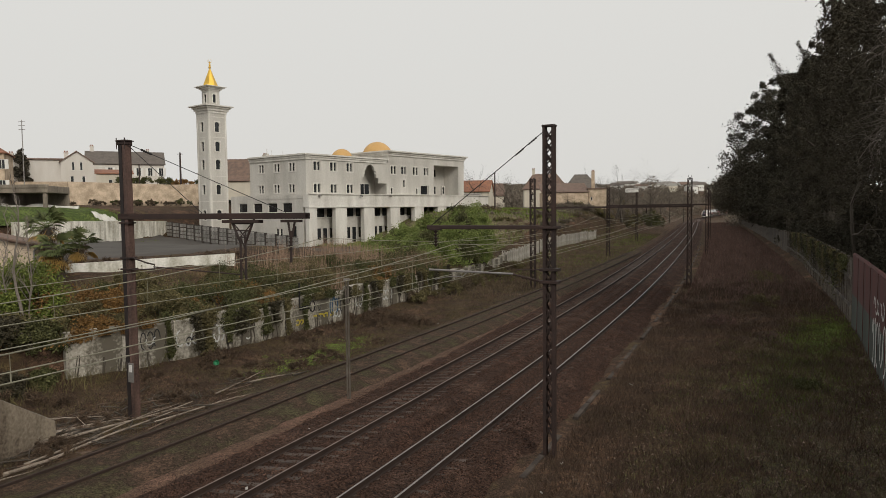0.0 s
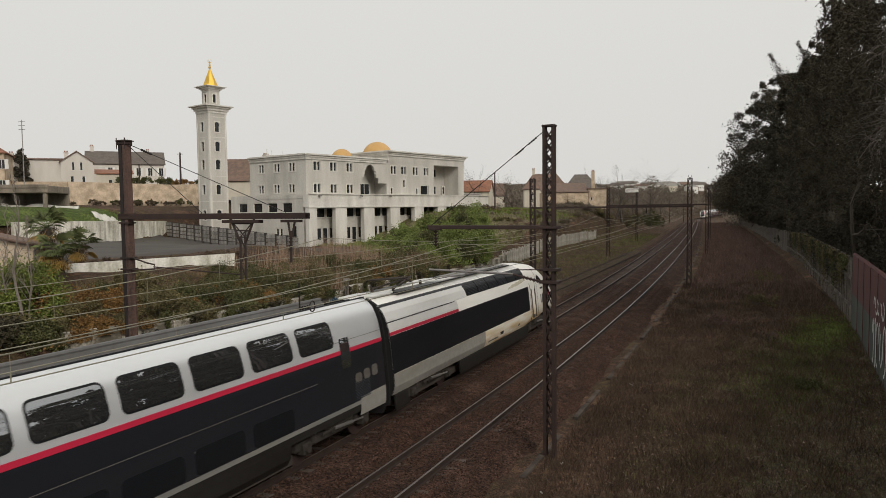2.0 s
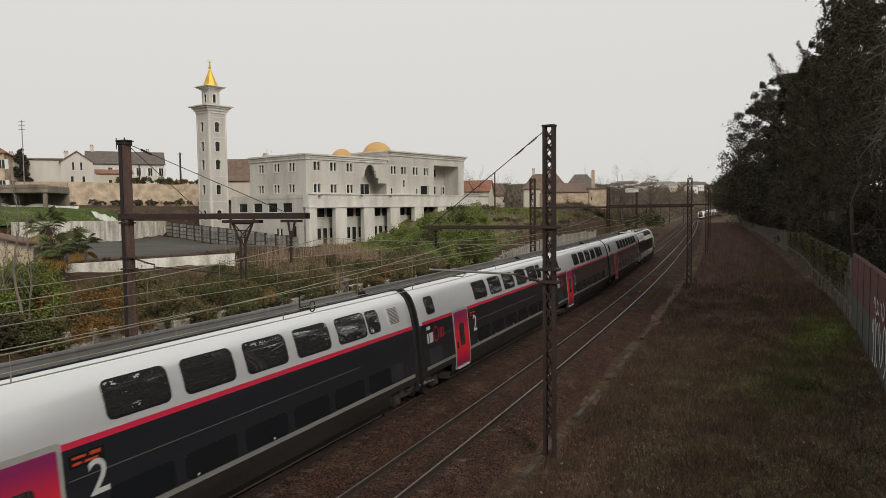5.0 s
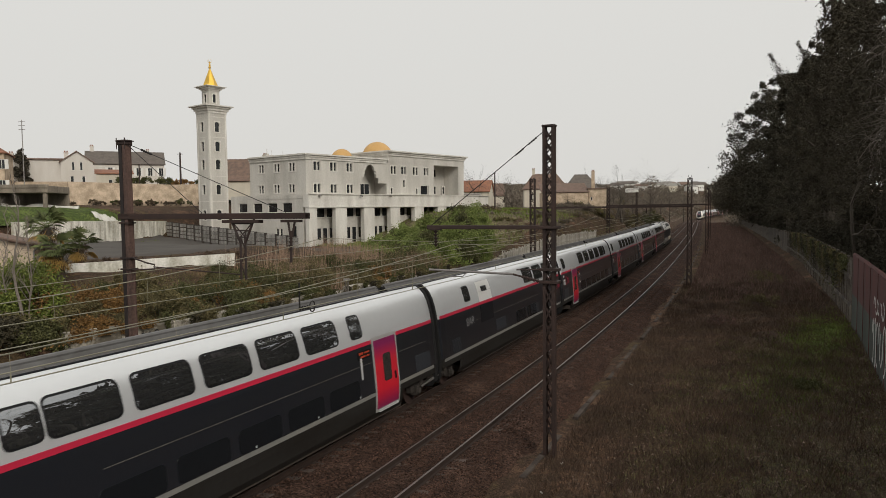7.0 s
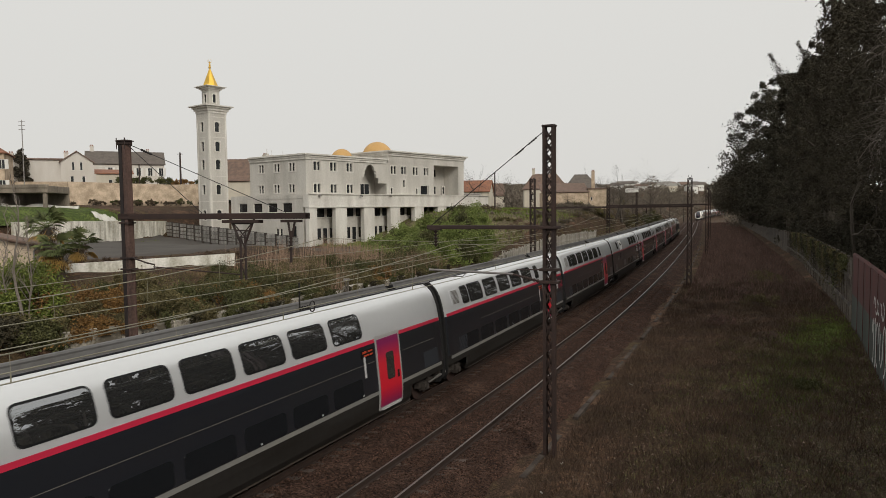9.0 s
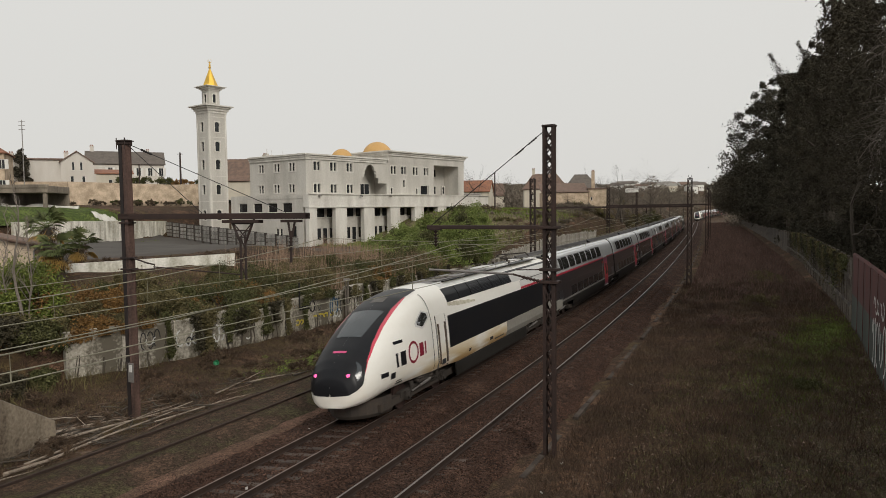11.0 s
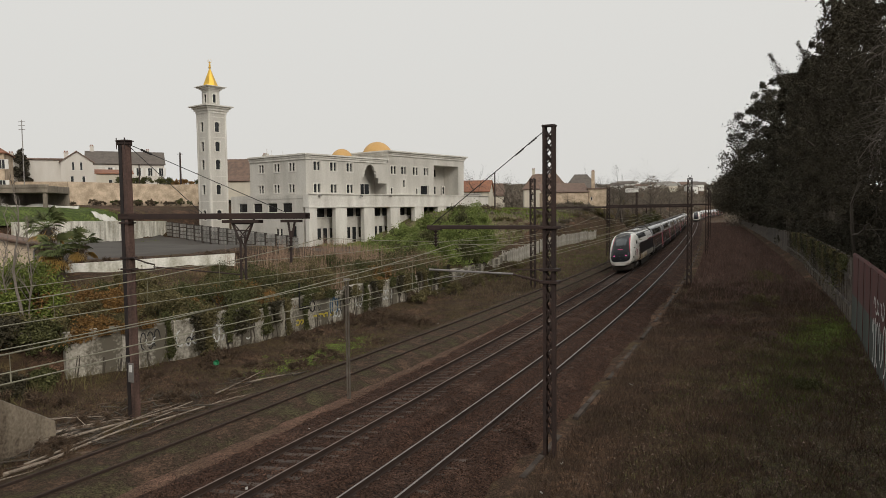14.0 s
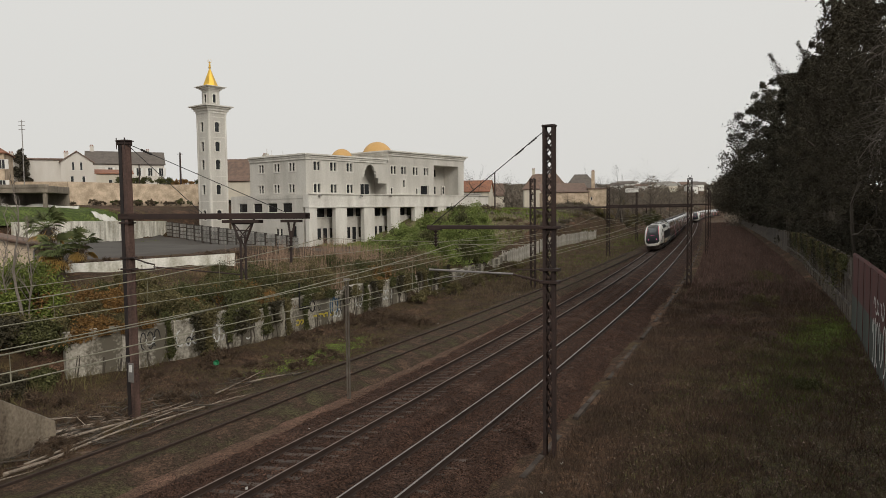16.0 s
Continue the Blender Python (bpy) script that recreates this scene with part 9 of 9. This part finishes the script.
blades("weeds", "low weeds on the siding's ballast", L_GRASS, 5000, 14, 60, -7.2, -3.2, 0.03, 0.1, 0.025, 12, clumpy(0.8, 2.0))


blades("dry_grass", "olive and straw-coloured grass on the far bank", L_STRAW, 42000, 58, 200, -19, -3.8, 0.12, 0.45, 0.06, 13, clumpy(0.3, 0.4))
blades("weeds", "tangled weeds and brambles on the slope", L_OLIVE, 42000, 18, 68, -28, -13.2, 0.15, 0.65, 0.03, 14, lambda s, l: clumpy(0.6, 0.4)(s, l) * (-l - wall_l(s) < 8.4))
blades("dry_grass", "straw-coloured grass by the siding", L_STRAW, 26000, 18, 60, -12.5, -4.4, 0.05, 0.2, 0.016, 15, clumpy(0.45, 1.4), "grass", 0.8)


def grass_bank():
    """Rough embankment beyond the mosque."""
    rows = [[line(s, l, ground_z(s, l) + 0.05) for l in np.arange(-46, -16.5, 1.2)] for s in np.arange(84, 176, 1.2)]
    tagged(part("embankment_turf", Geo().sheet([list(reversed(q)) for q in rows]), groundmat("rough_olive_turf", [(0.13, 0.115, 0.058), (0.105, 0.085, 0.055), (0.165, 0.15, 0.075)], 0.3, 9), smooth=True), "rough olive-brown turf on the embankment", "turf", kind="structure")


grass_bank()
blades("grass", "fresh green grass beside the far siding", L_GRASS, 7000, 138, 192, -9.5, -4.6, 0.08, 0.3, 0.05, 18, clumpy(0.25, 1.2), "grass", 0.5)
blades("twigs", "tangle of dead twigs and bramble stems on the ground", L_BRAMBLE, 22000, 15, 48, -12.8, -6.3, 0.08, 0.35, 0.016, 16, clumpy(0.8, 0.7), "twigs", 1.4)
blades("twigs", "pale dead bramble stems beside the siding", L_STRAW, 700, 15, 46, -12.0, -5.6, 0.2, 0.5, 0.016, 17, clumpy(0.7, 0.8), "twigs", 1.6)


L_CUT = mat("pale_cut_branch_bark", (0.36, 0.3, 0.24), (0.14, 0.108, 0.085), 0.95, scale=3, fine=20, bump=0.2)


def brushwood():
    """Cut branches piled beside the siding: a heap by the mast, long poles over the rail, twigs all along."""
    rnd = random.Random(31)
    heap = [(22.6, 2.2, -9.3, 1.1, 60), (20.6, 1.8, -8.0, 0.9, 44), (25.4, 2.6, -8.4, 1.1, 40), (29.5, 3.0, -7.6, 0.9, 26), (23.5, 4.5, -6.4, 1.3, 30)]
    spots = [(rnd.gauss(s, ds * 0.6), rnd.gauss(l, dl * 0.6), rnd.gauss(0.25, 0.9), rnd.uniform(0.4, 1.7), rnd.uniform(0.012, 0.035)) for s, ds, l, dl, n in heap for _ in range(n)]
    spots += [(20.2, -8.6, 0.06, 5.4, 0.06), (18.2, -6.9, -0.02, 6.5, 0.055), (20.9, -8.2, 0.12, 5.0, 0.05), (19.0, -7.2, 0.05, 6.0, 0.04), (21.0, -9.2, 0.35, 3.0, 0.075), (23.6, -6.9, 0.14, 4.4, 0.035), (27.4, -7.6, -0.2, 3.8, 0.035), (29.4, -7.8, 0.25, 3.4, 0.045), (31.6, -6.9, 0.3, 1.6, 0.05), (22.0, -11.0, 0.9, 2.4, 0.035), (17.0, -7.0, 0.2, 3.0, 0.03)]
    for k, (s, l, turn, ln, r) in enumerate(spots):
        p = line(s, l, ground_z(s, l) + r + (rnd.uniform(0.02, 0.16) if ln < 2 else rnd.uniform(0.06, 0.14)))
        a = heading(s) + turn
        g = Geo()
        q = p.copy()
        d = Vector((math.sin(a), math.cos(a), rnd.uniform(-0.03, 0.06) if ln < 2 else 0.01))
        for j in range(5):
            d = (d + Vector((rnd.gauss(0, 0.07), rnd.gauss(0, 0.07), rnd.gauss(0, 0.02)))).normalized()
            e = q + d * ln / 5
            g.tube(q, e, r * (1 - j * 0.14), r * (0.86 - j * 0.14), 6)
            if rnd.random() < 0.45:
                w = (d + Vector((rnd.gauss(0, 0.6), rnd.gauss(0, 0.6), rnd.uniform(0, 0.3)))).normalized()
                g.tube(e, e + w * rnd.uniform(0.2, 0.7), r * 0.4, 0.004, 4)
            q = e
        tagged(part("cut_branch", g, L_CUT if ln > 2 else L_DEADWOOD if k % 3 == 0 else L_BARK), "cut bare branch lying beside the siding", "branch", "cut branches")


brushwood()


def moss_patch():
    """Bright mossy turf beside the siding, ragged at its edges."""
    rows = []
    for s in np.arange(29, 43, 0.35):
        rows.append([line(s, l, ground_z(s, l) + 0.1 * math.exp(-((s - 36) / 4.5) ** 2 - ((l + 8.1) / 1.1) ** 2) - 0.045 + 0.04 * noise.noise((s * 1.1, l * 1.6, 5)) + 0.03 * noise.noise((s * 4, l * 4, 1))) for l in np.arange(-10.6, -5.8, 0.3)])
    tagged(part("moss_patch", Geo().sheet([list(reversed(r)) for r in rows]), groundmat("bright_mossy_turf", [(0.12, 0.165, 0.026), (0.08, 0.11, 0.023), (0.18, 0.22, 0.044)], 0.9, 20), smooth=True), "bright green mossy turf beside the siding", "turf", kind="structure")


moss_patch()


def weedy_turf():
    """Low green and brown weeds that cover the strip below the old wall, and the bright grass in it."""
    for label, lo, hi, cols, sink, bump in (
            ("patchy low weeds and leaf litter below the old wall", 9.0, 17.6, [(0.075, 0.074, 0.033), (0.062, 0.047, 0.033), (0.12, 0.105, 0.06)], 0.05, lambda s, l: 0.06 * float(_sm(9.5, 13.5, l)) * float(1 - _sm(40, 56, s))),
            ("bright green grass below the old wall", 11.5, 17.6, [(0.115, 0.155, 0.028), (0.075, 0.095, 0.027), (0.16, 0.2, 0.042)], 0.07, lambda s, l: 0.13 * math.exp(-((s - 48) / 7.0) ** 2 - ((l - 15.7 - 0.15 * (s - 47)) / 1.3) ** 2) + 0.055 * math.exp(-((s - 37.5) / 5.0) ** 2 - ((l - 13.8) / 1.3) ** 2))):
        rows = [[line(s, min(l, east_l(s) - 0.12), ground_z(s, min(l, east_l(s) - 0.12)) - sink + bump(s, l) + 0.035 * noise.noise((s * 0.9, l * 1.3, 5)) + 0.03 * noise.noise((s * 3.7, l * 3.7, 1))) for l in np.arange(lo, hi, 0.3)] for s in np.arange(8, 62, 0.4)]
        tagged(part("weed_turf", Geo().sheet([list(reversed(r)) for r in rows]), groundmat("weedy_turf", cols, 0.8, 26), smooth=True), label, "turf", kind="structure")


weedy_turf()


def far_woods():
    """Brush and leafless woods that cover the distant hillside."""
    rng = np.random.default_rng(70)
    n = 1500
    dep = rng.uniform(200, 1000, n)
    px = rng.uniform(800, 1330, n)
    x = (px - 784) / 1235 * dep
    pts, size = [], []
    for k in range(n):
        d = np.hypot(_X - x[k], _Y - dep[k])
        i = int(d.argmin())
        if d[i] < 14:
            continue
        t = _T[i]
        l = (x[k] - _X[i]) * math.cos(t) - (dep[k] - _Y[i]) * math.sin(t)
        z = float(height(_S[i], l))
        r = min(rng.uniform(0.004, 0.008) * dep[k] + 0.5, rng.uniform(2.2, 4.2))
        q = rng.normal(size=(110, 3))
        q /= np.linalg.norm(q, axis=1, keepdims=True)
        q *= np.array([r * 1.3, r * 1.3, r]) * rng.uniform(0.1, 1, (110, 1)) ** 0.5
        pts.append(np.array([x[k], dep[k], z + r * 0.5]) + q)
        size.append(np.full(110, 0.0009 * dep[k] + 0.1))
    v, f = leaf_quads(np.concatenate(pts), np.concatenate(size), rng)
    tagged(new("far_woods", raw("far_woods", v, f, L_WOODS)), "brown leafless woods and brush on the distant hillside", "woods", kind="stuff")


far_woods()


def fallen_leaves():
    """Dead leaves lying in the grass of the right-hand strip."""
    rng = np.random.default_rng(88)
    n = 15000
    s, l = 10 + 36 * rng.random(n) ** 1.3, 17.2 - 9.5 * rng.random(n) ** 1.4
    t = np.interp(s, _S, _T)
    p = np.stack([np.interp(s, _S, _X) + l * np.cos(t), np.interp(s, _S, _Y) - l * np.sin(t), height(s, l) + rough(s, l) + rng.uniform(0.02, 0.12, n)], 1)
    v, f = leaf_quads(p, 0.045, rng, 0.85, 1.6)
    tagged(new("fallen_leaves", raw("fallen_leaves", v, f, L_FALLEN)), "dead fallen leaves lying among the weeds", "leaves", kind="stuff")


L_FALLEN = leafmat("dead_fallen_leaves", (0.07, 0.048, 0.036), (0.22, 0.165, 0.13))
fallen_leaves()

# ---------- litter ----------
_t = tagged(part("bucket", Geo().lathe([(0.0, 0.0), (0.09, 0.0), (0.12, 0.22), (0.13, 0.22), (0.105, 0.02), (0.0, 0.02)], n=14), mat("green_plastic", (0.02, 0.25, 0.1), rough=0.4, scale=3, fine=10, bump=0, amount=0.3), m=pose(-10.6, 31.9, 0.1, 70, 20, 30)), "bright green plastic bucket lying in the weeds", "bucket")
_rl = random.Random(9)
_lm = mat("dirty_white_litter", (0.4, 0.39, 0.36), rough=0.7, scale=8, fine=30, bump=0.1, amount=0.5)
for k_ in range(26):
    s_, l_ = _rl.uniform(16, 70), _rl.choice([_rl.uniform(-10, -3), _rl.uniform(-2.5, 6), _rl.uniform(7, 12)])
    w_ = _rl.uniform(0.025, 0.07)
    g_ = Geo().box((-w_, -w_ * 0.7, 0), (w_, w_ * 0.7, w_ * 0.5), bevel=w_ * 0.2)
    p_ = line(s_, l_, ground_z(s_, l_) + (0.24 if abs(l_ - 1.8) < 4.2 else 0.02))
    tagged(part("litter", g_, _lm, m=Matrix.Translation(p_) @ Euler((_rl.uniform(-0.4, 0.4), _rl.uniform(-0.4, 0.4), _rl.uniform(0, 6))).to_matrix().to_4x4()), "scrap of dirty white litter on the ground", "litter", "litter")

# ---------- sleepers ----------
_sl = sleeper_mesh(False)
_sw = sleeper_mesh(True)
for tr_, c_, s0_, s1_, me_, dz_ in ((track_1, 0.0, 6.0, 150.0, _sw, -0.012), (track_2, D2, 6.0, 120.0, _sl, -0.022)):
    for s_ in np.arange(s0_, s1_, 0.6):
        p_ = railpoint(s_, 0, -0.172 + dz_, c_)
        up_ = (railpoint(s_, 0, 1, c_) - railpoint(s_, 0, 0, c_)).normalized()
        r_ = (railpoint(s_, 1, 0, c_) - railpoint(s_, 0, 0, c_)).normalized()
        f_ = up_.cross(r_)
        m_ = Matrix(((r_.x, f_.x, up_.x, p_.x), (r_.y, f_.y, up_.y, p_.y), (r_.z, f_.z, up_.z, p_.z), (0, 0, 0, 1)))
        part("sleeper", me_, None, tr_, m=m_)


# ---------- what moves ----------
def motions():
    times = [0.25 * k for k in range(65)]
    for ob, a, b, flip in CARS:
        walk(ob, [(t, car_pose(nose_s(t) - a, nose_s(t) - b, flip)) for t in times])

    for ob, a, b in CARS_FAR:
        walk(ob, [(t, car_pose(far_nose(t) + b, far_nose(t) + a, True, D2)) for t in times])


motions()
